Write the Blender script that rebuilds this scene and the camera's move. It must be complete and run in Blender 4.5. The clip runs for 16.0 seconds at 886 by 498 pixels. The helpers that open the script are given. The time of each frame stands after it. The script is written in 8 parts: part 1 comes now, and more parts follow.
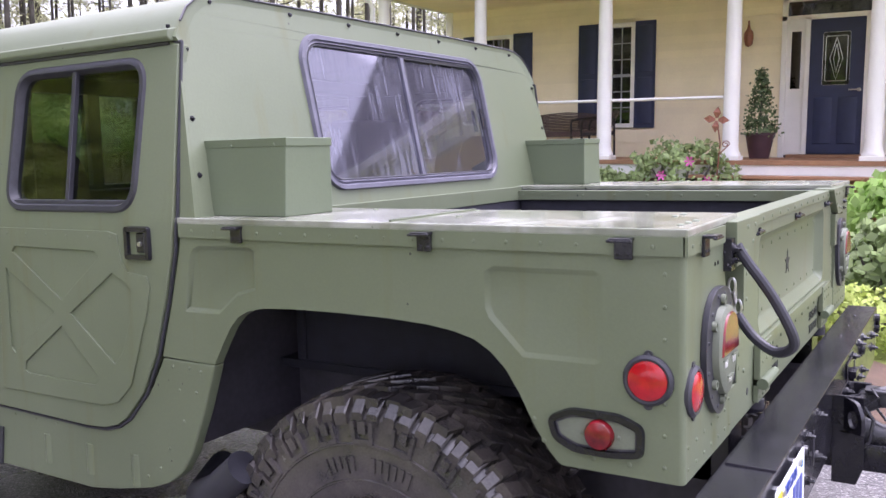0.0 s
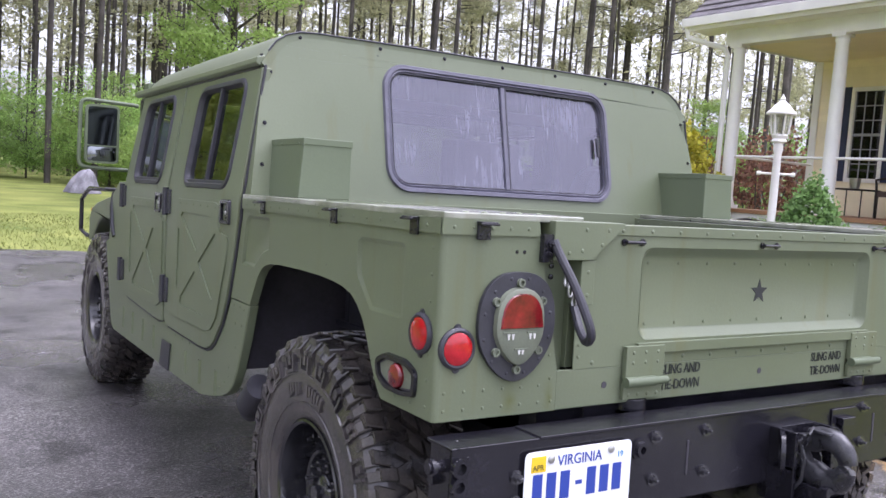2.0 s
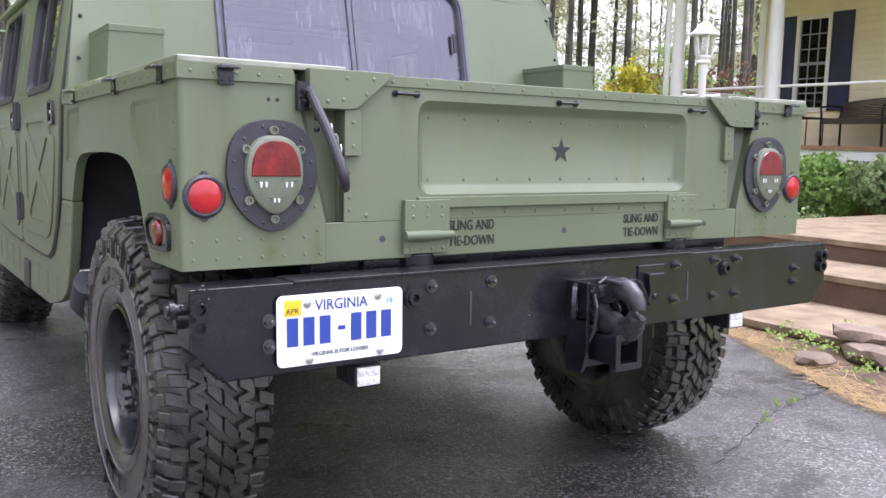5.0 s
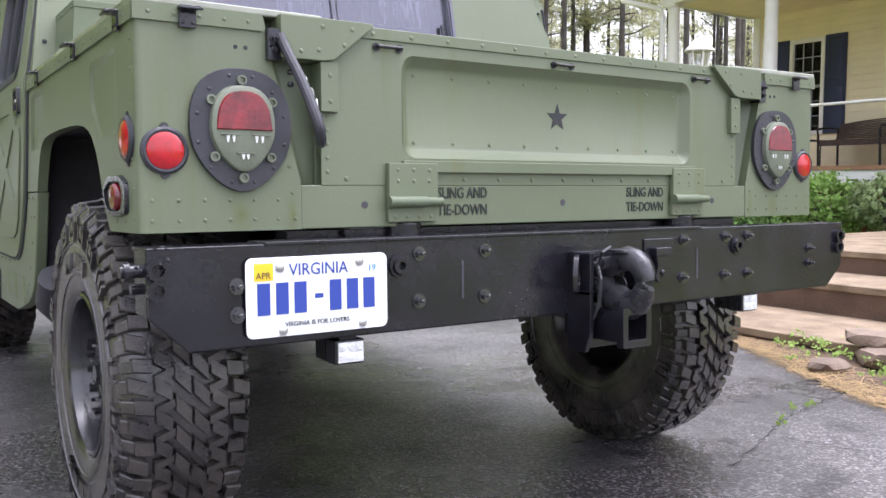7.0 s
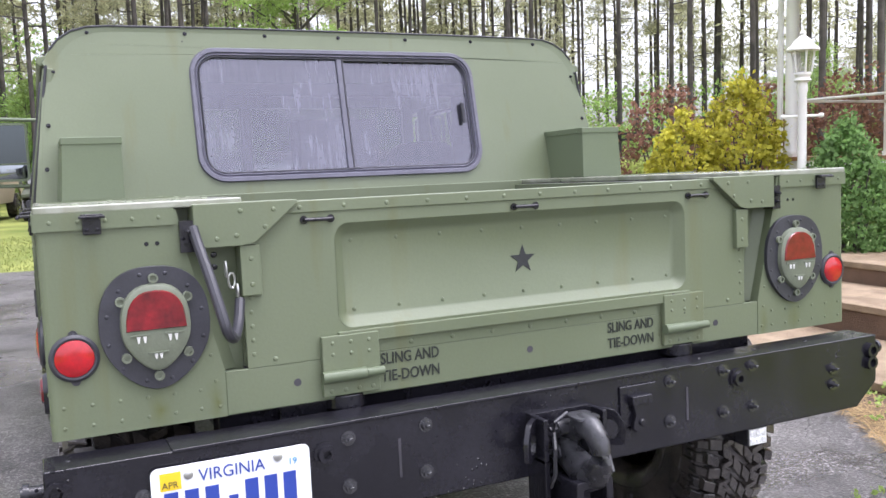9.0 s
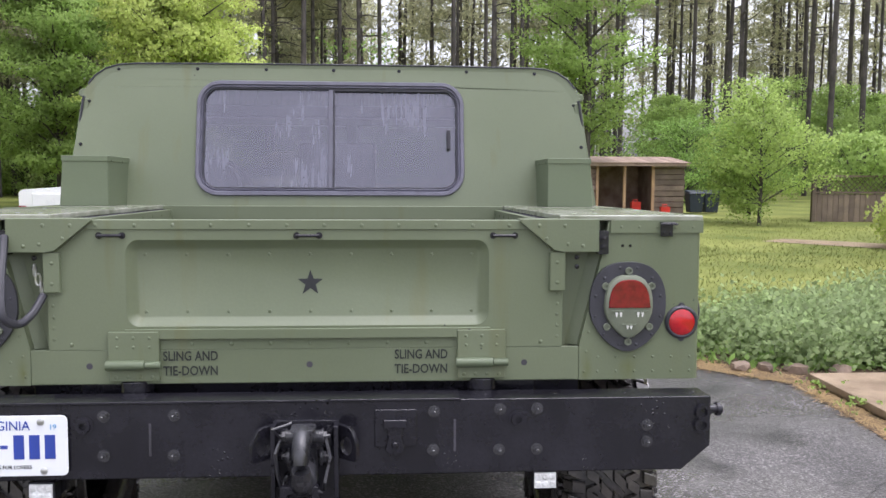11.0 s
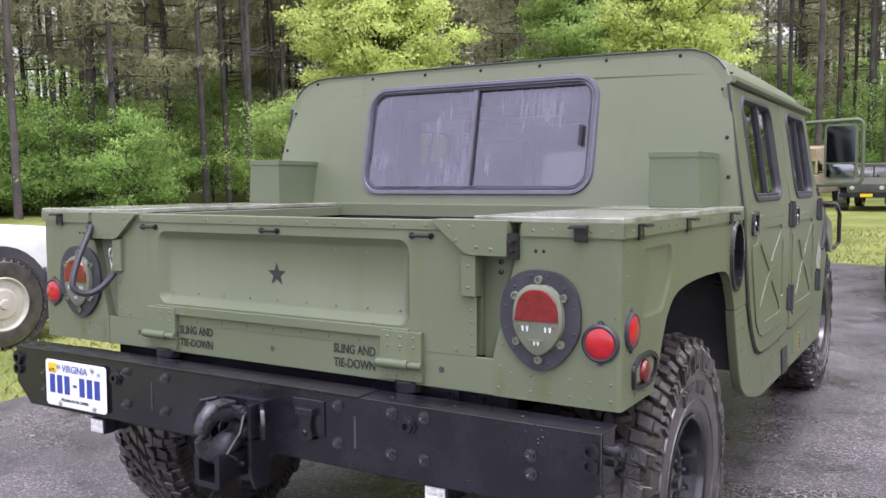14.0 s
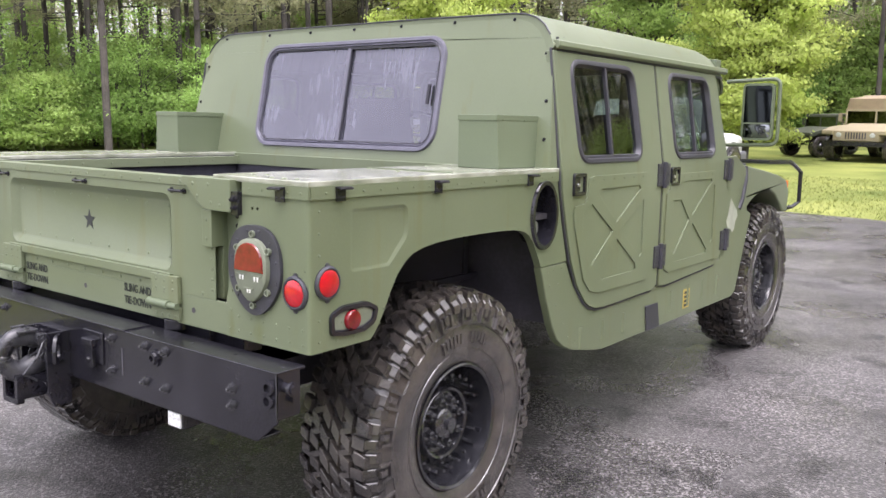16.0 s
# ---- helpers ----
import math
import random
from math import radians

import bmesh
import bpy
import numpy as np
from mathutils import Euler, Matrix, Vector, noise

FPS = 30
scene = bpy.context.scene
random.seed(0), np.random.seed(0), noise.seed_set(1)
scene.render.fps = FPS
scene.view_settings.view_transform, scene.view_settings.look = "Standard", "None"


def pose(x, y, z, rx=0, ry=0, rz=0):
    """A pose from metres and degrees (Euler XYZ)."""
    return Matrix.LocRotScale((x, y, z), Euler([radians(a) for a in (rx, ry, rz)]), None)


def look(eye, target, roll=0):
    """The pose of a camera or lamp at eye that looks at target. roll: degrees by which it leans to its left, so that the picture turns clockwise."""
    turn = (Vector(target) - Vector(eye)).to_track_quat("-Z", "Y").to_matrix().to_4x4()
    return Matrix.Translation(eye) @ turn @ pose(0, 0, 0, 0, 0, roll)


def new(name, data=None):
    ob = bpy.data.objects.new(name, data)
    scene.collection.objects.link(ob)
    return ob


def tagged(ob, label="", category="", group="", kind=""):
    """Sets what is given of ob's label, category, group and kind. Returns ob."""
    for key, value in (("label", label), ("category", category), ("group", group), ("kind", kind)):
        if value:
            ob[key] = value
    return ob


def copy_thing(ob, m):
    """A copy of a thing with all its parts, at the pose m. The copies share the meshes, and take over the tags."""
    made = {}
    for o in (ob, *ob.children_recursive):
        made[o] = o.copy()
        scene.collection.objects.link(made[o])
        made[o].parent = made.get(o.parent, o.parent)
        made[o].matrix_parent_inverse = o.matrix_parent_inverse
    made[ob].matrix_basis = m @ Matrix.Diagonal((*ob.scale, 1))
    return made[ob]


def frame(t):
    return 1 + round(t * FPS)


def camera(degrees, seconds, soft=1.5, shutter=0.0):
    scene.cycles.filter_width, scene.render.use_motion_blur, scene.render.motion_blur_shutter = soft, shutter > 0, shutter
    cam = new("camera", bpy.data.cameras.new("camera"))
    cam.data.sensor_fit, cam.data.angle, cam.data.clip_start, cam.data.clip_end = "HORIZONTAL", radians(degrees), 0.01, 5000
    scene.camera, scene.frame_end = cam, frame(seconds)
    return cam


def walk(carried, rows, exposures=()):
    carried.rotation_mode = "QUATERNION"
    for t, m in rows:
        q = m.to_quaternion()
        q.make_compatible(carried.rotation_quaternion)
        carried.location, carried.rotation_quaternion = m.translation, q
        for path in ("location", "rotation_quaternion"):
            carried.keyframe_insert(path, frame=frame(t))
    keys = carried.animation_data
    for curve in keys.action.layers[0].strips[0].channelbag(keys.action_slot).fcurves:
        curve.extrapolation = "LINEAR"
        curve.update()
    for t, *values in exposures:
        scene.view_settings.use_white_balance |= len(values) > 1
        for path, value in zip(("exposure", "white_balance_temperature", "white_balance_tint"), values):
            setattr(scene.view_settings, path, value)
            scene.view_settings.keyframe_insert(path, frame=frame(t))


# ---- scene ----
cam = camera(54.0, 16.0)
PATH = [
    (0, (-2.549, -0.416, 1.466), (-0.858, 0.623, 1.224), -0.3),
    (0.5, (-2.466, -0.721, 1.462), (-0.913, 0.522, 1.254), 0.7),
    (1, (-2.37, -1.041, 1.424), (-0.973, 0.383, 1.278), 3.8),
    (1.5, (-2.166, -1.27, 1.394), (-0.945, 0.307, 1.244), 4.4),
    (2, (-2.058, -1.548, 1.389), (-0.989, 0.134, 1.225), 4.0),
    (2.5, (-1.948, -1.632, 1.367), (-0.925, 0.073, 1.147), 3.2),
    (3, (-1.831, -1.71, 1.333), (-0.819, -0.002, 1.092), 2.9),
    (3.5, (-1.717, -1.837, 1.285), (-0.687, -0.153, 0.965), 2.8),
    (4, (-1.681, -1.892, 1.27), (-0.616, -0.233, 0.938), 2.4),
    (4.2, (-1.677, -1.898, 1.266), (-0.603, -0.242, 0.94), 2.3),
    (6.3, (-1.528, -1.703, 0.956), (-0.406, -0.052, 0.827), 0.1),
    (6.5, (-1.523, -1.714, 0.959), (-0.408, -0.059, 0.823), 0.1),
    (7, (-1.515, -1.712, 0.961), (-0.408, -0.054, 0.81), 0.2),
    (7.5, (-1.506, -1.711, 0.963), (-0.424, -0.04, 0.767), -0.1),
    (8, (-1.478, -1.786, 1.09), (-0.451, -0.093, 0.809), -1.7),
    (8.5, (-1.342, -1.822, 1.282), (-0.376, -0.092, 1.014), -2.0),
    (8.7, (-1.24, -1.806, 1.342), (-0.322, -0.045, 1.104), -2.1),
    (10.8, (0.09, -2.274, 1.458), (0.323, -0.297, 1.272), 0.4),
    (11, (0.205, -2.343, 1.451), (0.336, -0.356, 1.26), 0.3),
    (11.5, (0.429, -2.352, 1.443), (0.174, -0.378, 1.25), -0.0),
    (12, (0.679, -2.269, 1.449), (0.18, -0.342, 1.26), -0.1),
    (12.5, (0.968, -2.218, 1.441), (0.275, -0.35, 1.261), 0.2),
    (13, (1.241, -2.158, 1.438), (0.427, -0.34, 1.264), -0.1),
    (13.5, (1.472, -2.033, 1.446), (0.561, -0.26, 1.286), -0.9),
    (14, (1.751, -1.92, 1.443), (0.722, -0.215, 1.254), -0.9),
    (14.5, (2.061, -1.803, 1.444), (0.947, -0.163, 1.182), -0.3),
    (15, (2.276, -1.643, 1.46), (1.125, -0.03, 1.184), -0.3),
    (15.5, (2.529, -1.546, 1.482), (1.331, 0.03, 1.201), 0.1),
    (16, (2.696, -1.534, 1.506), (1.489, 0.027, 1.184), 0.2),
]
walk(cam, [(t, look(eye, target, roll)) for t, eye, target, roll in PATH],
     [(0, 2.00, 5840, 33), (2, 1.66, 5820, 26), (4, 1.85, 5870, 23), (8.5, 1.86, 6000, 20), (11, 1.38, 6110, 19), (11.5, 1.56, 6100, 21), (12.5, 1.60, 5980, 24), (13.5, 1.53, 5970, 27), (14.5, 1.71, 6110, 24), (16, 1.98, 6300, 21)])

from mathutils.geometry import tessellate_polygon

# ---- light ----
world = bpy.data.worlds.new("overcast_sky")
scene.world = world
world.use_nodes = True
wn, wl = world.node_tree.nodes, world.node_tree.links
sky = wn.new("ShaderNodeTexSky")
sky.sky_type = 'NISHITA'
sky.sun_disc = False
sky.sun_elevation, sky.sun_rotation = radians(76), radians(148)
sky.air_density, sky.dust_density, sky.ozone_density = 1.0, 4.0, 1.0
grey = wn.new("ShaderNodeHueSaturation")
grey.inputs["Saturation"].default_value = 0.18
wl.new(sky.outputs[0], grey.inputs["Color"])
wl.new(grey.outputs[0], wn["Background"].inputs["Color"])
wn["Background"].inputs["Strength"].default_value = 0.138
sun_data = bpy.data.lights.new("sun", 'SUN')
sun_data.energy, sun_data.angle, sun_data.color = 1.0, radians(95), (1.0, 0.98, 0.95)
sun = new("sun", sun_data)
sun.matrix_world = look((26.0, 9.0, 24), (0, 0, 0))


# ---- mesh helpers ----
SMALL = {"tread", "sidewall_mark", "riveting", "riveted_lip", "lid_seam", "sill_bead", "small_hole", "drain_hole", "recess_hole", "marker_tooth", "marker_hood", "housing_screw", "wall_screw", "roof_screw", "bumper_socket", "bumper_seam", "plate_screw", "plate_bars", "rim_stud", "shingle_course", "muntin", "leading"}


def part(name, bm, material, parent=None, label="", bevel=0.0, smooth=35):
    """One mesh object under a thing or a part."""
    me = bpy.data.meshes.new(name)
    bmesh.ops.recalc_face_normals(bm, faces=bm.faces)
    bm.to_mesh(me)
    bm.free()
    me.materials.append(material)
    if smooth:
        me.shade_smooth()
        me.set_sharp_from_angle(angle=radians(smooth))
    ob = new(name, me)
    if parent:
        ob.parent = parent
    if label:
        ob["label"] = label
    if name in SMALL:
        ob["kind"] = "stuff"
    if bevel:
        m = ob.modifiers.new("bevel", 'BEVEL')
        m.width, m.segments, m.limit_method, m.angle_limit = bevel, 2, 'ANGLE', radians(40)
        m.harden_normals = smooth > 0
    return ob


def thing(name, label, category, group="", kind="", at=(0, 0, 0), turn=0.0):
    ob = new(name)
    ob.empty_display_size = 0.2
    ob.matrix_basis = pose(*at, 0, 0, turn)
    return tagged(ob, label, category, group, kind)


def box(bm, x0, y0, z0, x1, y1, z1, m=None):
    vs = [bm.verts.new((x, y, z)) for x in (x0, x1) for y in (y0, y1) for z in (z0, z1)]
    for f in ((0, 1, 3, 2), (4, 6, 7, 5), (0, 4, 5, 1), (2, 3, 7, 6), (0, 2, 6, 4), (1, 5, 7, 3)):
        bm.faces.new([vs[i] for i in f])
    if m:
        for v in vs:
            v.co = m @ v.co
    return vs


AXIS = {
    "x": lambda u, v, d: (d, u, v),   # u = y, v = z
    "y": lambda u, v, d: (u, d, v),   # u = x, v = z
    "z": lambda u, v, d: (u, v, d),   # u = x, v = y
}


def prism(bm, outer, d0, d1, axis="x", holes=()):
    """A plate with the outline outer and holes, from d0 to d1 along axis."""
    f = AXIS[axis]
    loops = [list(outer)] + [list(h) for h in holes]
    flat = [p for loop in loops for p in loop]
    tris = tessellate_polygon([[Vector((u, v, 0)) for u, v in loop] for loop in loops])
    for d in (d0, d1):
        vs = [bm.verts.new(f(u, v, d)) for u, v in flat]
        for t in tris:
            if len(set(t)) == 3:
                try:
                    bm.faces.new([vs[i] for i in t])
                except ValueError:
                    pass
        if d == d0:
            lower = vs
    k = 0
    for loop in loops:
        n = len(loop)
        for i in range(n):
            a, b = k + i, k + (i + 1) % n
            bm.faces.new((lower[a], lower[b], vs[b], vs[a]))
        k += n


def loft(bm, loops, cap0=False, cap1=True, closed=True):
    rings = [[bm.verts.new(p) for p in loop] for loop in loops]
    for a, b in zip(rings, rings[1:]):
        n = len(a)
        for i in range(n if closed else n - 1):
            j = (i + 1) % n
            bm.faces.new((a[i], a[j], b[j], b[i]))
    if cap0:
        bm.faces.new(rings[0])
    if cap1:
        bm.faces.new(rings[-1])


def rrect(u0, v0, u1, v1, r, n=5):
    pts = []
    for cu, cv, a0 in ((u1 - r, v1 - r, 0), (u0 + r, v1 - r, 90), (u0 + r, v0 + r, 180), (u1 - r, v0 + r, 270)):
        for i in range(n + 1):
            a = radians(a0 + 90 * i / n)
            pts.append((cu + r * math.cos(a), cv + r * math.sin(a)))
    return pts


def rquad(corners, r, n=5):
    """Rounded polygon through given corners."""
    out, m = [], len(corners)
    for i in range(m):
        p, a, b = Vector(corners[i]), Vector(corners[i - 1]), Vector(corners[(i + 1) % m])
        p0, p1 = p + (a - p).normalized() * r, p + (b - p).normalized() * r
        for k in range(n + 1):
            t = k / n
            q = p0 * (1 - t) ** 2 + p * 2 * t * (1 - t) + p1 * t * t
            out.append((q.x, q.y))
    return out


def inset(loop, d):
    """A loop moved inwards by d (convex loops)."""
    n, out = len(loop), []
    area = sum(loop[i][0] * loop[(i + 1) % n][1] - loop[(i + 1) % n][0] * loop[i][1] for i in range(n))
    s = 1 if area > 0 else -1
    for i in range(n):
        e0 = Vector(loop[i]) - Vector(loop[i - 1])
        e1 = Vector(loop[(i + 1) % n]) - Vector(loop[i])
        nrm = Vector((-(e0.y + e1.y), e0.x + e1.x)).normalized() * s
        out.append((loop[i][0] + nrm.x * d, loop[i][1] + nrm.y * d))
    return out


def basis(n):
    n = Vector(n).normalized()
    a = n.orthogonal().normalized()
    return a, n.cross(a), n


def tube(bm, pts, r, seg=8, cap=True, radii=None):
    pts = [Vector(p) for p in pts]
    loops, prev = [], None
    for i, p in enumerate(pts):
        d = (pts[min(i + 1, len(pts) - 1)] - pts[max(i - 1, 0)]).normalized()
        a = d.orthogonal().normalized() if prev is None else (prev - d * prev.dot(d)).normalized()
        prev = a
        b = d.cross(a)
        rr = radii[i] if radii else r
        loops.append([p + (a * math.cos(2 * math.pi * k / seg) + b * math.sin(2 * math.pi * k / seg)) * rr for k in range(seg)])
    loft(bm, loops, cap, cap)


def lathe(bm, profile, at=(0, 0, 0), axis=(0, 0, 1), seg=32, sx=1.0, cap0=False, cap1=False):
    """profile: (radius, height along axis)."""
    a, b, n = basis(axis)
    at = Vector(at)
    loops = [[at + n * h + (a * math.cos(2 * math.pi * k / seg) * sx + b * math.sin(2 * math.pi * k / seg)) * max(r, 1e-4) for k in range(seg)] for r, h in profile]
    loft(bm, loops, cap0, cap1)


def rivet(bm, p, n, r=0.005, h=0.0032):
    lathe(bm, [(r * 0.86, -0.001), (r * 0.80, h * 0.30), (r * 0.45, h * 0.66)], p, n, 8, cap1=True)


def bolt(bm, p, n, r=0.012, h=0.012):
    lathe(bm, [(r * 1.5, -0.001), (r * 1.5, h * 0.3), (r * 1.02, h * 0.3)], p, n, 12, cap1=True)
    lathe(bm, [(r, h * 0.3), (r, h), (r * 0.45, h), (r * 0.45, h * 1.6), (r * 0.3, h * 1.7)], p, n, 6, cap1=True)


def letters(name, body, size, m, material, parent, label="", depth=0.0006, sx=1.0, bold=0.0):
    cu = bpy.data.curves.new(name, 'FONT')
    cu.body, cu.size, cu.extrude, cu.resolution_u = body, size, depth, 3
    cu.align_x, cu.offset = 'LEFT', bold
    tmp = new(name, cu)
    me = bpy.data.meshes.new_from_object(tmp.evaluated_get(bpy.context.evaluated_depsgraph_get()))
    bpy.data.objects.remove(tmp)
    me.transform(m @ Matrix.Diagonal((sx, 1, 1, 1)))
    me.materials.clear()
    me.materials.append(material)
    ob = new(name, me)
    ob.parent = parent
    if label:
        ob["label"] = label
    return ob


# ---- materials ----
def material(name, color, rough=0.5, metal=0.0, var=0.12, scale=6.0, fine=60.0, bump=0.05, rvar=0.1, spec=0.5, coat=0.0, tint=None, per_object=0.0, island=0.0):
    """Procedural surface: two scales of colour change, roughness change, fine relief."""
    mt = bpy.data.materials.new(name)
    mt.use_nodes = True
    n, l = mt.node_tree.nodes, mt.node_tree.links
    p = n["Principled BSDF"]
    tc = n.new("ShaderNodeTexCoord")
    big, small = n.new("ShaderNodeTexNoise"), n.new("ShaderNodeTexNoise")
    big.inputs["Scale"].default_value, big.inputs["Detail"].default_value = scale, 5
    small.inputs["Scale"].default_value, small.inputs["Detail"].default_value = fine, 4
    l.new(tc.outputs["Object"], big.inputs["Vector"])
    l.new(tc.outputs["Object"], small.inputs["Vector"])
    c = Vector(color)
    t2 = Vector(tint) if tint else c * (1 + var)
    mix = n.new("ShaderNodeMix")
    mix.data_type = 'RGBA'
    mix.inputs["A"].default_value = (*(c * (1 - var)), 1)
    mix.inputs["B"].default_value = (*t2, 1)
    ramp = n.new("ShaderNodeMapRange")
    ramp.inputs["From Min"].default_value, ramp.inputs["From Max"].default_value = 0.32, 0.68
    l.new(big.outputs["Fac"], ramp.inputs["Value"])
    l.new(ramp.outputs["Result"], mix.inputs["Factor"])
    val = n.new("ShaderNodeHueSaturation")
    l.new(mix.outputs["Result"], val.inputs["Color"])
    vr = n.new("ShaderNodeMapRange")
    vr.inputs["To Min"].default_value, vr.inputs["To Max"].default_value = 1 - var, 1 + var
    l.new(small.outputs["Fac"], vr.inputs["Value"])
    l.new(vr.outputs["Result"], val.inputs["Value"])
    out = val.outputs["Color"]
    if per_object or island:
        hv = n.new("ShaderNodeHueSaturation")
        src = n.new("ShaderNodeObjectInfo").outputs["Random"] if per_object else n.new("ShaderNodeNewGeometry").outputs["Random Per Island"]
        k = per_object or island
        mr = n.new("ShaderNodeMapRange")
        mr.inputs["To Min"].default_value, mr.inputs["To Max"].default_value = 1 - k, 1 + k
        l.new(src, mr.inputs["Value"])
        l.new(mr.outputs["Result"], hv.inputs["Value"])
        l.new(out, hv.inputs["Color"])
        out = hv.outputs["Color"]
    l.new(out, p.inputs["Base Color"])
    rr = n.new("ShaderNodeMapRange")
    rr.inputs["To Min"].default_value, rr.inputs["To Max"].default_value = max(rough - rvar, 0.02), min(rough + rvar, 1)
    l.new(big.outputs["Fac"], rr.inputs["Value"])
    l.new(rr.outputs["Result"], p.inputs["Roughness"])
    p.inputs["Metallic"].default_value = metal
    p.inputs["Specular IOR Level"].default_value = spec
    p.inputs["Coat Weight"].default_value = coat
    p.inputs["Coat Roughness"].default_value = 0.15
    if bump:
        b = n.new("ShaderNodeBump")
        b.inputs["Strength"].default_value, b.inputs["Distance"].default_value = bump, 0.01
        l.new(small.outputs["Fac"], b.inputs["Height"])
        l.new(b.outputs["Normal"], p.inputs["Normal"])
    return mt


def glass(name, color=(0.8, 0.85, 0.85), rough=0.02, alpha=0.25):
    """Window glass: a clear reflecting pane with some tint."""
    mt = bpy.data.materials.new(name)
    mt.use_nodes = True
    n, l = mt.node_tree.nodes, mt.node_tree.links
    n.remove(n["Principled BSDF"])
    tr, gl, mx, fr = n.new("ShaderNodeBsdfTransparent"), n.new("ShaderNodeBsdfGlossy"), n.new("ShaderNodeMixShader"), n.new("ShaderNodeLayerWeight")
    tr.inputs["Color"].default_value = (*color, 1)
    gl.inputs["Roughness"].default_value = rough
    fr.inputs["Blend"].default_value = 0.5
    power = n.new("ShaderNodeMath")
    power.operation = 'POWER'
    power.inputs[1].default_value = 3.8
    l.new(fr.outputs["Facing"], power.inputs[0])
    add = n.new("ShaderNodeMath")
    add.operation = 'ADD'
    add.use_clamp = True
    add.inputs[1].default_value = alpha + 0.04
    l.new(power.outputs[0], add.inputs[0])
    l.new(add.outputs[0], mx.inputs["Fac"])
    l.new(tr.outputs[0], mx.inputs[1])
    l.new(gl.outputs[0], mx.inputs[2])
    l.new(mx.outputs[0], n["Material Output"].inputs["Surface"])
    return mt


def rain_glass(name):
    """Tinted glass that mirrors the sky, with vertical runs and beads of rain."""
    mt = glass(name, (0.34, 0.33, 0.36), 0.04, 0.10)
    mt.node_tree.nodes["Glossy BSDF"].inputs["Color"].default_value = (0.89, 0.87, 1.0, 1)
    n, l = mt.node_tree.nodes, mt.node_tree.links
    tc, mp = n.new("ShaderNodeTexCoord"), n.new("ShaderNodeMapping")
    mp.inputs["Scale"].default_value = (38, 1, 3.2)
    l.new(tc.outputs["Object"], mp.inputs["Vector"])
    runs, area = n.new("ShaderNodeTexNoise"), n.new("ShaderNodeTexNoise")
    runs.inputs["Scale"].default_value, runs.inputs["Detail"].default_value = 1.6, 6
    area.inputs["Scale"].default_value = 3.5
    l.new(mp.outputs["Vector"], runs.inputs["Vector"])
    l.new(tc.outputs["Object"], area.inputs["Vector"])
    mul = n.new("ShaderNodeMath")
    mul.operation = 'MULTIPLY'
    l.new(runs.outputs["Fac"], mul.inputs[0])
    l.new(area.outputs["Fac"], mul.inputs[1])
    wet = n.new("ShaderNodeMapRange")
    wet.inputs["From Min"].default_value, wet.inputs["From Max"].default_value = 0.24, 0.36
    l.new(mul.outputs[0], wet.inputs["Value"])
    drop, band = n.new("ShaderNodeTexVoronoi"), n.new("ShaderNodeMath")
    drop.inputs["Scale"].default_value = 62.0
    l.new(tc.outputs["Object"], drop.inputs["Vector"])
    band.operation = 'LESS_THAN'
    band.inputs[1].default_value = 0.17
    l.new(drop.outputs["Distance"], band.inputs[0])
    film = n.new("ShaderNodeBsdfDiffuse")
    tone = n.new("ShaderNodeMix")
    tone.data_type = 'RGBA'
    tone.inputs["A"].default_value, tone.inputs["B"].default_value = (0.30, 0.305, 0.375, 1), (0.05, 0.05, 0.065, 1)
    l.new(band.outputs[0], tone.inputs["Factor"])
    l.new(tone.outputs["Result"], film.inputs["Color"])
    mx = n.new("ShaderNodeMixShader")
    fac = n.new("ShaderNodeMapRange")
    fac.inputs["To Min"].default_value, fac.inputs["To Max"].default_value = 0.09, 0.36
    l.new(wet.outputs["Result"], fac.inputs["Value"])
    l.new(fac.outputs["Result"], mx.inputs["Fac"])
    old = n["Material Output"].inputs["Surface"].links[0].from_socket
    l.new(old, mx.inputs[1])
    l.new(film.outputs[0], mx.inputs[2])
    l.new(mx.outputs[0], n["Material Output"].inputs["Surface"])
    return mt


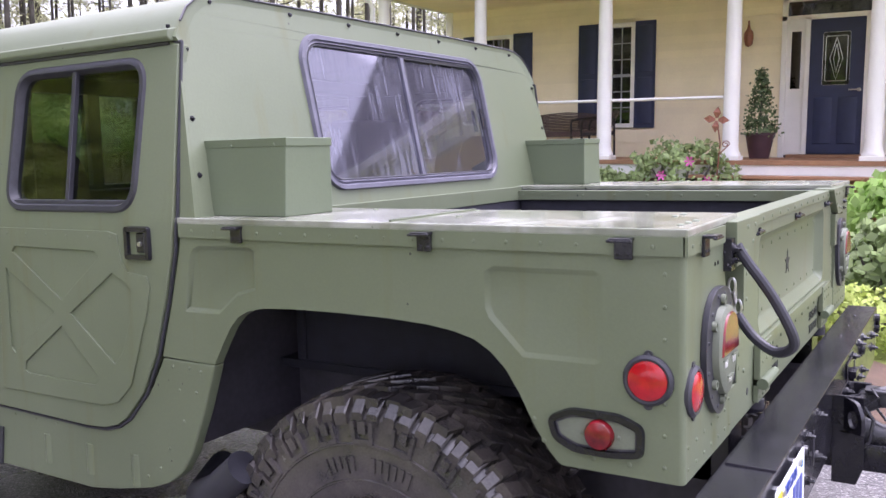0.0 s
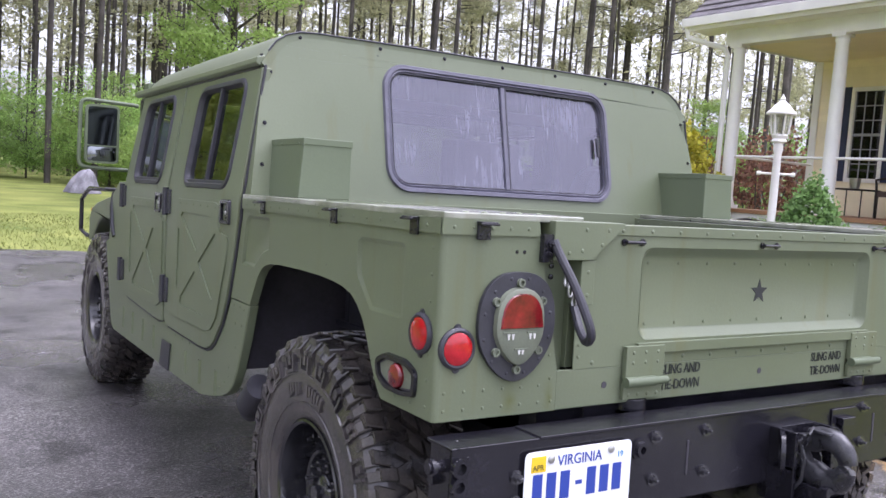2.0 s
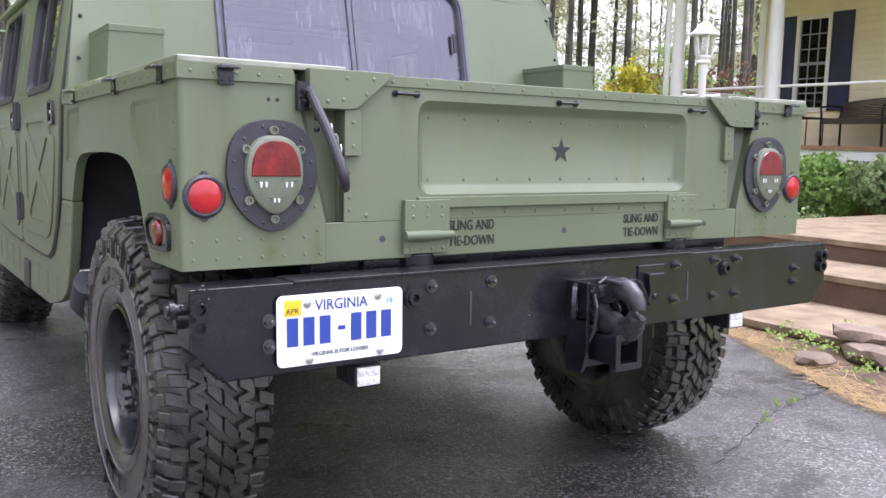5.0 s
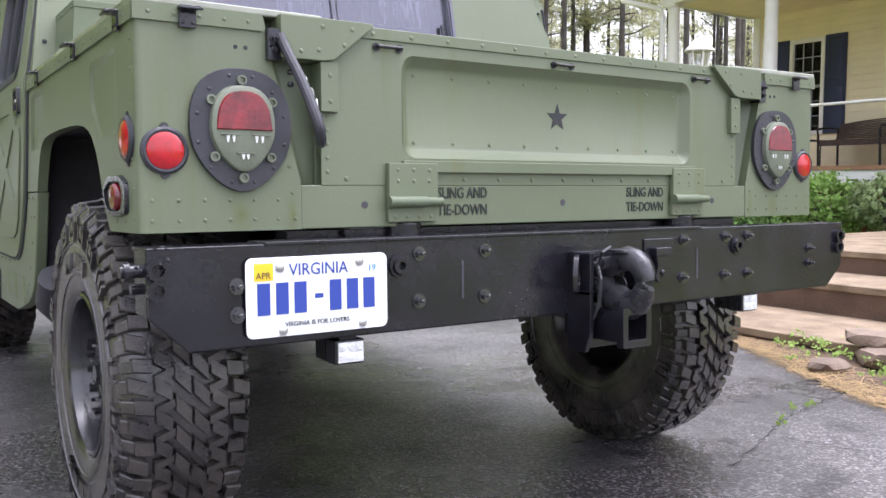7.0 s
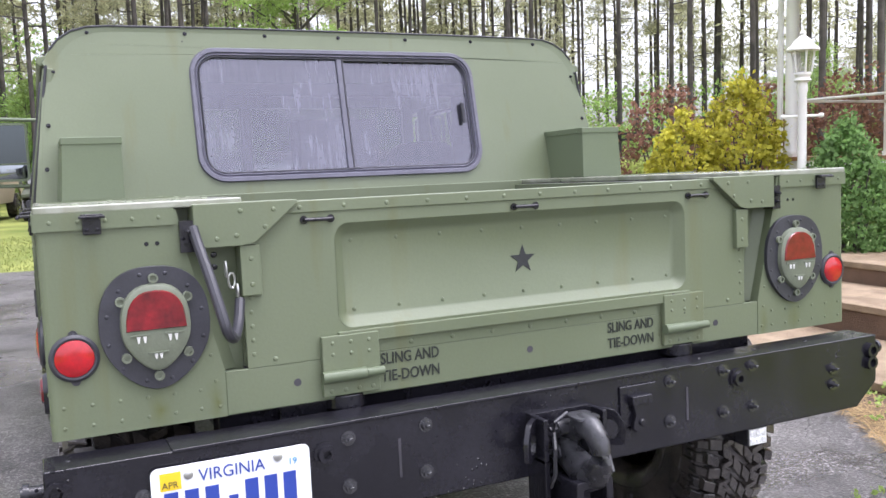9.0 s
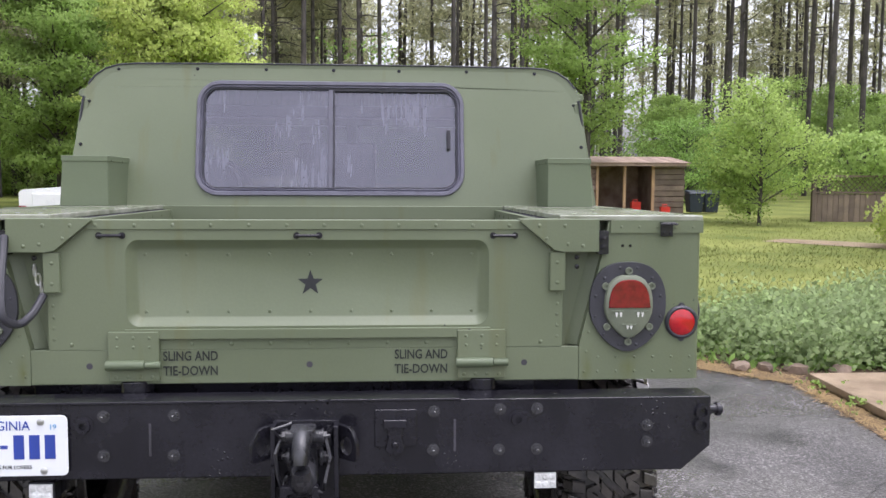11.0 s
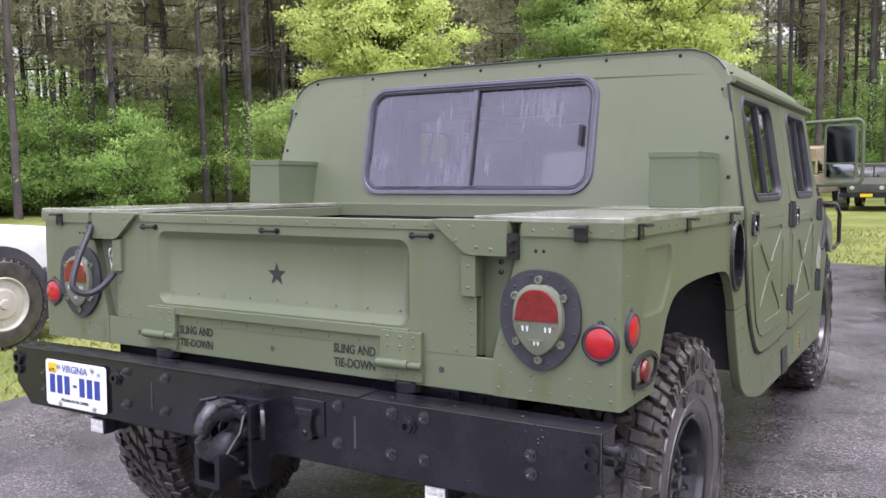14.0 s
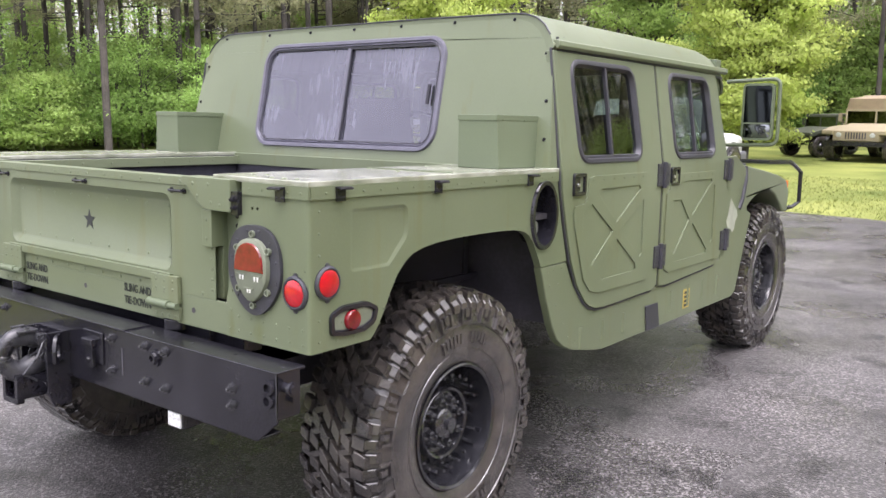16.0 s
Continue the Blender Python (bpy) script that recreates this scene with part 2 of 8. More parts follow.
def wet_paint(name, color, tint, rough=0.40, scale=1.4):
    """Flat olive paint with dirty rain runs and faded patches; tint can hold painted sheen."""
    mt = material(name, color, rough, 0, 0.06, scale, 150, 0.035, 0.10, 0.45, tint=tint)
    n, l = mt.node_tree.nodes, mt.node_tree.links
    pb = n["Principled BSDF"]
    tc, mp = n.new("ShaderNodeTexCoord"), n.new("ShaderNodeMapping")
    mp.inputs["Scale"].default_value = (9, 9, 0.8)
    l.new(tc.outputs["Object"], mp.inputs["Vector"])
    runs = n.new("ShaderNodeTexNoise")
    runs.inputs["Scale"].default_value, runs.inputs["Detail"].default_value = 1.8, 5
    l.new(mp.outputs["Vector"], runs.inputs["Vector"])
    mr = n.new("ShaderNodeMapRange")
    mr.inputs["From Min"].default_value, mr.inputs["From Max"].default_value = 0.58, 0.72
    mr.inputs["To Max"].default_value = 0.42
    l.new(runs.outputs["Fac"], mr.inputs["Value"])
    mix = n.new("ShaderNodeMix")
    mix.data_type = 'RGBA'
    mix.inputs["B"].default_value = (color[0] * 0.95, color[1] * 0.80, color[2] * 0.55, 1)
    src = pb.inputs["Base Color"].links[0].from_socket
    l.new(src, mix.inputs["A"])
    l.new(mr.outputs["Result"], mix.inputs["Factor"])
    # small dark chips where the paint is knocked off
    chip, area = n.new("ShaderNodeTexVoronoi"), n.new("ShaderNodeTexNoise")
    chip.inputs["Scale"].default_value, area.inputs["Scale"].default_value = 26.0, 2.6
    l.new(tc.outputs["Object"], chip.inputs["Vector"])
    l.new(tc.outputs["Object"], area.inputs["Vector"])
    size = n.new("ShaderNodeMapRange")
    size.inputs["From Min"].default_value, size.inputs["From Max"].default_value = 0.56, 0.78
    size.inputs["To Max"].default_value = 0.15
    l.new(area.outputs["Fac"], size.inputs["Value"])
    hit = n.new("ShaderNodeMath")
    hit.operation = 'LESS_THAN'
    l.new(chip.outputs["Distance"], hit.inputs[0])
    l.new(size.outputs["Result"], hit.inputs[1])
    worn = n.new("ShaderNodeMix")
    worn.data_type = 'RGBA'
    worn.inputs["B"].default_value = (0.05, 0.055, 0.04, 1)
    l.new(mix.outputs["Result"], worn.inputs["A"])
    l.new(hit.outputs[0], worn.inputs["Factor"])
    # greenish drain stains below the tail lamps and the tailgate corners
    sep = n.new("ShaderNodeSeparateXYZ")
    l.new(tc.outputs["Object"], sep.inputs[0])

    def maths(op, a, b=None, clamp=False):
        m = n.new("ShaderNodeMath")
        m.operation, m.use_clamp = op, clamp
        for i, q in enumerate((a, b)):
            if q is None:
                continue
            if isinstance(q, (int, float)):
                m.inputs[i].default_value = q
            else:
                l.new(q, m.inputs[i])
        return m.outputs[0]
    wob = n.new("ShaderNodeTexNoise")
    wob.inputs["Scale"].default_value, wob.inputs["Detail"].default_value = 22.0, 5
    l.new(tc.outputs["Object"], wob.inputs["Vector"])
    ax = maths('ABSOLUTE', sep.outputs["X"])
    ax = maths('ADD', ax, maths('MULTIPLY', maths('SUBTRACT', wob.outputs["Fac"], 0.5), 0.03))
    low = maths('SUBTRACT', 1.0, maths('MULTIPLY', maths('ABSOLUTE', maths('SUBTRACT', sep.outputs["Z"], 0.895)), 18.0), True)
    back = maths('LESS_THAN', sep.outputs["Y"], 0.04)
    total = None
    for at, half in ((0.875, 40.0), (0.76, 60.0)):
        strip = maths('SUBTRACT', 1.0, maths('MULTIPLY', maths('ABSOLUTE', maths('SUBTRACT', ax, at)), half), True)
        total = strip if total is None else maths('ADD', total, strip, True)
    total = maths('MULTIPLY', maths('MULTIPLY', maths('MULTIPLY', total, low), back), maths('MULTIPLY', wob.outputs["Fac"], 1.3), True)
    stain = n.new("ShaderNodeMix")
    stain.data_type = 'RGBA'
    stain.inputs["B"].default_value = (0.105, 0.115, 0.030, 1)
    l.new(worn.outputs["Result"], stain.inputs["A"])
    l.new(total, stain.inputs["Factor"])
    l.new(stain.outputs["Result"], pb.inputs["Base Color"])
    return mt


def rain_beads(mt, scale=75.0, size=0.16, rise=0.004):
    """Scattered standing drops as fine relief."""
    n, l = mt.node_tree.nodes, mt.node_tree.links
    tc, vo, area = n.new("ShaderNodeTexCoord"), n.new("ShaderNodeTexVoronoi"), n.new("ShaderNodeTexNoise")
    vo.inputs["Scale"].default_value, area.inputs["Scale"].default_value = scale, 6.0
    l.new(tc.outputs["Object"], vo.inputs["Vector"])
    l.new(tc.outputs["Object"], area.inputs["Vector"])
    rad = n.new("ShaderNodeMapRange")
    rad.inputs["From Min"].default_value, rad.inputs["From Max"].default_value = 0.45, 0.75
    rad.inputs["To Min"].default_value, rad.inputs["To Max"].default_value = 0.0, size * 2
    l.new(area.outputs["Fac"], rad.inputs["Value"])
    up = n.new("ShaderNodeMath")
    up.operation = 'SUBTRACT'
    up.use_clamp = True
    l.new(rad.outputs["Result"], up.inputs[0])
    l.new(vo.outputs["Distance"], up.inputs[1])
    b = n.new("ShaderNodeBump")
    b.inputs["Strength"].default_value, b.inputs["Distance"].default_value = 0.8, rise * 6
    l.new(up.outputs[0], b.inputs["Height"])
    p = n["Principled BSDF"]
    if p.inputs["Normal"].links:
        l.new(p.inputs["Normal"].links[0].from_socket, b.inputs["Normal"])
    l.new(b.outputs["Normal"], p.inputs["Normal"])


M_PAINT = wet_paint("olive_paint", (0.134, 0.161, 0.095), (0.160, 0.187, 0.117))
# pale tint: worn paint and wet sky sheen, both put into the lid colour
M_LID = wet_paint("worn_sheen_lid_paint", (0.165, 0.182, 0.122), (0.38, 0.39, 0.33), 0.17, 8.0)
M_PAINT2 = material("olive_box_paint", (0.118, 0.147, 0.088), 0.5, 0, 0.06, 2.0, 160, 0.03)
M_BLACK = material("black_steel", (0.013, 0.0125, 0.017), 0.20, 0, 0.3, 8, 110, 0.09, 0.12)
rain_beads(M_BLACK)
M_LINER = material("bed_liner", (0.020, 0.020, 0.030), 0.65, 0, 0.3, 20, 300, 0.5)
M_RUBBER = material("tyre_rubber", (0.034, 0.032, 0.034), 0.22, 0, 0.35, 7, 190, 0.16, 0.12, spec=0.8, coat=0.35, tint=(0.078, 0.068, 0.062))
M_TREAD = material("tread_rubber", (0.029, 0.027, 0.028), 0.20, 0, 0.35, 9, 170, 0.22, 0.12, spec=0.7, coat=0.2, tint=(0.074, 0.064, 0.056), island=0.25)
M_GASKET = material("rubber_gasket", (0.036, 0.036, 0.045), 0.45, 0, 0.2, 20, 200, 0.05)
M_RIM = material("rim_black", (0.018, 0.018, 0.022), 0.16, 0, 0.25, 20, 120, 0.06, spec=0.8, coat=0.3)
M_STUD = material("stud_steel", (0.030, 0.030, 0.034), 0.14, 0, 0.25, 30, 150, 0.08, spec=0.9, coat=0.4)
M_CAST = material("worn_cast_iron", (0.020, 0.020, 0.024), 0.30, 0, 0.4, 22, 140, 0.12, 0.14, spec=0.6, tint=(0.060, 0.060, 0.068))
M_TAIL = material("dark_red_lens", (0.165, 0.006, 0.010), 0.14, 0, 0.40, 30, 90, 0.08, 0.05, 0.5, 0.5)
M_FRAME = material("grey_window_frame", (0.118, 0.116, 0.150), 0.42, 0, 0.12, 20, 200, 0.05)
M_RED = material("red_lens", (0.42, 0.005, 0.011), 0.08, 0, 0.22, 40, 260, 0.06, 0.05, 0.5, 0.5)
M_LENSFRAME = material("lamp_grey_green", (0.16, 0.18, 0.13), 0.55, 0, 0.1, 30, 200, 0.1)
M_WHITE = material("white_mark", (0.75, 0.75, 0.72), 0.5, 0, 0.03)
M_STENCIL = material("stencil_black", (0.02, 0.024, 0.02), 0.6, 0, 0.3, 60, 200, 0.0)
M_STAR = material("star_black", (0.022, 0.024, 0.026), 0.55, 0, 0.15)
M_CHROME = material("bare_metal", (0.55, 0.55, 0.53), 0.3, 0.9, 0.1)
# underbody colour, also laid as painted shade in holes, slots, arches and rooms
M_DARK = material("undercarriage_and_shade", (0.052, 0.049, 0.059), 0.6, 0, 0.3)
M_SEAT = material("dark_seat", (0.02, 0.021, 0.02), 0.8, 0, 0.2)
M_GLASS = glass("clear_glass", (0.42, 0.47, 0.44), 0.02, 0.0)
M_REARGLASS = rain_glass("tinted_rear_glass")
M_AMBER = material("amber_lens", (0.7, 0.16, 0.02), 0.2, 0, 0.05, spec=0.6)
M_PLATE = material("plate_white", (0.80, 0.82, 0.84), 0.35, 0, 0.03)
M_BLUE = material("plate_blue", (0.03, 0.06, 0.32), 0.4, 0, 0.03)
M_YELLOW = material("sticker_yellow", (0.8, 0.55, 0.02), 0.4, 0, 0.05)
M_FADED = material("faded_yellow", (0.42, 0.33, 0.08), 0.5, 0, 0.2)
M_LED = material("led_lens", (0.75, 0.76, 0.75), 0.2, 0.2, 0.15, 80, 200, 0.4)
M_WIDEGLASS = material("wide_angle_glass", (0.26, 0.28, 0.29), 0.04, 1.0, 0.02, bump=0)
M_MIRROR = material("mirror_glass", (0.10, 0.115, 0.12), 0.03, 1.0, 0.02, bump=0)

# ---- the truck: x to its right, y to its nose, z up; it rakes slightly nose-down ----
RAKE = pose(0, 0, 1.131) @ pose(0, 0, 0, -1.4) @ pose(0, 0, -1.131)
truck = tagged(new("military_truck"), "olive green military pickup truck with riveted body, parked on wet asphalt", "truck")
truck.matrix_basis = RAKE
SIDE, TOP, BOT = 1.075, 1.300, 0.862


def leaning(bm, s):
    """The cab's sides lean in above the sill line."""
    bmesh.ops.bisect_plane(bm, geom=bm.verts[:] + bm.edges[:] + bm.faces[:], plane_co=(0, 0, 1.30), plane_no=(0, 0, 1))
    for v in bm.verts:
        if v.co.z > 1.30:
            v.co.x -= s * (v.co.z - 1.30) * 0.15


def mirrored(pts, s):
    return [(s * u, v) for u, v in pts]


def ridge(bm, pts, x, s, w=0.012, h=0.006):
    """A pressed bead along points of the side (y, z)."""
    for (a, b), (c, d) in zip(pts, pts[1:]):
        p, q = Vector((a, b)), Vector((c, d))
        e = (q - p).normalized()
        nn = Vector((-e.y, e.x)) * w
        p, q = p - e * w * 0.4, q + e * w * 0.4
        base = [(x, *(p - nn)), (x, *(q - nn)), (x, *(q + nn)), (x, *(p + nn))]
        top = [(x + s * h, *(p - nn * 0.3)), (x + s * h, *(q - nn * 0.3)), (x + s * h, *(q + nn * 0.3)), (x + s * h, *(p + nn * 0.3))]
        loft(bm, [base, top])


ARCH = [(1.150, 0.960), (1.120, 1.010), (1.090, 1.056), (1.062, 1.084), (1.030, 1.100), (0.985, 1.110), (0.90, 1.115), (0.76, 1.117), (0.62, 1.115), (0.53, 1.110), (0.47, 1.102), (0.42, 1.089), (0.385, 1.069), (0.35, 1.036), (0.322, 0.993), (0.290, 0.932), (0.258, 0.885), (0.240, 0.866), (0.232, BOT)]
REAR_PRESSING = [(0.394, 1.226), (0.374, 1.238), (0.165, 1.239), (0.150, 1.230), (0.150, 1.072), (0.165, 1.064), (0.312, 1.063), (0.386, 1.135), (0.394, 1.156)]
FRONT_PRESSING = [(1.204, 1.242), (1.186, 1.251), (1.018, 1.253), (1.002, 1.244), (1.002, 1.152), (1.062, 1.134), (1.101, 1.104), (1.125, 1.086), (1.240, 1.084), (1.240, 1.10), (1.216, 1.226)]


def pressing(loop, s, fade):
    """A shallow panel pressed into the side, running out towards the rear."""
    bm = bmesh.new()
    y0, y1 = min(p[0] for p in loop), max(p[0] for p in loop)
    def ring(d, h):
        return [(s * (SIDE - h * (fade + (1 - fade) * (p[0] - y0) / (y1 - y0))), *p) for p in inset(loop, d)]
    loft(bm, [ring(0, 0), ring(0.003, 0.0015), ring(0.009, 0.0075), ring(0.012, 0.0085)])
    return bm



def clip(parent, at, normal):
    """Black tie-down clip with a top lip and two screws."""
    bm = bmesh.new()
    a = Vector((normal[1], -normal[0], 0))
    m = Matrix((( a.x, normal[0], 0, at[0]), (a.y, normal[1], 0, at[1]), (0, 0, 1, at[2]), (0, 0, 0, 1)))
    box(bm, -0.017, -0.002, -0.026, 0.017, 0.005, 0.010, m)
    box(bm, -0.020, 0.0, 0.008, 0.020, 0.026, 0.014, m)
    box(bm, -0.024, 0.020, 0.006, 0.024, 0.028, 0.011, m)
    for u in (-0.009, 0.009):
        rivet(bm, m @ Vector((u, 0.005, -0.016)), normal, 0.005, 0.003)
    return part("clip", bm, M_BLACK, parent, "black metal clip", 0.002)


for s in (-1, 1):
    # bed side
    bm = bmesh.new()
    out = [(0.028, BOT), (0.028, TOP), (1.24, TOP), (1.252, 1.235), (1.285, 1.115), (1.335, 0.962)] + ARCH
    pressed = [REAR_PRESSING] if s > 0 else [REAR_PRESSING, FRONT_PRESSING]
    holes = pressed[:]
    if s > 0:
        holes += [[(1.158 + 0.082 * math.cos(2 * math.pi * k / 20), 1.150 + 0.118 * math.sin(2 * math.pi * k / 20)) for k in range(20)]]
    prism(bm, out, s * (SIDE - 0.028), s * SIDE, "x", holes)
    side = part("bed_side", bm, M_PAINT, truck, "olive painted bed side panel with wheel arch")
    for loop in pressed:
        part("pressed_panel", pressing(loop, s, 0.1 if loop is REAR_PRESSING else 1.0), M_PAINT, side, smooth=60)
    bm = bmesh.new()
    for k in range(7):
        rivet(bm, (s * SIDE, 0.035, 0.89 + 0.058 * k), (s, 0, 0))
    for y, z in ((0.10, 0.885), (0.17, 0.885), (0.27, 0.905), (0.29, 0.945)):
        rivet(bm, (s * SIDE, y, z), (s, 0, 0), 0.006)
    part("riveting", bm, M_PAINT, side)
    # lid over the side box
    bm = bmesh.new()
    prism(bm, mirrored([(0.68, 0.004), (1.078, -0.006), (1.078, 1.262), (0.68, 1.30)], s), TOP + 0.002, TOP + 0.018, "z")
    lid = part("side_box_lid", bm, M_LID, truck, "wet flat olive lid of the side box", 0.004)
    bm = bmesh.new()
    box(bm, s * (SIDE + 0.001), 0.002, TOP - 0.030, s * (SIDE + 0.006), 1.245, TOP + 0.004)
    box(bm, s * 0.82, -0.006, TOP - 0.030, s * (SIDE + 0.004), -0.001, TOP + 0.004)
    for k in range(17):
        rivet(bm, (s * (SIDE + 0.006), 0.055 + k * 0.0715, TOP - 0.014), (s, 0, 0))
    for k in range(5):
        rivet(bm, (s * (0.85 + k * 0.05), -0.006, TOP - 0.014), (0, -1, 0))
    part("riveted_lip", bm, M_PAINT, lid)
    bm = bmesh.new()
    for k, (x, y) in enumerate(((0.74, 0.10), (0.80, 0.10), (0.90, 0.03), (0.95, 0.03), (1.0, 0.03), (0.73, 0.6), (0.73, 0.9), (0.9, 0.55))):
        rivet(bm, (s * x, y, TOP + 0.018), (0, 0, 1), 0.009, 0.004)
    box(bm, s * 0.70, 0.62, TOP + 0.018, s * 1.06, 0.628, TOP + 0.022)
    part("lid_seam", bm, M_PAINT, lid)
    for y in (0.107, 0.526, 1.048):
        clip(truck, (s * (SIDE + 0.006), y, TOP - 0.012), (s, 0, 0))
    clip(truck, (s * 0.975, -0.007, TOP - 0.014), (0, -1, 0))
    # equipment box in front of the cab wall
    bm = bmesh.new()
    x0, x1 = s * 0.99, s * 0.825
    loft(bm, [[(x0 + s * 0.012, 0.965, TOP + 0.018), (x1, 0.965, TOP + 0.018), (x1, 1.285, TOP + 0.018), (x0 + s * 0.02, 1.285, TOP + 0.018)],
              [(x0, 0.965, 1.497), (x1, 0.965, 1.497), (x1, 1.30, 1.497), (x0, 1.30, 1.497)]], True, True)
    pod = part("vent_box", bm, M_PAINT2, truck, "plain olive box against the cab wall", 0.003)
    bm = bmesh.new()
    box(bm, s * 0.9925, 0.962, 1.484, s * 0.8225, 1.30, 1.505)
    for y in (1.0, 1.14, 1.26):
        for x in (0.9925, 0.8225):
            rivet(bm, (s * x, y, 1.488), (s if x > 0.9 else -s, 0, 0), 0.006, 0.004)
    part("box_rim", bm, M_PAINT2, pod, bevel=0.002)
    # rear corner panel with the recess beside the tailgate
    bm = bmesh.new()
    prism(bm, mirrored([(SIDE - 0.012, BOT), (SIDE - 0.012, TOP), (0.815, TOP), (0.80, 1.215), (0.738, 0.96), (0.738, BOT)], s), 0.0, 0.028, "y")
    plan = [(s * (SIDE - 0.012 + 0.012 * math.sin(radians(a))), 0.012 - 0.012 * math.cos(radians(a))) for a in (0, 18, 36, 54, 72, 90)] + [(s * SIDE, 0.028), (s * (SIDE - 0.012), 0.028)]
    loft(bm, [[(x, y, z) for x, y in plan] for z in (BOT, TOP)], True, True)
    corner = part("rear_corner", bm, M_PAINT, truck, "riveted olive rear corner panel")
    bm = bmesh.new()
    prism(bm, mirrored([(0.83, TOP), (0.69, TOP), (0.69, 0.90), (0.76, 0.90)], s), 0.046, 0.056, "y")
    loft(bm, [[(s * 0.803, 0.026, 1.22), (s * 0.740, 0.026, 0.955), (s * 0.705, 0.047, 0.955), (s * 0.775, 0.047, 1.24)]], False, True)
    box(bm, s * 0.60, 0.055, 0.96, s * 0.70, 0.075, TOP)
    part("corner_recess", bm, M_PAINT, corner)
    bm = bmesh.new()
    for z in (1.199, 1.173):
        lathe(bm, [(0.0065, -0.004), (0.0065, 0.0), (0.004, 0.0008)], (s * 0.738, 0.042, z), (0, -1, 0), 10, cap1=True)
    part("recess_hole", bm, M_BLACK, corner)
    bm = bmesh.new()
    for z in (0.885, 0.925):
        for k in range(6):
            rivet(bm, (s * (0.79 + k * 0.052), 0, z), (0, -1, 0))
    for k in range(4):
        rivet(bm, (s * (0.752 + 0.006 * k), 0, 0.885 + 0.055 * k), (0, -1, 0))
    part("riveting", bm, M_PAINT, corner)
    bm = bmesh.new()
    for x, z in ((0.855, 1.234), (0.876, 1.234)):
        lathe(bm, [(0.0045, -0.0005), (0.0045, 0.0008)], (s * x, 0, z), (0, -1, 0), 10, cap1=True)
    part("small_hole", bm, M_BLACK, corner)
    # tail lamp: black oval surround, grey housing, red upper lens, hooded lower lamps
    TX, TZ = 0.870, 1.068
    bm = bmesh.new()
    def oval(w, top, bot, n=28, narrow=0.78):
        pts = []
        for k in range(n):
            a = 2 * math.pi * k / n
            c, q = math.cos(a), math.sin(a)
            if q > 0:
                c, q = math.copysign(abs(c) ** 0.8, c), q ** 0.8
            ww = w * (1 if q > 0 else 1 - (1 - narrow) * q * q)
            pts.append((s * TX + ww * c, TZ + (top if q > 0 else bot) * q))
        return pts
    prism(bm, oval(0.107, 0.122, 0.126, 40, narrow=0.80), -0.012, 0.0, "y")
    for k in range(12):
        a = 2 * math.pi * (k + 0.5) / 12
        rivet(bm, (s * TX + 0.094 * math.cos(a), -0.012, TZ + 0.110 * math.sin(a)), (0, -1, 0), 0.0055, 0.003)
    lamp = part("tail_lamp", bm, M_GASKET, truck, "tail lamp with red lens in a black oval plate", 0.003)
    bm = bmesh.new()
    loft(bm, [[(u, -0.012, v) for u, v in oval(0.068, 0.088, 0.088, narrow=0.72)], [(u, -0.024, v) for u, v in oval(0.066, 0.086, 0.086, narrow=0.70)],
              [(u, -0.028, v) for u, v in oval(0.060, 0.080, 0.080, narrow=0.68)]])
    part("housing", bm, M_LENSFRAME, lamp, "grey-green lamp housing", smooth=40)
    bm = bmesh.new()
    pts = [(u, v) for u, v in oval(0.058, 0.076, 0.0) if v > TZ + 0.001]
    pts = [(s * TX + 0.058, TZ - 0.004)] + pts + [(s * TX - 0.058, TZ - 0.004)]
    loft(bm, [[(u, -0.027, v) for u, v in pts], [(u, -0.032, v) for u, v in inset(pts, 0.003)]])
    part("red_lens", bm, M_TAIL, lamp, "ribbed red lamp lens")
    bm = bmesh.new()
    for dx, dz in ((-0.033, -0.013), (0.033, -0.013), (0, -0.050)):
        box(bm, s * TX + dx - 0.019, -0.032, TZ + dz, s * TX + dx + 0.019, -0.027, TZ + dz + 0.003)
    part("marker_hood", bm, M_LENSFRAME, lamp)
    bm = bmesh.new()
    for dx, dz, half in ((-0.036, -0.021, 0.0065), (-0.024, -0.021, 0.0065), (0.024, -0.021, 0.0065), (0.036, -0.021, 0.0065), (-0.005, -0.056, 0.005), (0.005, -0.056, 0.005)):
        q = [(s * TX + dx - 0.0036, TZ + dz + half), (s * TX + dx + 0.0036, TZ + dz + half), (s * TX + dx + 0.0014, TZ + dz - half), (s * TX + dx - 0.0014, TZ + dz - half)]
        prism(bm, q, -0.0300, -0.0275, "y")
    part("marker_tooth", bm, M_WHITE, lamp, "small white wedge markers")
    bm = bmesh.new()
    for a in (90, 35, 145, -35, 215, 270):
        cx, cz = s * TX + 0.078 * math.cos(radians(a)) * (0.93 if a in (-35, 215) else 1), TZ + 0.098 * math.sin(radians(a))
        lathe(bm, [(0.010, -0.0), (0.010, 0.008), (0.006, 0.008), (0.006, 0.003)], (cx, -0.012, cz), (0, -1, 0), 12, cap1=True)
    part("housing_screw", bm, M_LENSFRAME, lamp)
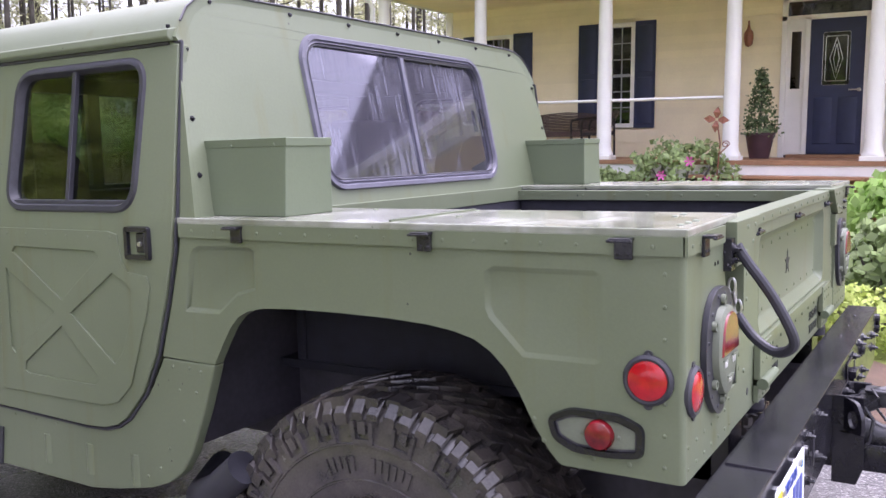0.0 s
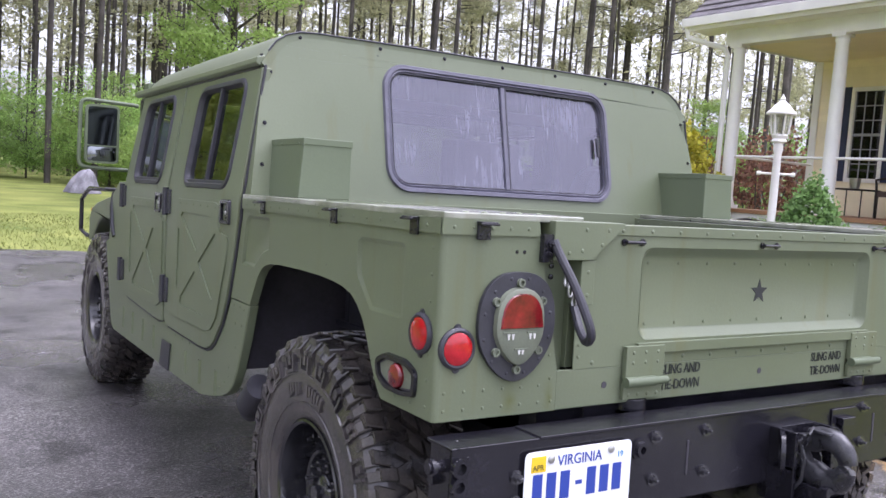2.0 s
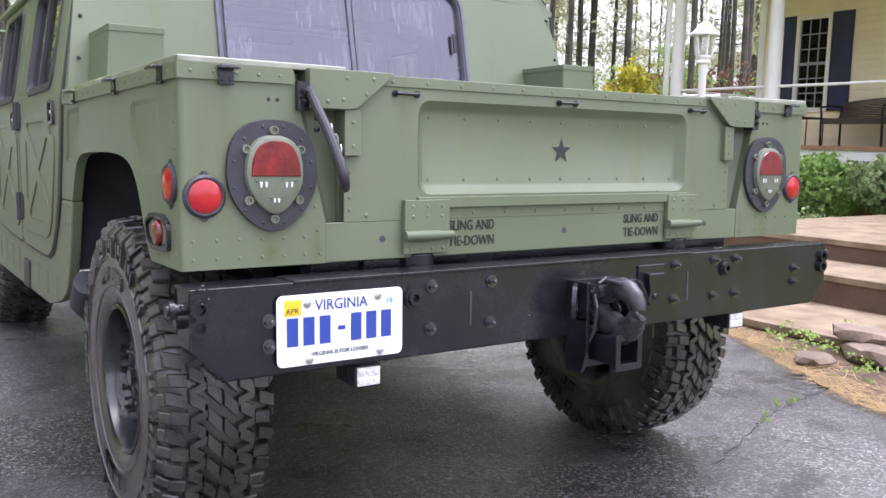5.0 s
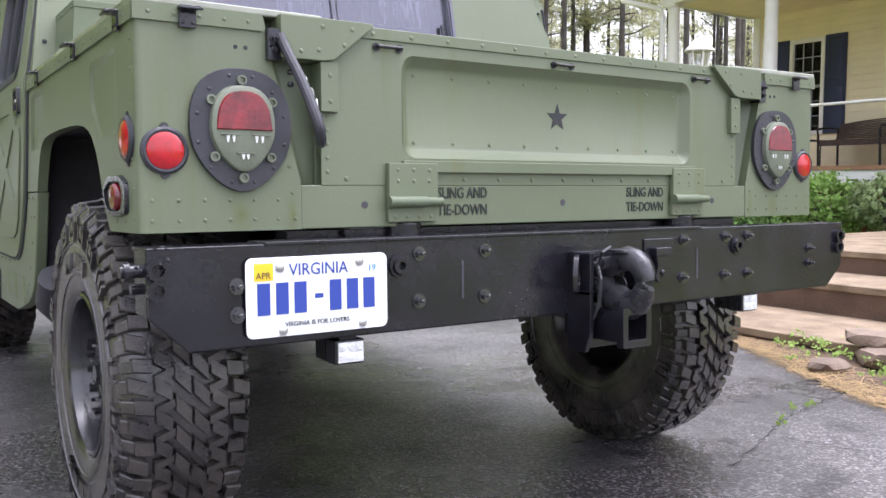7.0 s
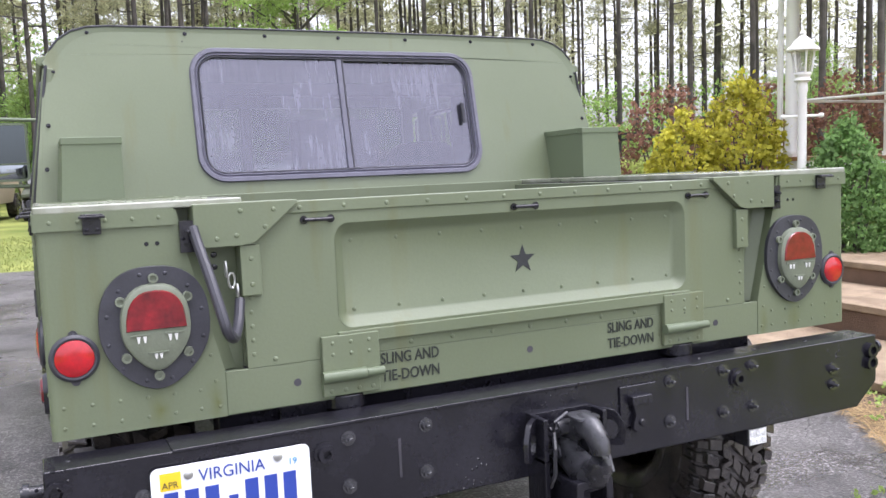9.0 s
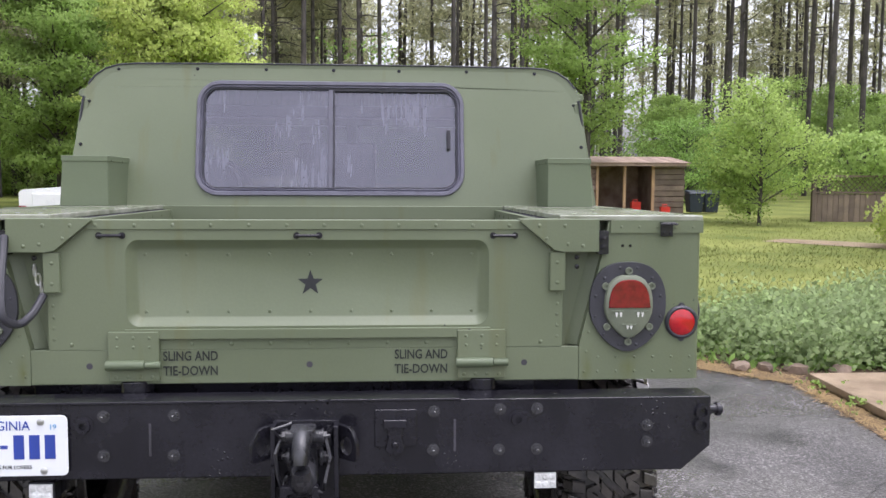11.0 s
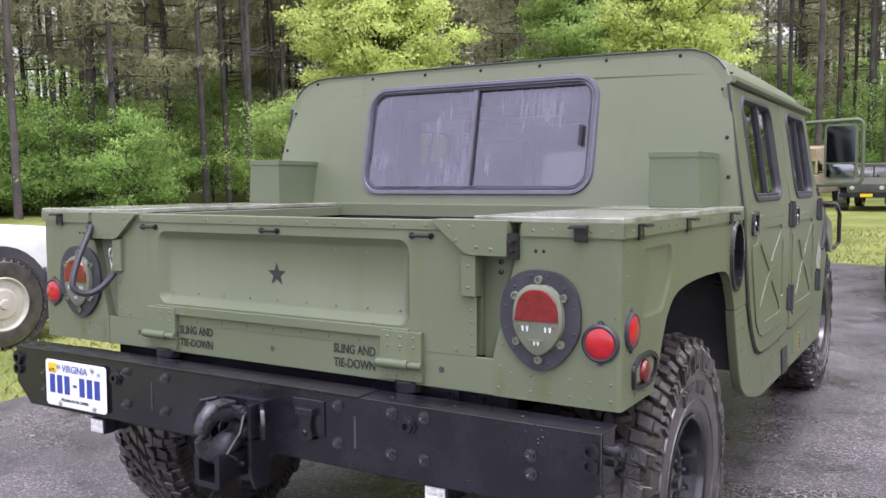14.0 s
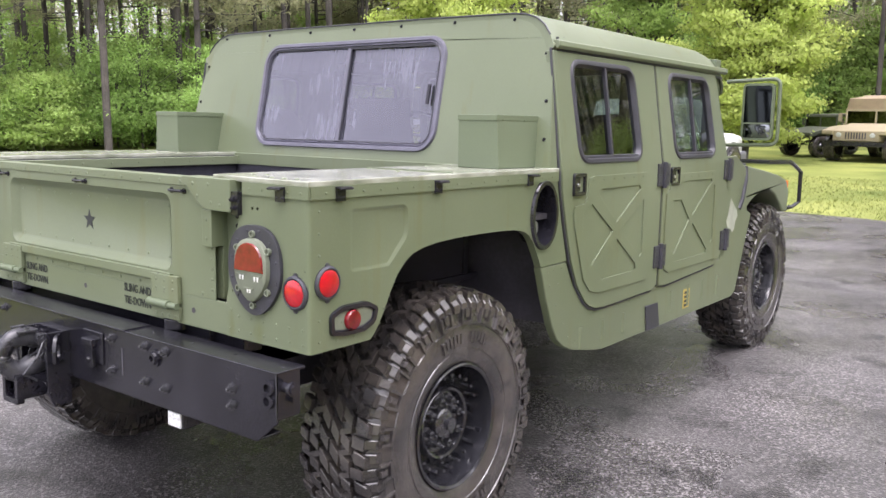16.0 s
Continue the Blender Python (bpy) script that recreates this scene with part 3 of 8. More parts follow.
    # round reflector at the back, round marker and sunk lamp on the side
    for nm, at, nrm in (("rear_reflector", (s * 1.024, 0, 1.022), (0, -1, 0)), ("side_reflector", (s * SIDE, 0.064, 1.047), (s, 0, 0))):
        bm = bmesh.new()
        lathe(bm, [(0.0465, -0.002), (0.0465, 0.005), (0.041, 0.010), (0.037, 0.009), (0.036, 0.004)], at, nrm, 32, sx=1.0)
        for dz in (0.049, -0.049):
            lathe(bm, [(0.009, -0.001), (0.009, 0.003)], (at[0], at[1], at[2] + dz * 0.93), nrm, 10, cap1=True)
            rivet(bm, Vector((at[0], at[1], at[2] + dz * 0.93)) + Vector(nrm) * 0.003, nrm, 0.005, 0.003)
        refl = part(nm, bm, M_GASKET, truck, "round red reflector in a black ring")
        bm = bmesh.new()
        lathe(bm, [(0.0375, 0.003), (0.036, 0.009), (0.028, 0.013), (0.012, 0.0155)], at, nrm, 32, cap1=True)
        part("red_lens", bm, M_RED, refl, "glossy red reflector lens")
    bm = bmesh.new()
    o = rquad([(0.262, 0.956), (0.215, 0.979), (0.118, 0.979), (0.070, 0.960), (0.072, 0.900), (0.130, 0.892), (0.205, 0.892), (0.250, 0.912)], 0.016, 4)
    i1 = inset(o, 0.013)
    loft(bm, [[(s * SIDE, *p) for p in o], [(s * (SIDE + 0.009), *p) for p in inset(o, 0.002)], [(s * (SIDE + 0.009), *p) for p in i1], [(s * (SIDE - 0.020), *p) for p in inset(i1, 0.003)]], False, False)
    sunk = part("sunk_side_lamp", bm, M_BLACK, truck, "sunk side lamp in a black rubber frame")
    bm = bmesh.new()
    loft(bm, [[(s * (SIDE + 0.0012), *p) for p in i1]], False, True)
    part("recess", bm, M_DARK, sunk, "dark lamp recess")
    bm = bmesh.new()
    prism(bm, inset(i1, 0.005), s * (SIDE - 0.004), s * (SIDE + 0.002), "x")
    for y in (0.119, 0.192):
        rivet(bm, (s * (SIDE + 0.002), y, 0.933), (s, 0, 0), 0.005)
    part("backing", bm, M_LENSFRAME, sunk, "grey lamp base")
    bm = bmesh.new()
    lathe(bm, [(0.029, -0.002), (0.029, 0.008), (0.025, 0.014), (0.010, 0.017)], (s * SIDE, 0.156, 0.934), (s, 0, 0), 24, cap1=True)
    part("red_lens", bm, M_TAIL, sunk)
    # rocker and cab sill
    bm = bmesh.new()
    prism(bm, [(1.150, 0.958), (1.335, 0.958), (1.385, 0.875), (1.46, 0.805), (1.56, 0.765), (2.155, 0.765), (2.97, 0.79), (2.985, 1.33), (3.15, 1.328),
               (3.30, 1.26), (3.36, 1.02), (3.43, 1.00), (3.24, 0.575), (3.18, 0.553), (1.66, 0.553), (1.57, 0.566), (1.40, 0.602), (1.33, 0.630), (1.285, 0.663), (1.248, 0.717), (1.195, 0.835)], s * (SIDE - 0.035), s * SIDE, "x")
    sill = part("cab_sill", bm, M_PAINT, truck, "olive rocker panel below the doors", 0.006)
    bm = bmesh.new()
    for k in range(3):
        ridge(bm, [(1.47 + k * 0.19, 0.675), (1.47 + k * 0.19, 0.60)], s * SIDE, s, 0.016, 0.006)
    for k in range(4):
        ridge(bm, [(2.35 + k * 0.2, 0.70), (2.35 + k * 0.2, 0.61)], s * SIDE, s, 0.016, 0.006)
    for y, z in ((1.30, 0.94), (1.24, 0.94), (1.20, 0.935), (1.28, 0.88), (1.22, 0.88), (1.27, 0.80), (1.33, 0.72), (1.37, 0.66), (1.42, 0.63), (1.8, 0.72), (1.9, 0.72), (2.0, 0.72)):
        rivet(bm, (s * SIDE, y, z), (s, 0, 0), 0.006)
    part("sill_bead", bm, M_PAINT, sill, smooth=60)
    bm = bmesh.new()
    prism(bm, [(2.06, 0.672), (2.19, 0.672), (2.22, 0.556), (2.08, 0.556)], s * (SIDE + 0.001), s * (SIDE + 0.006), "x")
    part("step_patch", bm, M_GASKET, sill, "dark grey anti-slip patch")
    if s > 0:
        bm = bmesh.new()
        prism(bm, [(2.500, 0.688), (2.578, 0.688), (2.578, 0.592), (2.500, 0.592)], SIDE + 0.0005, SIDE + 0.002, "x")
        sticker = part("warning_sticker", bm, M_FADED, sill, "faded yellow warning sticker", smooth=0)
        for k in range(4):
            bm = bmesh.new()
            prism(bm, [(2.512, 0.676 - 0.021 * k), (2.566, 0.676 - 0.021 * k), (2.566, 0.664 - 0.021 * k), (2.512, 0.664 - 0.021 * k)], SIDE + 0.002, SIDE + 0.003, "x")
            part("sticker_bar", bm, M_STAR, sticker, "dark bar", smooth=0)
        bm = bmesh.new()
        prism(bm, [(3.085, 1.105), (3.125, 1.075), (3.185, 1.035), (3.205, 1.000), (3.17, 0.975), (3.16, 0.935), (3.13, 0.915), (3.10, 0.94), (3.06, 0.945), (3.03, 0.985), (3.06, 1.02)], SIDE + 0.0005, SIDE + 0.002, "x")
        part("worn_patch", bm, material("bare_primer", (0.34, 0.36, 0.29), 0.6, 0, 0.15, 20, 90, 0.1), sill, "pale patch of peeled paint", smooth=0)

    # doors
    for nm, y0, y1, wy0, wy1 in (("rear_door", 1.275, 2.150, 1.385, 1.945), ("front_door", 2.172, 2.955, 2.285, 2.80)):
        bm = bmesh.new()
        if nm == "rear_door":
            out = [(1.275, 1.745), (1.258, 1.32), (1.268, 1.235), (1.30, 1.115), (1.35, 0.965), (1.405, 0.86), (1.475, 0.785), (1.52, 0.757), (1.575, 0.742), (1.65, 0.738), (2.10, 0.744), (2.150, 0.765), (2.150, 1.745)]
        else:
            out = [(2.172, 1.745), (2.172, 0.752), (2.25, 0.745), (2.86, 0.772), (2.93, 0.80), (2.955, 0.85), (2.975, 1.30), (2.90, 1.745)]
        hole = rquad([(wy0 + 0.02, 1.337), (wy1, 1.337), (wy1 - (0.02 if nm == "rear_door" else 0.03), 1.715), (wy0 + 0.005, 1.715)], 0.07, 6)
        prism(bm, out, s * (SIDE - 0.022), s * (SIDE + 0.012), "x", [hole])
        leaning(bm, s)
        door = part(nm, bm, M_PAINT, truck, "olive cab door with pressed cross panel and framed window", 0.005)
        # seal line round the door
        bm = bmesh.new()
        tube(bm, [(s * (SIDE + 0.002), *p) for p in inset(out, -0.006)] + [(s * (SIDE + 0.002), *inset(out, -0.006)[0])], 0.0048, 6)
        leaning(bm, s)
        part("door_seal", bm, M_GASKET, door, "dark rubber door seal")
        # window gasket, mullion and pane
        bm = bmesh.new()
        X = SIDE + 0.012
        loft(bm, [[(s * X, *p) for p in inset(hole, -0.010)], [(s * (X + 0.007), *p) for p in inset(hole, -0.005)], [(s * (X + 0.007), *p) for p in inset(hole, 0.008)],
                  [(s * (X - 0.012), *p) for p in inset(hole, 0.020)], [(s * (X - 0.03), *p) for p in inset(hole, 0.020)]], False, False)
        leaning(bm, s)
        gask = part("window_gasket", bm, M_GASKET, door, "dark rubber window frame", smooth=50)
        bm = bmesh.new()
        wm = (wy0 + wy1) / 2 + 0.01
        box(bm, s * (X - 0.014), wm - 0.008, 1.350, s * (X + 0.002), wm + 0.008, 1.705)
        box(bm, s * (X - 0.012), wy0 + 0.03, 1.348, s * (X + 0.002), wy1 - 0.02, 1.360)
        leaning(bm, s)
        part("window_bar", bm, M_GASKET, gask, bevel=0.003)
        bm = bmesh.new()
        loft(bm, [[(s * (X - 0.012), *p) for p in inset(hole, 0.018)]], False, True)
        leaning(bm, s)
        pane = part("pane", bm, M_GLASS, gask, "door window glass")
        pane.visible_shadow = False
        # raised plate with pressed cross
        bm = bmesh.new()
        if nm == "rear_door":
            plate = [(1.98, 1.280), (1.50, 1.280), (1.465, 1.272), (1.452, 1.20), (1.43, 1.176), (1.36, 1.168), (1.350, 1.14), (1.365, 1.08), (1.445, 0.875), (1.50, 0.825), (1.56, 0.808), (2.01, 0.803), (2.02, 0.83)]
            sunken = [[(1.493, 1.170), (1.678, 1.051), (1.505, 0.928), (1.47, 0.96), (1.425, 1.07), (1.42, 1.13), (1.44, 1.150)], [(1.722, 1.012), (1.90, 0.893), (1.905, 0.868), (1.885, 0.860), (1.60, 0.860), (1.575, 0.872), (1.58, 0.892)],
                      [(1.925, 1.212), (1.91, 1.228), (1.56, 1.226), (1.54, 1.21), (1.712, 1.085)], [(1.962, 1.165), (1.745, 1.050), (1.948, 0.915), (1.965, 0.93)]]
        else:
            plate = [(2.79, 1.262), (2.27, 1.262), (2.245, 1.25), (2.235, 1.19), (2.205, 1.175), (2.198, 0.87), (2.215, 0.825), (2.26, 0.806), (2.86, 0.806), (2.885, 0.83)]
            sunken = [[(2.375, 1.137), (2.48, 1.038), (2.315, 0.884), (2.27, 0.92), (2.255, 1.1), (2.28, 1.14)], [(2.527, 1.018), (2.725, 0.868), (2.72, 0.850), (2.32, 0.848), (2.315, 0.862)],
                      [(2.395, 1.224), (2.742, 1.223), (2.755, 1.21), (2.52, 1.058), (2.385, 1.21)], [(2.785, 1.193), (2.548, 1.053), (2.782, 0.896), (2.80, 0.91), (2.80, 1.18)]]
        prism(bm, plate, s * (X - 0.001), s * (X + 0.0055), "x", sunken)
        for k in range(6):
            rivet(bm, (s * (X + 0.0055), plate[0][0] - 0.04 - k * 0.09, plate[0][1] - 0.016), (s, 0, 0), 0.005, 0.003)
        part("door_plate", bm, M_PAINT, door, "raised plate pressed with a cross", 0.0022)
        # handle
        hy = 1.385 if nm == "rear_door" else 2.287
        bm = bmesh.new()
        o = rrect(hy - 0.047, 1.208, hy + 0.047, 1.295, 0.010, 3)
        i1 = inset(o, 0.014)
        loft(bm, [[(s * X, *p) for p in o], [(s * (X + 0.010), *p) for p in inset(o, 0.002)], [(s * (X + 0.010), *p) for p in i1], [(s * (X - 0.010), *p) for p in inset(i1, 0.002)]], False, True)
        handle = part("door_handle", bm, M_BLACK, door, "black recessed door handle")
        bm = bmesh.new()
        box(bm, s * (X - 0.008), hy - 0.028, 1.228, s * (X + 0.006), hy + 0.004, 1.278)
        part("handle_paddle", bm, M_BLACK, handle, bevel=0.003)
        bm = bmesh.new()
        lathe(bm, [(0.007, 0), (0.006, 0.006)], (s * (X + 0.005), hy - 0.012, 1.25), (s, 0, 0), 10, cap1=True)
        part("lock", bm, M_CHROME, handle, "small bright lock")
        # hinges at the front edge
        hy = 2.160 if nm == "rear_door" else 2.985
        for hz in (1.262, 0.893):
            bm = bmesh.new()
            for q in (-1, 1):
                box(bm, s * (X - 0.004), hy + q * 0.012, hz - 0.05, s * (X + 0.007), hy + q * 0.062, hz + 0.05)
                for dz in (-0.034, 0, 0.034):
                    rivet(bm, (s * (X + 0.007), hy + q * 0.042, hz + dz), (s, 0, 0), 0.006, 0.004)
            tube(bm, [(s * (X + 0.008), hy, hz - 0.058), (s * (X + 0.008), hy, hz + 0.058)], 0.012, 10)
            part("door_hinge", bm, M_GASKET, door, "dark steel door hinge", 0.002)

# fuel filler on the right side
bm = bmesh.new()
ring = [(1.158 + 0.082 * math.cos(2 * math.pi * k / 32), 1.150 + 0.118 * math.sin(2 * math.pi * k / 32)) for k in range(32)]
loft(bm, [[(SIDE, *p) for p in inset(ring, -0.010)], [(SIDE + 0.010, *p) for p in inset(ring, -0.006)], [(SIDE + 0.010, *p) for p in inset(ring, 0.008)], [(SIDE - 0.07, *p) for p in inset(ring, 0.012)]], False, True)
filler = part("fuel_filler", bm, M_BLACK, truck, "oval fuel filler recess with black rubber rim")
bm = bmesh.new()
lathe(bm, [(0.030, 0.0), (0.030, 0.03), (0.024, 0.034)], (SIDE - 0.066, 1.15, 1.10), (1, 0, 0), 20, cap1=True)
box(bm, SIDE - 0.05, 1.135, 1.06, SIDE - 0.03, 1.165, 1.12)
part("filler_cap", bm, M_CHROME, filler, "worn metal filler cap", 0.003)

# cab rear wall with sliding window
CY = 1.30
bm = bmesh.new()
wall = [(-1.055, 1.305), (1.055, 1.305), (1.045, 1.45), (1.030, 1.60), (1.006, 1.745), (0.990, 1.795), (0.963, 1.836), (0.923, 1.866), (0.873, 1.882), (0.815, 1.886)]
wall = wall + [(-x, z) for x, z in reversed(wall[2:])]
wout = rrect(-0.562, 1.355, 0.528, 1.826, 0.095, 8)
def lean_wall(bm):
    """Tip the flat wall forward at the top."""
    for v in bm.verts:
        v.co.y += (v.co.z - 1.83) * 0.207


prism(bm, wall, CY, CY + 0.025, "y", [inset(wout, 0.02)])
lean_wall(bm)
cabwall = part("cab_rear_wall", bm, M_PAINT, truck, "olive cab rear wall, dull wet paint", 0.004)
bm = bmesh.new()
loft(bm, [[(u, CY, v) for u, v in wout], [(u, CY - 0.011, v) for u, v in inset(wout, 0.004)], [(u, CY - 0.011, v) for u, v in inset(wout, 0.016)],
          [(u, CY - 0.004, v) for u, v in inset(wout, 0.020)], [(u, CY - 0.008, v) for u, v in inset(wout, 0.026)], [(u, CY + 0.012, v) for u, v in inset(wout, 0.032)]], False, False)
for u, v in inset(wout, 0.010)[::4]:
    rivet(bm, (u, CY - 0.011, v), (0, -1, 0), 0.004, 0.003)
lean_wall(bm)
rwin = part("rear_window", bm, M_FRAME, cabwall, "sliding rear window in a dark screwed frame", smooth=50)
bm = bmesh.new()
box(bm, -0.030, CY - 0.005, 1.384, -0.010, CY + 0.010, 1.796)
lean_wall(bm)
part("window_bar", bm, M_FRAME, rwin, "grey centre bar", 0.003)
bm = bmesh.new()
ring = [(u, CY - 0.004, v) for u, v in inset(wout, 0.033)]
tube(bm, ring + [ring[0]], 0.0028, 6)
box(bm, -0.006, CY - 0.004, 1.786, 0.480, CY + 0.010, 1.795)
box(bm, -0.009, CY - 0.004, 1.386, -0.004, CY + 0.008, 1.792)
lean_wall(bm)
part("window_seal", bm, M_GASKET, rwin, "thin black glazing seal")
bm = bmesh.new()
box(bm, 0.456, CY - 0.012, 1.548, 0.470, CY - 0.002, 1.628)
lean_wall(bm)
part("window_latch", bm, M_BLACK, rwin, "black sliding latch", 0.002)
for a, b, d in ((-0.56, -0.02, 0.0), (-0.02, 0.52, 0.006)):
    bm = bmesh.new()
    pts = [(max(min(u, b), a), v) for u, v in inset(wout, 0.030)]
    clean = [p for k, p in enumerate(pts) if (Vector(p) - Vector(pts[k - 1])).length > 1e-5]
    loft(bm, [[(u, CY + 0.004 + d, v) for u, v in clean]], False, True)
    lean_wall(bm)
    part("pane", bm, M_REARGLASS, rwin, "tinted sliding pane with rain runs")
bm = bmesh.new()
for u, v in ((-0.878, 1.868), (-0.563, 1.872), (-0.285, 1.872), (-0.01, 1.872), (0.26, 1.872), (0.541, 1.872), (0.827, 1.868), (0.990, 1.735), (1.016, 1.56), (-1.016, 1.56), (-0.990, 1.735), (1.03, 1.42), (-1.03, 1.42)):
    bolt(bm, (u, CY, v), (0, -1, 0), 0.0048, 0.006)
lean_wall(bm)
part("wall_screw", bm, M_BLACK, cabwall, "black panel screw")
# corner bands between wall and doors
for s in (-1, 1):
    bm = bmesh.new()
    prism(bm, [(1.25, 1.305), (1.192, 1.305), (1.195, 1.32), (1.283, 1.745), (1.33, 1.76), (1.36, 1.745), (1.36, 1.305)], s * (SIDE - 0.02), s * (SIDE - 0.002), "x")
    box(bm, s * (SIDE - 0.02), 1.30, 1.70, s * (SIDE - 0.004), 1.36, 1.78)
    for v in bm.verts:
        v.co.x -= s * max(v.co.z - 1.30, 0) * 0.13
    part("cab_corner", bm, M_PAINT, truck)

# roof shell
def roof_profile(k=1.0, dz=0.0):
    half = [(1.012, 1.752), (1.020, 1.762), (1.010, 1.778), (0.994, 1.805), (0.966, 1.842), (0.926, 1.870), (0.875, 1.886), (0.815, 1.891), (0.4, 1.895)]
    pts = half + [(-x, z) for x, z in reversed(half)]
    return [(x * k, z + dz) for x, z in pts]
bm = bmesh.new()
rings = []
for y, k, dz in ((1.296, 1.0, 0.0), (1.308, 1.003, 0.002), (1.36, 1.004, 0.002), (2.2, 1.004, 0.0), (2.85, 1.0, -0.006), (3.0, 0.995, -0.022), (3.06, 0.985, -0.06), (3.07, 0.98, -0.10)):
    rings.append([(x, y + ((z - 1.83) * 0.207 if y < 1.4 else 0), z) for x, z in roof_profile(k, dz)])
under = [[(x * 0.975, y, min(z - 0.018, 1.885)) for x, y, z in r] for r in reversed(rings)]
loft(bm, rings + under + [rings[0]], False, False, closed=False)
roof = part("roof", bm, M_PAINT, truck, "curved olive roof shell, wet and shiny", smooth=50)
for s in (-1, 1):
    bm = bmesh.new()
    loft(bm, [[(s * u, y, w) for u, w in ((0.998, 1.790), (1.034, 1.782), (1.038, 1.762), (1.026, 1.752), (0.998, 1.760))] for y in (1.292, 2.2, 3.03)], True, True)
    part("drip_rail", bm, M_PAINT, roof, "folded roof edge over the doors", 0.004)
bm = bmesh.new()
tube(bm, [(x * 1.002, 1.295 + (z - 1.83) * 0.207, z) for x, z in roof_profile()[3:-3]], 0.0035, 6)
for s in (-1, 1):
    tube(bm, [(s * 1.014, 1.31, 1.750), (s * 1.014, 2.2, 1.750), (s * 1.008, 3.02, 1.735)], 0.006, 6)
part("roof_seal", bm, M_GASKET, roof, "black seal along the roof edge")
bm = bmesh.new()
for s in (-1, 1):
    bolt(bm, (s * 1.004, 1.32, 1.79), (s, 0, 0.5), 0.006, 0.007)
part("roof_screw", bm, M_BLACK, roof)

# tailgate
bm = bmesh.new()
outer = [(-0.69, 0.955), (0.69, 0.955), (0.69, TOP), (-0.69, TOP)]
rec = rrect(-0.484, 1.018, 0.484, 1.250, 0.035, 6)
prism(bm, outer, 0.0, 0.004, "y", [rec])
loft(bm, [[(u, 0.0, v) for u, v in rec], [(u, 0.004, v) for u, v in inset(rec, 0.004)], [(u, 0.020, v) for u, v in inset(rec, 0.020)], [(u, 0.024, v) for u, v in inset(rec, 0.026)]], False, True)
box(bm, -0.69, 0.03, 0.955, 0.69, 0.05, TOP)
box(bm, -0.69, -0.004, TOP - 0.022, 0.69, 0.05, TOP + 0.004)
tailgate = part("tailgate", bm, M_PAINT, truck, "olive pressed-steel tailgate with a black star", 0.004)
bm = bmesh.new()
box(bm, -0.49, -0.012, 0.985, 0.49, 0.0, 1.012)
for k in range(13):
    rivet(bm, (-0.63 + k * 0.105, -0.001, 0.970), (0, -1, 0), 0.007)
for k in range(12):
    rivet(bm, (-0.56 + k * 0.10, -0.004, TOP - 0.010), (0, -1, 0), 0.007)
part("tailgate_rib", bm, M_PAINT, tailgate, bevel=0.006)
bm = bmesh.new()
for k in range(9):
    rivet(bm, (-0.44 + k * 0.11, 0.024, 1.21), (0, -1, 0), 0.006)
    rivet(bm, (-0.44 + k * 0.11, 0.024, 1.055), (0, -1, 0), 0.006)
part("riveting", bm, M_PAINT, tailgate)
for s in (-1, 1):
    bm = bmesh.new()
    prism(bm, mirrored([(0.785, 1.218), (0.69, 1.218), (0.66, 1.224), (0.568, 1.30), (0.568, TOP + 0.008), (0.785, TOP + 0.008)], s), -0.020, 0.045, "y")
    for x, z in ((0.70, 1.24), (0.64, 1.255), (0.62, 1.29), (0.69, 1.29), (0.74, 1.235)):
        rivet(bm, (s * x, -0.020, z), (0, -1, 0), 0.007)
    part("corner_bracket", bm, M_PAINT, tailgate, "folded olive corner bracket", 0.004)
    bm = bmesh.new()
    box(bm, s * 0.652, -0.014, 1.112, s * 0.694, 0.03, 1.218)
    for z in (1.135, 1.19):
        rivet(bm, (s * 0.672, -0.014, z), (0, -1, 0), 0.007)
    part("corner_strap", bm, M_PAINT, tailgate, bevel=0.003)
    bm = bmesh.new()
    for k in range(5):
        rivet(bm, (s * 0.675, 0, 0.985 + k * 0.03), (0, -1, 0), 0.006)
    part("riveting", bm, M_PAINT, tailgate)
    # chain bracket beside the gate
    bm = bmesh.new()
    box(bm, s * 0.783, -0.016, 1.212, s * 0.812, 0.02, 1.276)
    bolt(bm, (s * 0.797, -0.016, 1.255), (0, -1, 0), 0.008, 0.010)
    bolt(bm, (s * 0.797, -0.016, 1.232), (0, -1, 0), 0.006, 0.008)
    part("chain_bracket", bm, M_BLACK, truck, "black bracket for the tailgate chain", 0.002)
    # hinge
    hx = s * 0.465
    bm = bmesh.new()
    box(bm, hx - 0.066, -0.016, 0.925, hx + 0.066, -0.001, 1.006)
    for k in range(3):
        for z in (0.965, 0.99):
            rivet(bm, (hx - 0.042 + k * 0.042, -0.016, z), (0, -1, 0), 0.006)
    box(bm, hx - 0.066, -0.012, 0.872, hx + 0.066, 0.0, 0.912)
    for k in range(4):
        rivet(bm, (hx - 0.048 + k * 0.032, -0.012, 0.884), (0, -1, 0), 0.007)
    gh = part("tailgate_hinge", bm, M_PAINT, tailgate, "olive strap hinge", 0.002)
    bm = bmesh.new()
    tube(bm, [(hx - 0.070, -0.022, 0.918), (hx + 0.030, -0.022, 0.918)], 0.013, 14)
    tube(bm, [(hx + 0.032, -0.022, 0.918), (hx + 0.072, -0.022, 0.918)], 0.010, 14)
    part("hinge_barrel", bm, M_PAINT2, gh)
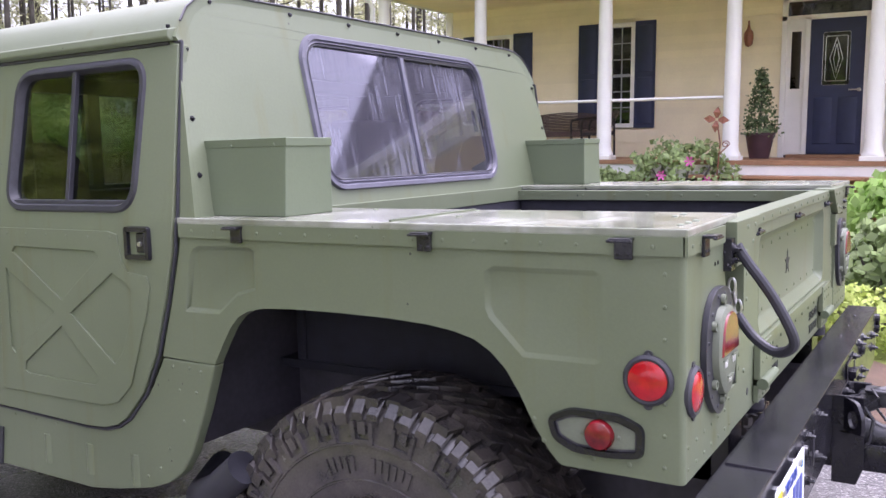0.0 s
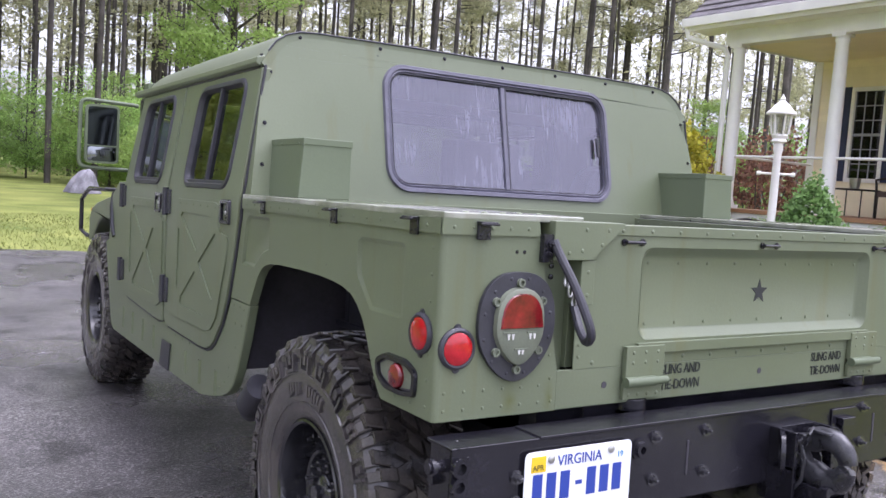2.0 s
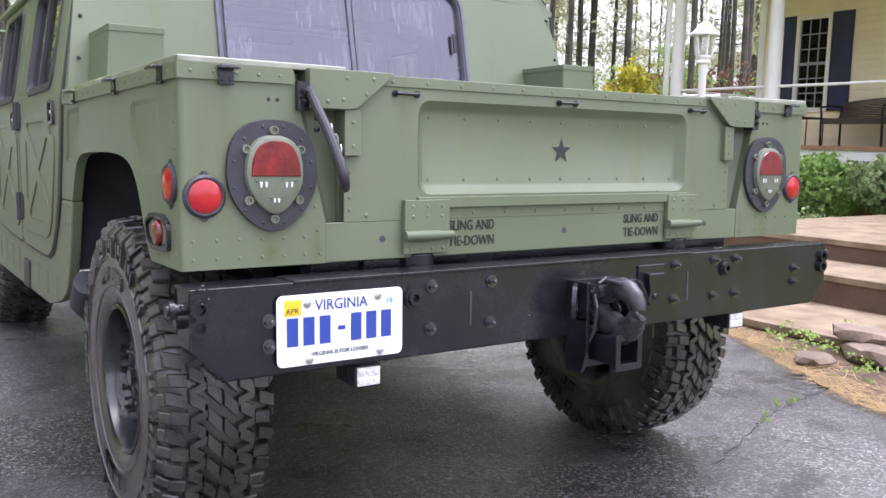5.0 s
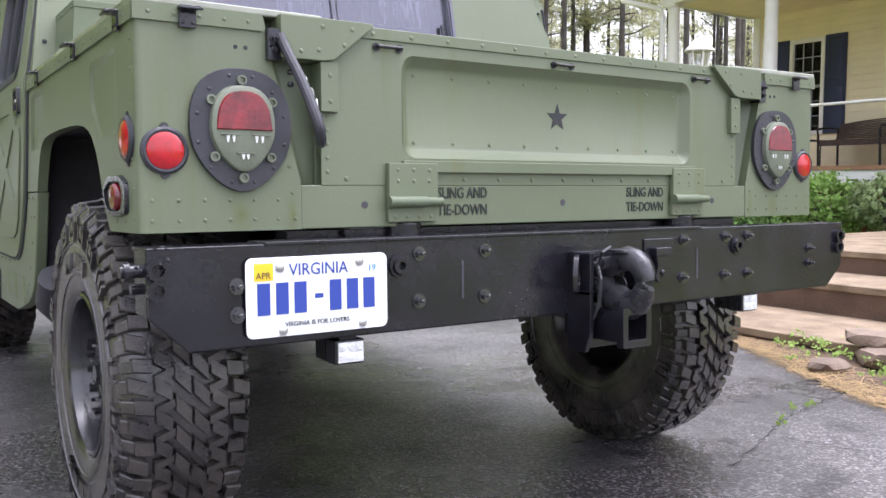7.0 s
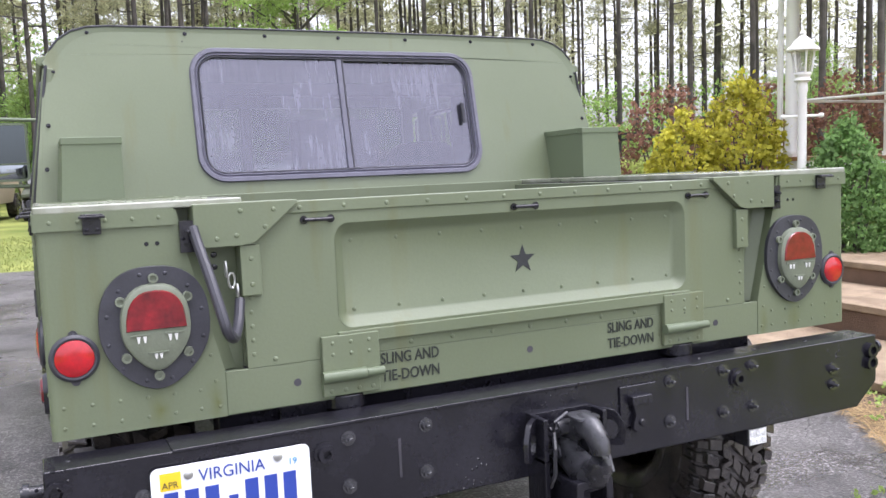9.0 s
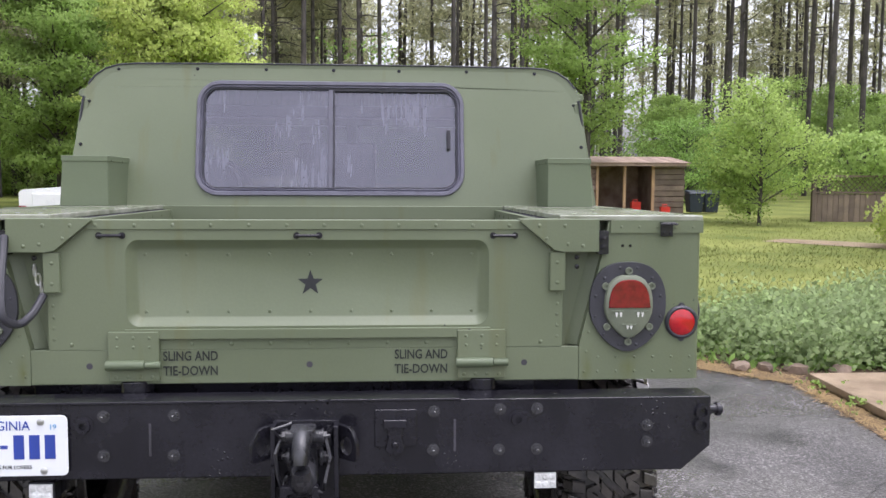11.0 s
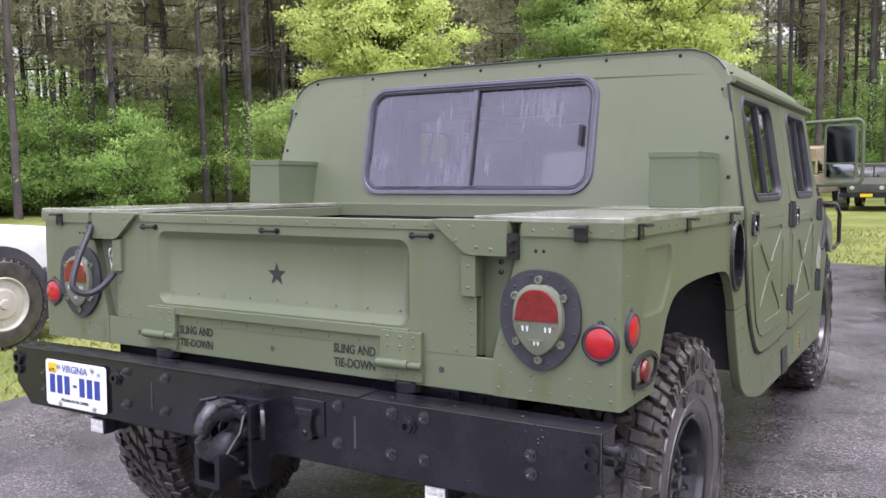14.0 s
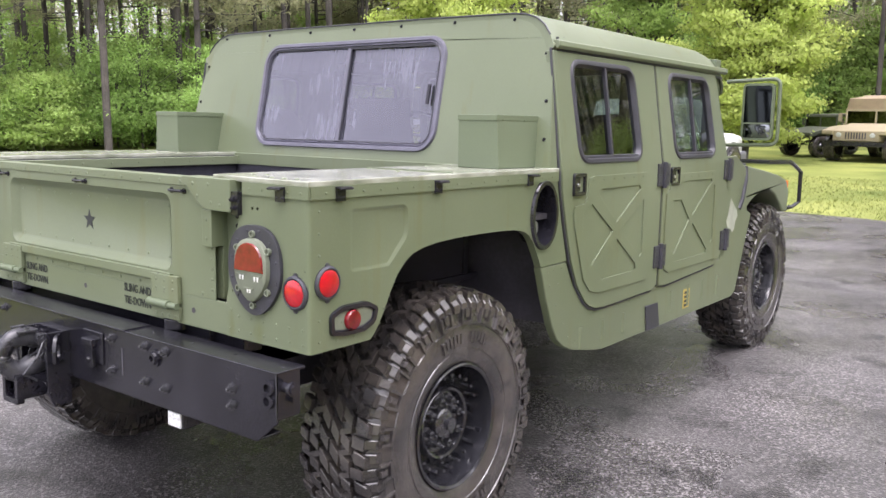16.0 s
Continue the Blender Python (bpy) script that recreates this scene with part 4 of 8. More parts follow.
# grab loops
for x in (-0.522, -0.004, 0.526):
    bm = bmesh.new()
    tube(bm, [(x - 0.030, -0.001, 1.2625), (x - 0.030, -0.012, 1.2625), (x + 0.030, -0.012, 1.2625), (x + 0.030, -0.001, 1.2625)], 0.0045, 8)
    for q in (-0.030, 0.030):
        lathe(bm, [(0.009, 0), (0.009, 0.004)], (x + q, -0.001, 1.2625), (0, -1, 0), 10, cap1=True)
    part("tailgate_loop", bm, M_BLACK, tailgate, "small black wire loop")
bm = bmesh.new()
star = [((0.036 if k % 2 == 0 else 0.0145) * math.cos(radians(90 + 36 * k)), 1.132 + (0.036 if k % 2 == 0 else 0.0145) * math.sin(radians(90 + 36 * k))) for k in range(10)]
prism(bm, star, 0.0225, 0.0236, "y")
part("star_mark", bm, M_STAR, tailgate, "black five-pointed star", smooth=0)

# lower rear sill with stencil
bm = bmesh.new()
box(bm, -0.738, 0.001, BOT, 0.738, 0.012, 0.956)
rsill = part("rear_sill", bm, M_PAINT, truck, "olive rear sill below the tailgate", 0.003)
bm = bmesh.new()
for x in (-0.585, -0.002, 0.585):
    lathe(bm, [(0.0085, -0.001), (0.0085, 0.0008)], (x, 0.001, 0.912), (0, -1, 0), 14, cap1=True)
part("drain_hole", bm, M_DARK, rsill)
for x in (-0.392, 0.228):
    for txt, z in (("SLING AND", 0.926), ("TIE-DOWN", 0.886)):
        letters("stencil", txt, 0.036, Matrix.Translation((x, -0.0008, z)) @ Euler((radians(90), 0, 0)).to_matrix().to_4x4(), M_STENCIL, rsill, "black stencilled words", sx=0.78 if txt == "SLING AND" else 0.80, bold=0.0005)

# bed: liner floor and inner walls
bm = bmesh.new()
box(bm, -0.70, 0.05, 0.86, 0.70, 1.30, 0.885)
part("bed_floor", bm, M_LINER, truck, "black textured bed liner", 0.004)
for s in (-1, 1):
    bm = bmesh.new()
    box(bm, s * 0.70, 0.05, 0.886, s * 0.665, 1.18, TOP + 0.001)
    part("bed_side_liner", bm, M_LINER, truck, "black textured bed liner", 0.004)
bm = bmesh.new()
box(bm, -0.70, 1.185, 0.886, 0.70, 1.215, 1.262)
part("bed_front_liner", bm, M_LINER, truck, "black textured bed liner", 0.004)
bm = bmesh.new()
for s in (-1, 1):
    box(bm, s * 0.700, 0.06, 1.262, s * 0.648, 1.29, TOP)
    for k in range(9):
        rivet(bm, (s * 0.648, 0.12 + k * 0.13, 1.282), (-s, 0, 0), 0.007)
box(bm, -0.70, 1.181, 1.262, 0.70, 1.215, 1.315)
part("bed_rail", bm, M_PAINT, truck, bevel=0.003)
# wheel wells
for s in (-1, 1):
    bm = bmesh.new()
    box(bm, s * 0.62, 0.07, 0.60, s * 0.60, 1.30, 1.13)
    box(bm, s * 0.62, 0.07, 1.13, s * (SIDE - 0.03), 1.30, 1.15)
    box(bm, s * 0.62, 1.28, 0.72, s * (SIDE - 0.036), 1.30, 1.15)
    box(bm, s * 0.80, 0.06, 0.865, s * (SIDE - 0.03), 0.08, 1.15)
    part("wheel_well", bm, M_DARK, truck, "black inner wheel well")

# hoses: black rubber loops at both tailgate corners
def hose(pts, r, label):
    bm = bmesh.new()
    P = [Vector(p) for p in pts]
    out = []
    for i in range(len(P) - 1):
        p0, p1, p2, p3 = P[max(i - 1, 0)], P[i], P[i + 1], P[min(i + 2, len(P) - 1)]
        for k in range(6):
            t = k / 6
            out.append(0.5 * ((2 * p1) + (p2 - p0) * t + (2 * p0 - 5 * p1 + 4 * p2 - p3) * t * t + (3 * p1 - p0 - 3 * p2 + p3) * t ** 3))
    out.append(P[-1])
    tube(bm, out, r, 10)
    return part("tailgate_chain_sleeve", bm, M_GASKET, truck, label)
sleeve = hose([(-0.787, -0.020, 1.262), (-0.783, -0.035, 1.235), (-0.770, -0.084, 1.162), (-0.757, -0.120, 1.088), (-0.748, -0.120, 1.056), (-0.730, -0.085, 1.040), (-0.712, -0.040, 1.062), (-0.698, -0.002, 1.105)], 0.0108, "sagging black rubber sleeve over the tailgate chain")
bm = bmesh.new()
for k in range(3):
    c = Vector((-0.702 - 0.010 * k, -0.004 + 0.004 * k, 1.122 + 0.024 * k))
    tube(bm, [c + Vector((0.007 * math.cos(a) if k % 2 else 0, 0 if k % 2 else 0.007 * math.cos(a), 0.016 * math.sin(a))) for a in [2 * math.pi * q / 10 for q in range(11)]], 0.0028, 6)
part("chain", bm, M_CHROME, sleeve, "bright chain links")

# ---- bumper, plate, hitch, wheels, nose ----
bm = bmesh.new()
BY = -0.112
shape = [(-1.095, 0.838), (1.072, 0.838), (1.072, 0.705), (0.995, 0.640), (-1.02, 0.640), (-1.095, 0.712)]
prism(bm, shape, BY, BY + 0.008, "y")
box(bm, -1.095, BY, 0.831, 1.072, -0.012, 0.839)
box(bm, -1.02, BY, 0.640, 0.995, -0.03, 0.647)
for s, x in ((-1, -1.095), (1, 1.072)):
    box(bm, x - s * 0.006, BY, 0.712, x, -0.03, 0.838)
bumper = part("bumper", bm, M_BLACK, truck, "black steel channel bumper, wet", 0.007)
bm = bmesh.new()
for x in (-0.40, 0.385):
    box(bm, x - 0.003, BY - 0.0015, 0.70, x + 0.003, BY + 0.001, 0.785)
part("bumper_seam", bm, M_DARK, bumper)
for x, z in ((0.504, 0.812), (0.602, 0.812), (0.502, 0.704), (0.602, 0.704), (0.33, 0.808), (0.328, 0.706), (-0.338, 0.806), (-0.340, 0.702), (-0.515, 0.806), (-0.517, 0.703),
             (0.898, 0.764), (0.898, 0.719), (-0.926, 0.76), (-0.926, 0.705), (-0.06, 0.70)):
    bm = bmesh.new()
    bolt(bm, (x, BY, z), (0, -1, 0), 0.0108, 0.013)
    part("bumper_bolt", bm, M_STUD, bumper, "wet black hex bolt")
bm = bmesh.new()
for x, z in ((-0.565, 0.782), (0.552, 0.785)):
    lathe(bm, [(0.026, 0), (0.026, 0.006), (0.020, 0.006), (0.018, 0.014), (0.009, 0.014), (0.009, 0.002)], (x, BY, z), (0, -1, 0), 20, cap1=True)
for x, z in ((1.048, 0.797), (1.046, 0.762), (-1.076, 0.798), (-1.077, 0.760)):
    lathe(bm, [(0.020, 0), (0.020, 0.012), (0.012, 0.012), (0.012, 0.002)], (x, BY, z), (0, -1, 0), 16, cap1=True)
for s, x in ((1, 1.066), (-1, -1.09)):
    tube(bm, [(x, -0.085, 0.797), (x + s * 0.045, -0.085, 0.797)], 0.013, 12)
    tube(bm, [(x, -0.060, 0.762), (x + s * 0.020, -0.060, 0.762)], 0.011, 12)
    tube(bm, [(x + s * 0.030, -0.085, 0.797), (x + s * 0.040, -0.085, 0.797)], 0.019, 12)
part("bumper_socket", bm, M_BLACK, bumper, "round sockets and side pins")
# top angle bar over the left half
bm = bmesh.new()
box(bm, -0.868, BY - 0.004, 0.836, 0.40, -0.02, 0.843)
for k in range(12):
    rivet(bm, (-1.05 + k * 0.19, -0.06, 0.839), (0, 0, 1), 0.008, 0.003)
part("bumper_cap_strip", bm, M_BLACK, bumper, bevel=0.002)
# mounts between body and bumper
bm = bmesh.new()
for x in (-0.47, 0.47):
    lathe(bm, [(0.045, 0.0), (0.045, 0.03)], (x, 0.030, 0.840), (0, 0, 1), 16, cap1=True)
box(bm, -0.62, 0.03, 0.70, -0.50, 0.6, 0.86)
box(bm, 0.50, 0.03, 0.70, 0.62, 0.6, 0.86)
box(bm, -0.75, 0.05, 0.80, 0.75, 0.12, 0.86)
part("body_mount", bm, M_BLACK, truck, "black rubber body mounts", 0.004)
for s in (-1, 1):
    bm = bmesh.new()
    box(bm, s * 0.46, 0.0, 0.62, s * 0.37, 4.3, 0.74)
    part("chassis_rail", bm, M_DARK, truck, "dark chassis rail", 0.01)
bm = bmesh.new()
box(bm, -0.60, 1.32, 0.60, 0.60, 3.3, 0.70)
part("underbody", bm, M_DARK, truck, "dark underbody", 0.02)
for y in (0.72, 4.36):
    bm = bmesh.new()
    tube(bm, [(-0.80, y, 0.48), (-0.25, y, 0.62), (0.25, y, 0.62), (0.80, y, 0.48)], 0.04, 12)
    lathe(bm, [(0.05, -0.14), (0.13, -0.05), (0.13, 0.05), (0.05, 0.14)], (0, y, 0.64), (0, 1, 0), 16, cap0=True, cap1=True)
    part("axle", bm, M_DARK, truck, "dark axle with differential")
bm = bmesh.new()
tube(bm, [(-0.86, 1.36, 0.60), (-1.00, 1.30, 0.575), (-1.04, 1.20, 0.62), (-1.045, 1.10, 0.70)], 0.045, 14)
part("exhaust_pipe", bm, M_GASKET, truck, "dark bent exhaust pipe ahead of the wheel")

# number plate: lettering of the state, bars for the number
bm = bmesh.new()
prism(bm, rrect(-0.913, 0.657, -0.602, 0.813, 0.014, 4), BY - 0.012, BY - 0.009, "y")
for x in (-0.845, -0.67):
    box(bm, x - 0.01, BY - 0.009, 0.67, x + 0.01, BY, 0.80)
plate = part("licence_plate", bm, M_PLATE, truck, "white number plate with blue marks", 0.001)
PM = Matrix.Translation((0, BY - 0.0128, 0)) @ Euler((radians(90), 0, 0)).to_matrix().to_4x4()
letters("plate_state", "VIRGINIA", 0.034, Matrix.Translation((-0.824, 0, 0.776)) @ PM, M_BLUE, plate, "blue state name", sx=0.92)
letters("plate_motto", "VIRGINIA IS FOR LOVERS", 0.0135, Matrix.Translation((-0.834, 0, 0.676)) @ PM, M_STAR, plate, sx=0.95)
letters("plate_year", "19", 0.019, Matrix.Translation((-0.648, 0, 0.777)) @ PM, material("plate_cyan", (0.05, 0.3, 0.6), 0.4), plate)
bm = bmesh.new()
box(bm, -0.896, BY - 0.0135, 0.768, -0.857, BY - 0.0118, 0.802)
stick = part("month_sticker", bm, M_YELLOW, plate, "yellow month sticker", smooth=0)
letters("sticker_word", "APR", 0.018, Matrix.Translation((-0.893, -0.0008, 0.772)) @ PM, M_STAR, stick, sx=0.95)
for k in range(7):
    bm = bmesh.new()
    if k == 3:
        box(bm, -0.890 + 0.0385 * k + 0.006, BY - 0.0132, 0.728, -0.890 + 0.0385 * k + 0.024, BY - 0.0118, 0.737)
    else:
        box(bm, -0.890 + 0.0385 * k, BY - 0.0132, 0.701, -0.890 + 0.0385 * k + 0.026, BY - 0.0118, 0.763)
    part("plate_bar", bm, M_BLUE, plate, "blue bar", smooth=0)
bm = bmesh.new()
for x, z in ((-0.843, 0.793), (-0.668, 0.797), (-0.838, 0.668), (-0.662, 0.670)):
    lathe(bm, [(0.009, 0), (0.009, 0.003), (0.006, 0.005)], (x, BY - 0.012, z), (0, -1, 0), 12, cap1=True)
part("plate_screw", bm, M_CHROME, plate, "bright plate screws")

# work lights under the bumper
for x, z in ((-0.680, 0.607), (0.628, 0.615)):
    bm = bmesh.new()
    box(bm, x - 0.034, BY + 0.010, z - 0.026, x + 0.034, BY + 0.060, z + 0.026)
    wl_ = part("work_light", bm, M_BLACK, truck, "small square LED work light", 0.004)
    for k in range(6):
        bm = bmesh.new()
        box(bm, x - 0.034, BY + 0.060 + k * 0.008, z - 0.022, x + 0.034, BY + 0.066 + k * 0.008, z + 0.022)
        part("cooling_fin", bm, M_BLACK, wl_)
    bm = bmesh.new()
    box(bm, x - 0.02, BY + 0.02, z + 0.02, x + 0.02, BY + 0.05, 0.645)
    part("bracket", bm, M_BLACK, wl_)
    bm = bmesh.new()
    box(bm, x - 0.029, BY + 0.006, z - 0.021, x + 0.029, BY + 0.011, z + 0.021)
    for i in range(3):
        for j in range(2):
            lathe(bm, [(0.009, 0), (0.006, 0.002)], (x - 0.019 + i * 0.019, BY + 0.006, z - 0.010 + j * 0.020), (0, -1, 0), 8, cap1=True)
    part("lens", bm, M_LED, wl_, "clear LED lens")

# pintle hook and receiver
bm = bmesh.new()
prism(bm, [(-0.085, 0.792), (0.085, 0.792), (0.085, 0.552), (-0.085, 0.552)], BY - 0.018, BY, "y")
for x in (-0.058, 0.058):
    for z in (0.765, 0.702):
        bolt(bm, (x, BY - 0.018, z), (0, -1, 0), 0.010, 0.013)
hitch = part("pintle_hook", bm, M_BLACK, truck, "heavy black pintle hook with latch", 0.003)
for s in (-1, 1):
    # an ear with a hole, folded back at a slant to the bumper
    bm = bmesh.new()
    o = rquad([(0.0, 0.700), (0.092, 0.700), (0.092, 0.750), (0.070, 0.785), (0.0, 0.791)], 0.012, 3)
    prism(bm, o, 0.0, 0.012, "y", [[(0.056 + 0.020 * math.cos(q * 0.524), 0.737 + 0.024 * math.sin(q * 0.524)) for q in range(12)]])
    for v in bm.verts:
        u, d = v.co.x, v.co.y
        v.co.x, v.co.y = s * (0.070 + 0.74 * u - 0.67 * d), BY - 0.014 - 0.67 * u - 0.74 * d
    part("shackle_ear", bm, M_BLACK, hitch, "slanted steel ear with a hole", 0.002)
    bm = bmesh.new()
    prism(bm, [(BY - 0.078, 0.700), (BY - 0.016, 0.700), (BY - 0.016, 0.552), (BY - 0.060, 0.552), (BY - 0.078, 0.60)], s * 0.073, s * 0.085, "x")
    box(bm, s * 0.073, BY - 0.078, 0.690, s * 0.085, BY - 0.016, 0.792)
    part("cheek", bm, M_BLACK, hitch, "welded side plate", 0.002)
c = Vector((0, BY - 0.118, 0.720))


def cast(pts, radii, wide):
    """A cast limb of oval section, narrower across than along."""
    bm = bmesh.new()
    tube(bm, pts, 0.03, 16, radii=radii)
    for v in bm.verts:
        v.co.x *= wide
    return bm


jaw = [c + Vector((0, 0.088, -0.004)), c + Vector((0, 0.070, -0.030))] + [c + Vector((0, 0.054 * math.cos(a), -0.054 * math.sin(a))) for a in [radians(q) for q in (50, 75, 100, 125, 150, 172)]]
part("hook_jaw", cast(jaw, [0.030, 0.034, 0.036, 0.037, 0.036, 0.033, 0.029, 0.024], 0.92), M_CAST, hitch, "worn cast hook jaw", smooth=60)
thumb = [c + Vector((0, 0.088, 0.030))] + [c + Vector((0, 0.056 * math.cos(a), 0.058 * math.sin(a))) for a in [radians(q) for q in (42, 65, 90, 115, 140, 160, 174)]]
part("hook_latch", cast(thumb, [0.022, 0.026, 0.029, 0.030, 0.030, 0.029, 0.027, 0.024], 0.78), M_CAST, hitch, "closed cast latch", smooth=60)
bm = bmesh.new()
prism(bm, rrect(-0.030, BY - 0.135, 0.030, BY - 0.070, 0.010, 3), 0.792, 0.799, "z")
part("latch_lever", bm, M_CAST, hitch, "flat locking lever", 0.002)
bm = bmesh.new()
lathe(bm, [(0.016, -0.048), (0.016, 0.048)], c + Vector((0, 0.052, 0.045)), (1, 0, 0), 14, cap0=True, cap1=True)
for q in (-1, 1):
    bolt(bm, c + Vector((q * 0.044, 0.052, 0.045)), (q, 0, 0), 0.013, 0.012)
    bolt(bm, c + Vector((q * 0.040, 0.068, -0.012)), (q, 0, 0), 0.015, 0.012)
part("pivot_bolt", bm, M_CAST, hitch, "pivot bolt")
bm = bmesh.new()
tube(bm, [c + Vector((-0.055, 0.05, 0.05)), c + Vector((-0.07, 0.02, 0.01)), c + Vector((-0.065, 0.03, -0.05)), c + Vector((-0.06, 0.06, -0.09)), c + Vector((-0.05, 0.09, -0.07))], 0.005, 6)
part("retaining_cable", bm, M_CAST, hitch, "thin cable loop")
bm = bmesh.new()
tube(bm, [c + Vector((-0.03, 0.03, 0.085)), c + Vector((-0.075, 0.01, 0.075)), c + Vector((-0.06, 0.04, 0.045))], 0.0035, 6)
part("retaining_pin", bm, M_CAST, hitch, "bent wire pin")
bm = bmesh.new()
tube(bm, [c + Vector((0.052, 0.05, 0.045)), c + Vector((0.066, 0.02, 0.0)), c + Vector((0.055, -0.02, -0.05)), c + Vector((0.050, 0.03, -0.085))], 0.004, 6)
part("retaining_cable", bm, M_CAST, hitch, "thin cable loop")
RZ = 0.617
i1 = rrect(-0.036, RZ - 0.030, 0.024, RZ + 0.030, 0.004, 2)
bm = bmesh.new()
prism(bm, rrect(-0.053, RZ - 0.048, 0.041, RZ + 0.048, 0.006, 2), BY - 0.155, BY - 0.132, "y", [i1])
prism(bm, rrect(-0.043, RZ - 0.038, 0.031, RZ + 0.038, 0.005, 2), BY - 0.136, BY + 0.06, "y", [i1])
bolt(bm, (0.031, BY - 0.06, RZ), (1, 0, 0), 0.008, 0.008)
part("receiver_tube", bm, M_BLACK, hitch, "square hitch receiver", 0.002)
# dark plug whose colour stands for the shade inside the tube
bm = bmesh.new()
box(bm, -0.037, BY - 0.09, RZ - 0.031, 0.025, BY - 0.08, RZ + 0.031)
part("receiver_shade", bm, M_DARK, hitch)
# latch box beside the hook
bm = bmesh.new()
box(bm, 0.175, BY - 0.006, 0.715, 0.285, BY, 0.815)
box(bm, 0.198, BY - 0.026, 0.770, 0.258, BY - 0.006, 0.792)
prism(bm, [(0.203, 0.775), (0.253, 0.775), (0.246, 0.745), (0.254, 0.712), (0.244, 0.700), (0.212, 0.700), (0.202, 0.712), (0.210, 0.745)], BY - 0.020, BY - 0.006, "y")
lathe(bm, [(0.010, 0), (0.008, 0.006)], (0.228, BY - 0.020, 0.725), (0, -1, 0), 10, cap1=True)
part("trailer_socket", bm, M_BLACK, bumper, "hinged black trailer socket cover", 0.003)


# ---- wheels ----
TR, TW = 0.464, 0.288


def build_wheel(s):
    wheel = new("wheel")
    wheel.parent = truck
    tagged(wheel, "mud-terrain tyre on a black steel wheel")
    rng = random.Random(8)
    bm = bmesh.new()
    h = TW / 2
    prof = [(0.196, -h + 0.045), (0.208, -h + 0.018), (0.222, -h + 0.004), (0.25, -h - 0.004), (0.30, -h - 0.009), (0.338, -h - 0.009), (0.344, -h - 0.008), (0.346, -h - 0.012), (0.350, -h - 0.012),
            (0.352, -h - 0.007), (0.405, -h + 0.002), (0.428, -h + 0.022), (0.440, -h + 0.05), (0.443, 0.0)]
    prof = prof + [(r, -a) for r, a in reversed(prof[:-1])]
    lathe(bm, prof, (0, 0, 0), (1, 0, 0), 80)
    part("tyre", bm, M_RUBBER, wheel, "black mud tyre, wet and muddy", smooth=30)
    bm = bmesh.new()
    # tread blocks: a block is a bar from x0 to x1, turned by skew, with softened top edges
    def block(a, x0, x1, w, skew, r0, r1, drop0=0.0, drop1=0.0, top=0.90):
        vs = []
        for r, k in ((r0, 1.04), (r1 - 0.004, 1.0), (r1, top)):
            for x, sk, dr in ((x0, -skew, drop0), (x1, skew, drop1)):
                for q in (-1, 1):
                    aa = a + sk + q * w / 2 * k
                    rr = r - dr
                    vs.append(bm.verts.new((x, rr * math.cos(aa), rr * math.sin(aa))))
        for o in (0, 4):
            for f in ((0, 4, 5, 1), (2, 3, 7, 6), (0, 2, 6, 4), (1, 5, 7, 3)):
                bm.faces.new([vs[o + i] for i in f])
        bm.faces.new([vs[i] for i in (8, 10, 11, 9)])
    n = 60
    for k in range(n):
        a = 2 * math.pi * k / n + rng.uniform(-0.006, 0.006)
        for q in (-1, 1):
            jag = 0.012 if k % 2 else 0.0
            b = a + 0.03 * q
            w = rng.uniform(0.074, 0.088)
            block(b, q * (0.086 + 0.012 * (k % 2)), q * (h - 0.018 + jag), w, (0.016 if k % 2 else 0.006) * q, 0.434, TR - rng.uniform(0.001, 0.006), 0.0, 0.007, 0.84)
            block(b + 0.002, q * (h - 0.022), q * (h + 0.003 + jag * 0.3), w * (0.95 if k % 2 else 0.82), 0.0, 0.414 + 0.008 * (k % 2), TR - 0.015, 0.0, 0.030, 0.80)
    n = 42
    for k in range(n):
        a = 2 * math.pi * k / n + rng.uniform(-0.008, 0.008)
        for q in (-1, 1):
            b = a + 0.04 * q
            # paired inner blocks, hooked round each other
            block(b + 0.050, q * 0.046, q * 0.082, 0.080, 0.026 * q, 0.434, TR, 0, 0)
            block(b - 0.016, q * 0.040, q * 0.083, 0.044, -0.018 * q, 0.434, TR - 0.001, 0, 0)
            block(b + 0.008, q * 0.004, q * 0.038, 0.090, 0.040 * q, 0.434, TR + 0.001, 0, 0)
    part("tread", bm, M_TREAD, wheel, "chunky worn tread blocks", smooth=30)
    bm = bmesh.new()
    # raised marks on the sidewalls
    for q in (-1, 1):
        for k in range(22):
            a = 2 * math.pi * k / 22
            block(a, q * (h - 0.004), q * (h + 0.0150), 0.150, 0, 0.352, 0.362)
            for d in (-0.064, 0.064):
                block(a + d, q * (h - 0.008), q * (h + 0.0140), 0.024, 0, 0.356, 0.402)
            block(a, q * (h - 0.008), q * (h + 0.0140), 0.050, 0, 0.374, 0.402)
        for k in range(13):
            a = 0.5 + 0.062 * k
            if k not in (5, 6):
                block(a, q * (h + 0.004), q * (h + 0.0145), 0.040, 0, 0.282 + 0.006 * (k % 3), 0.322)
            if k % 4 != 2:
                block(a + 3.3, q * (h + 0.004), q * (h + 0.0145), 0.045, 0, 0.284, 0.318)
        lathe(bm, [(0.262, q * (h + 0.0045)), (0.264, q * (h + 0.0085)), (0.267, q * (h + 0.0085)), (0.269, q * (h + 0.005))], (0, 0, 0), (1, 0, 0), 64)
    part("sidewall_mark", bm, M_RUBBER, wheel, "raised blocks and bars on the sidewall", smooth=30)
    bm = bmesh.new()
    o = s * 0.1215
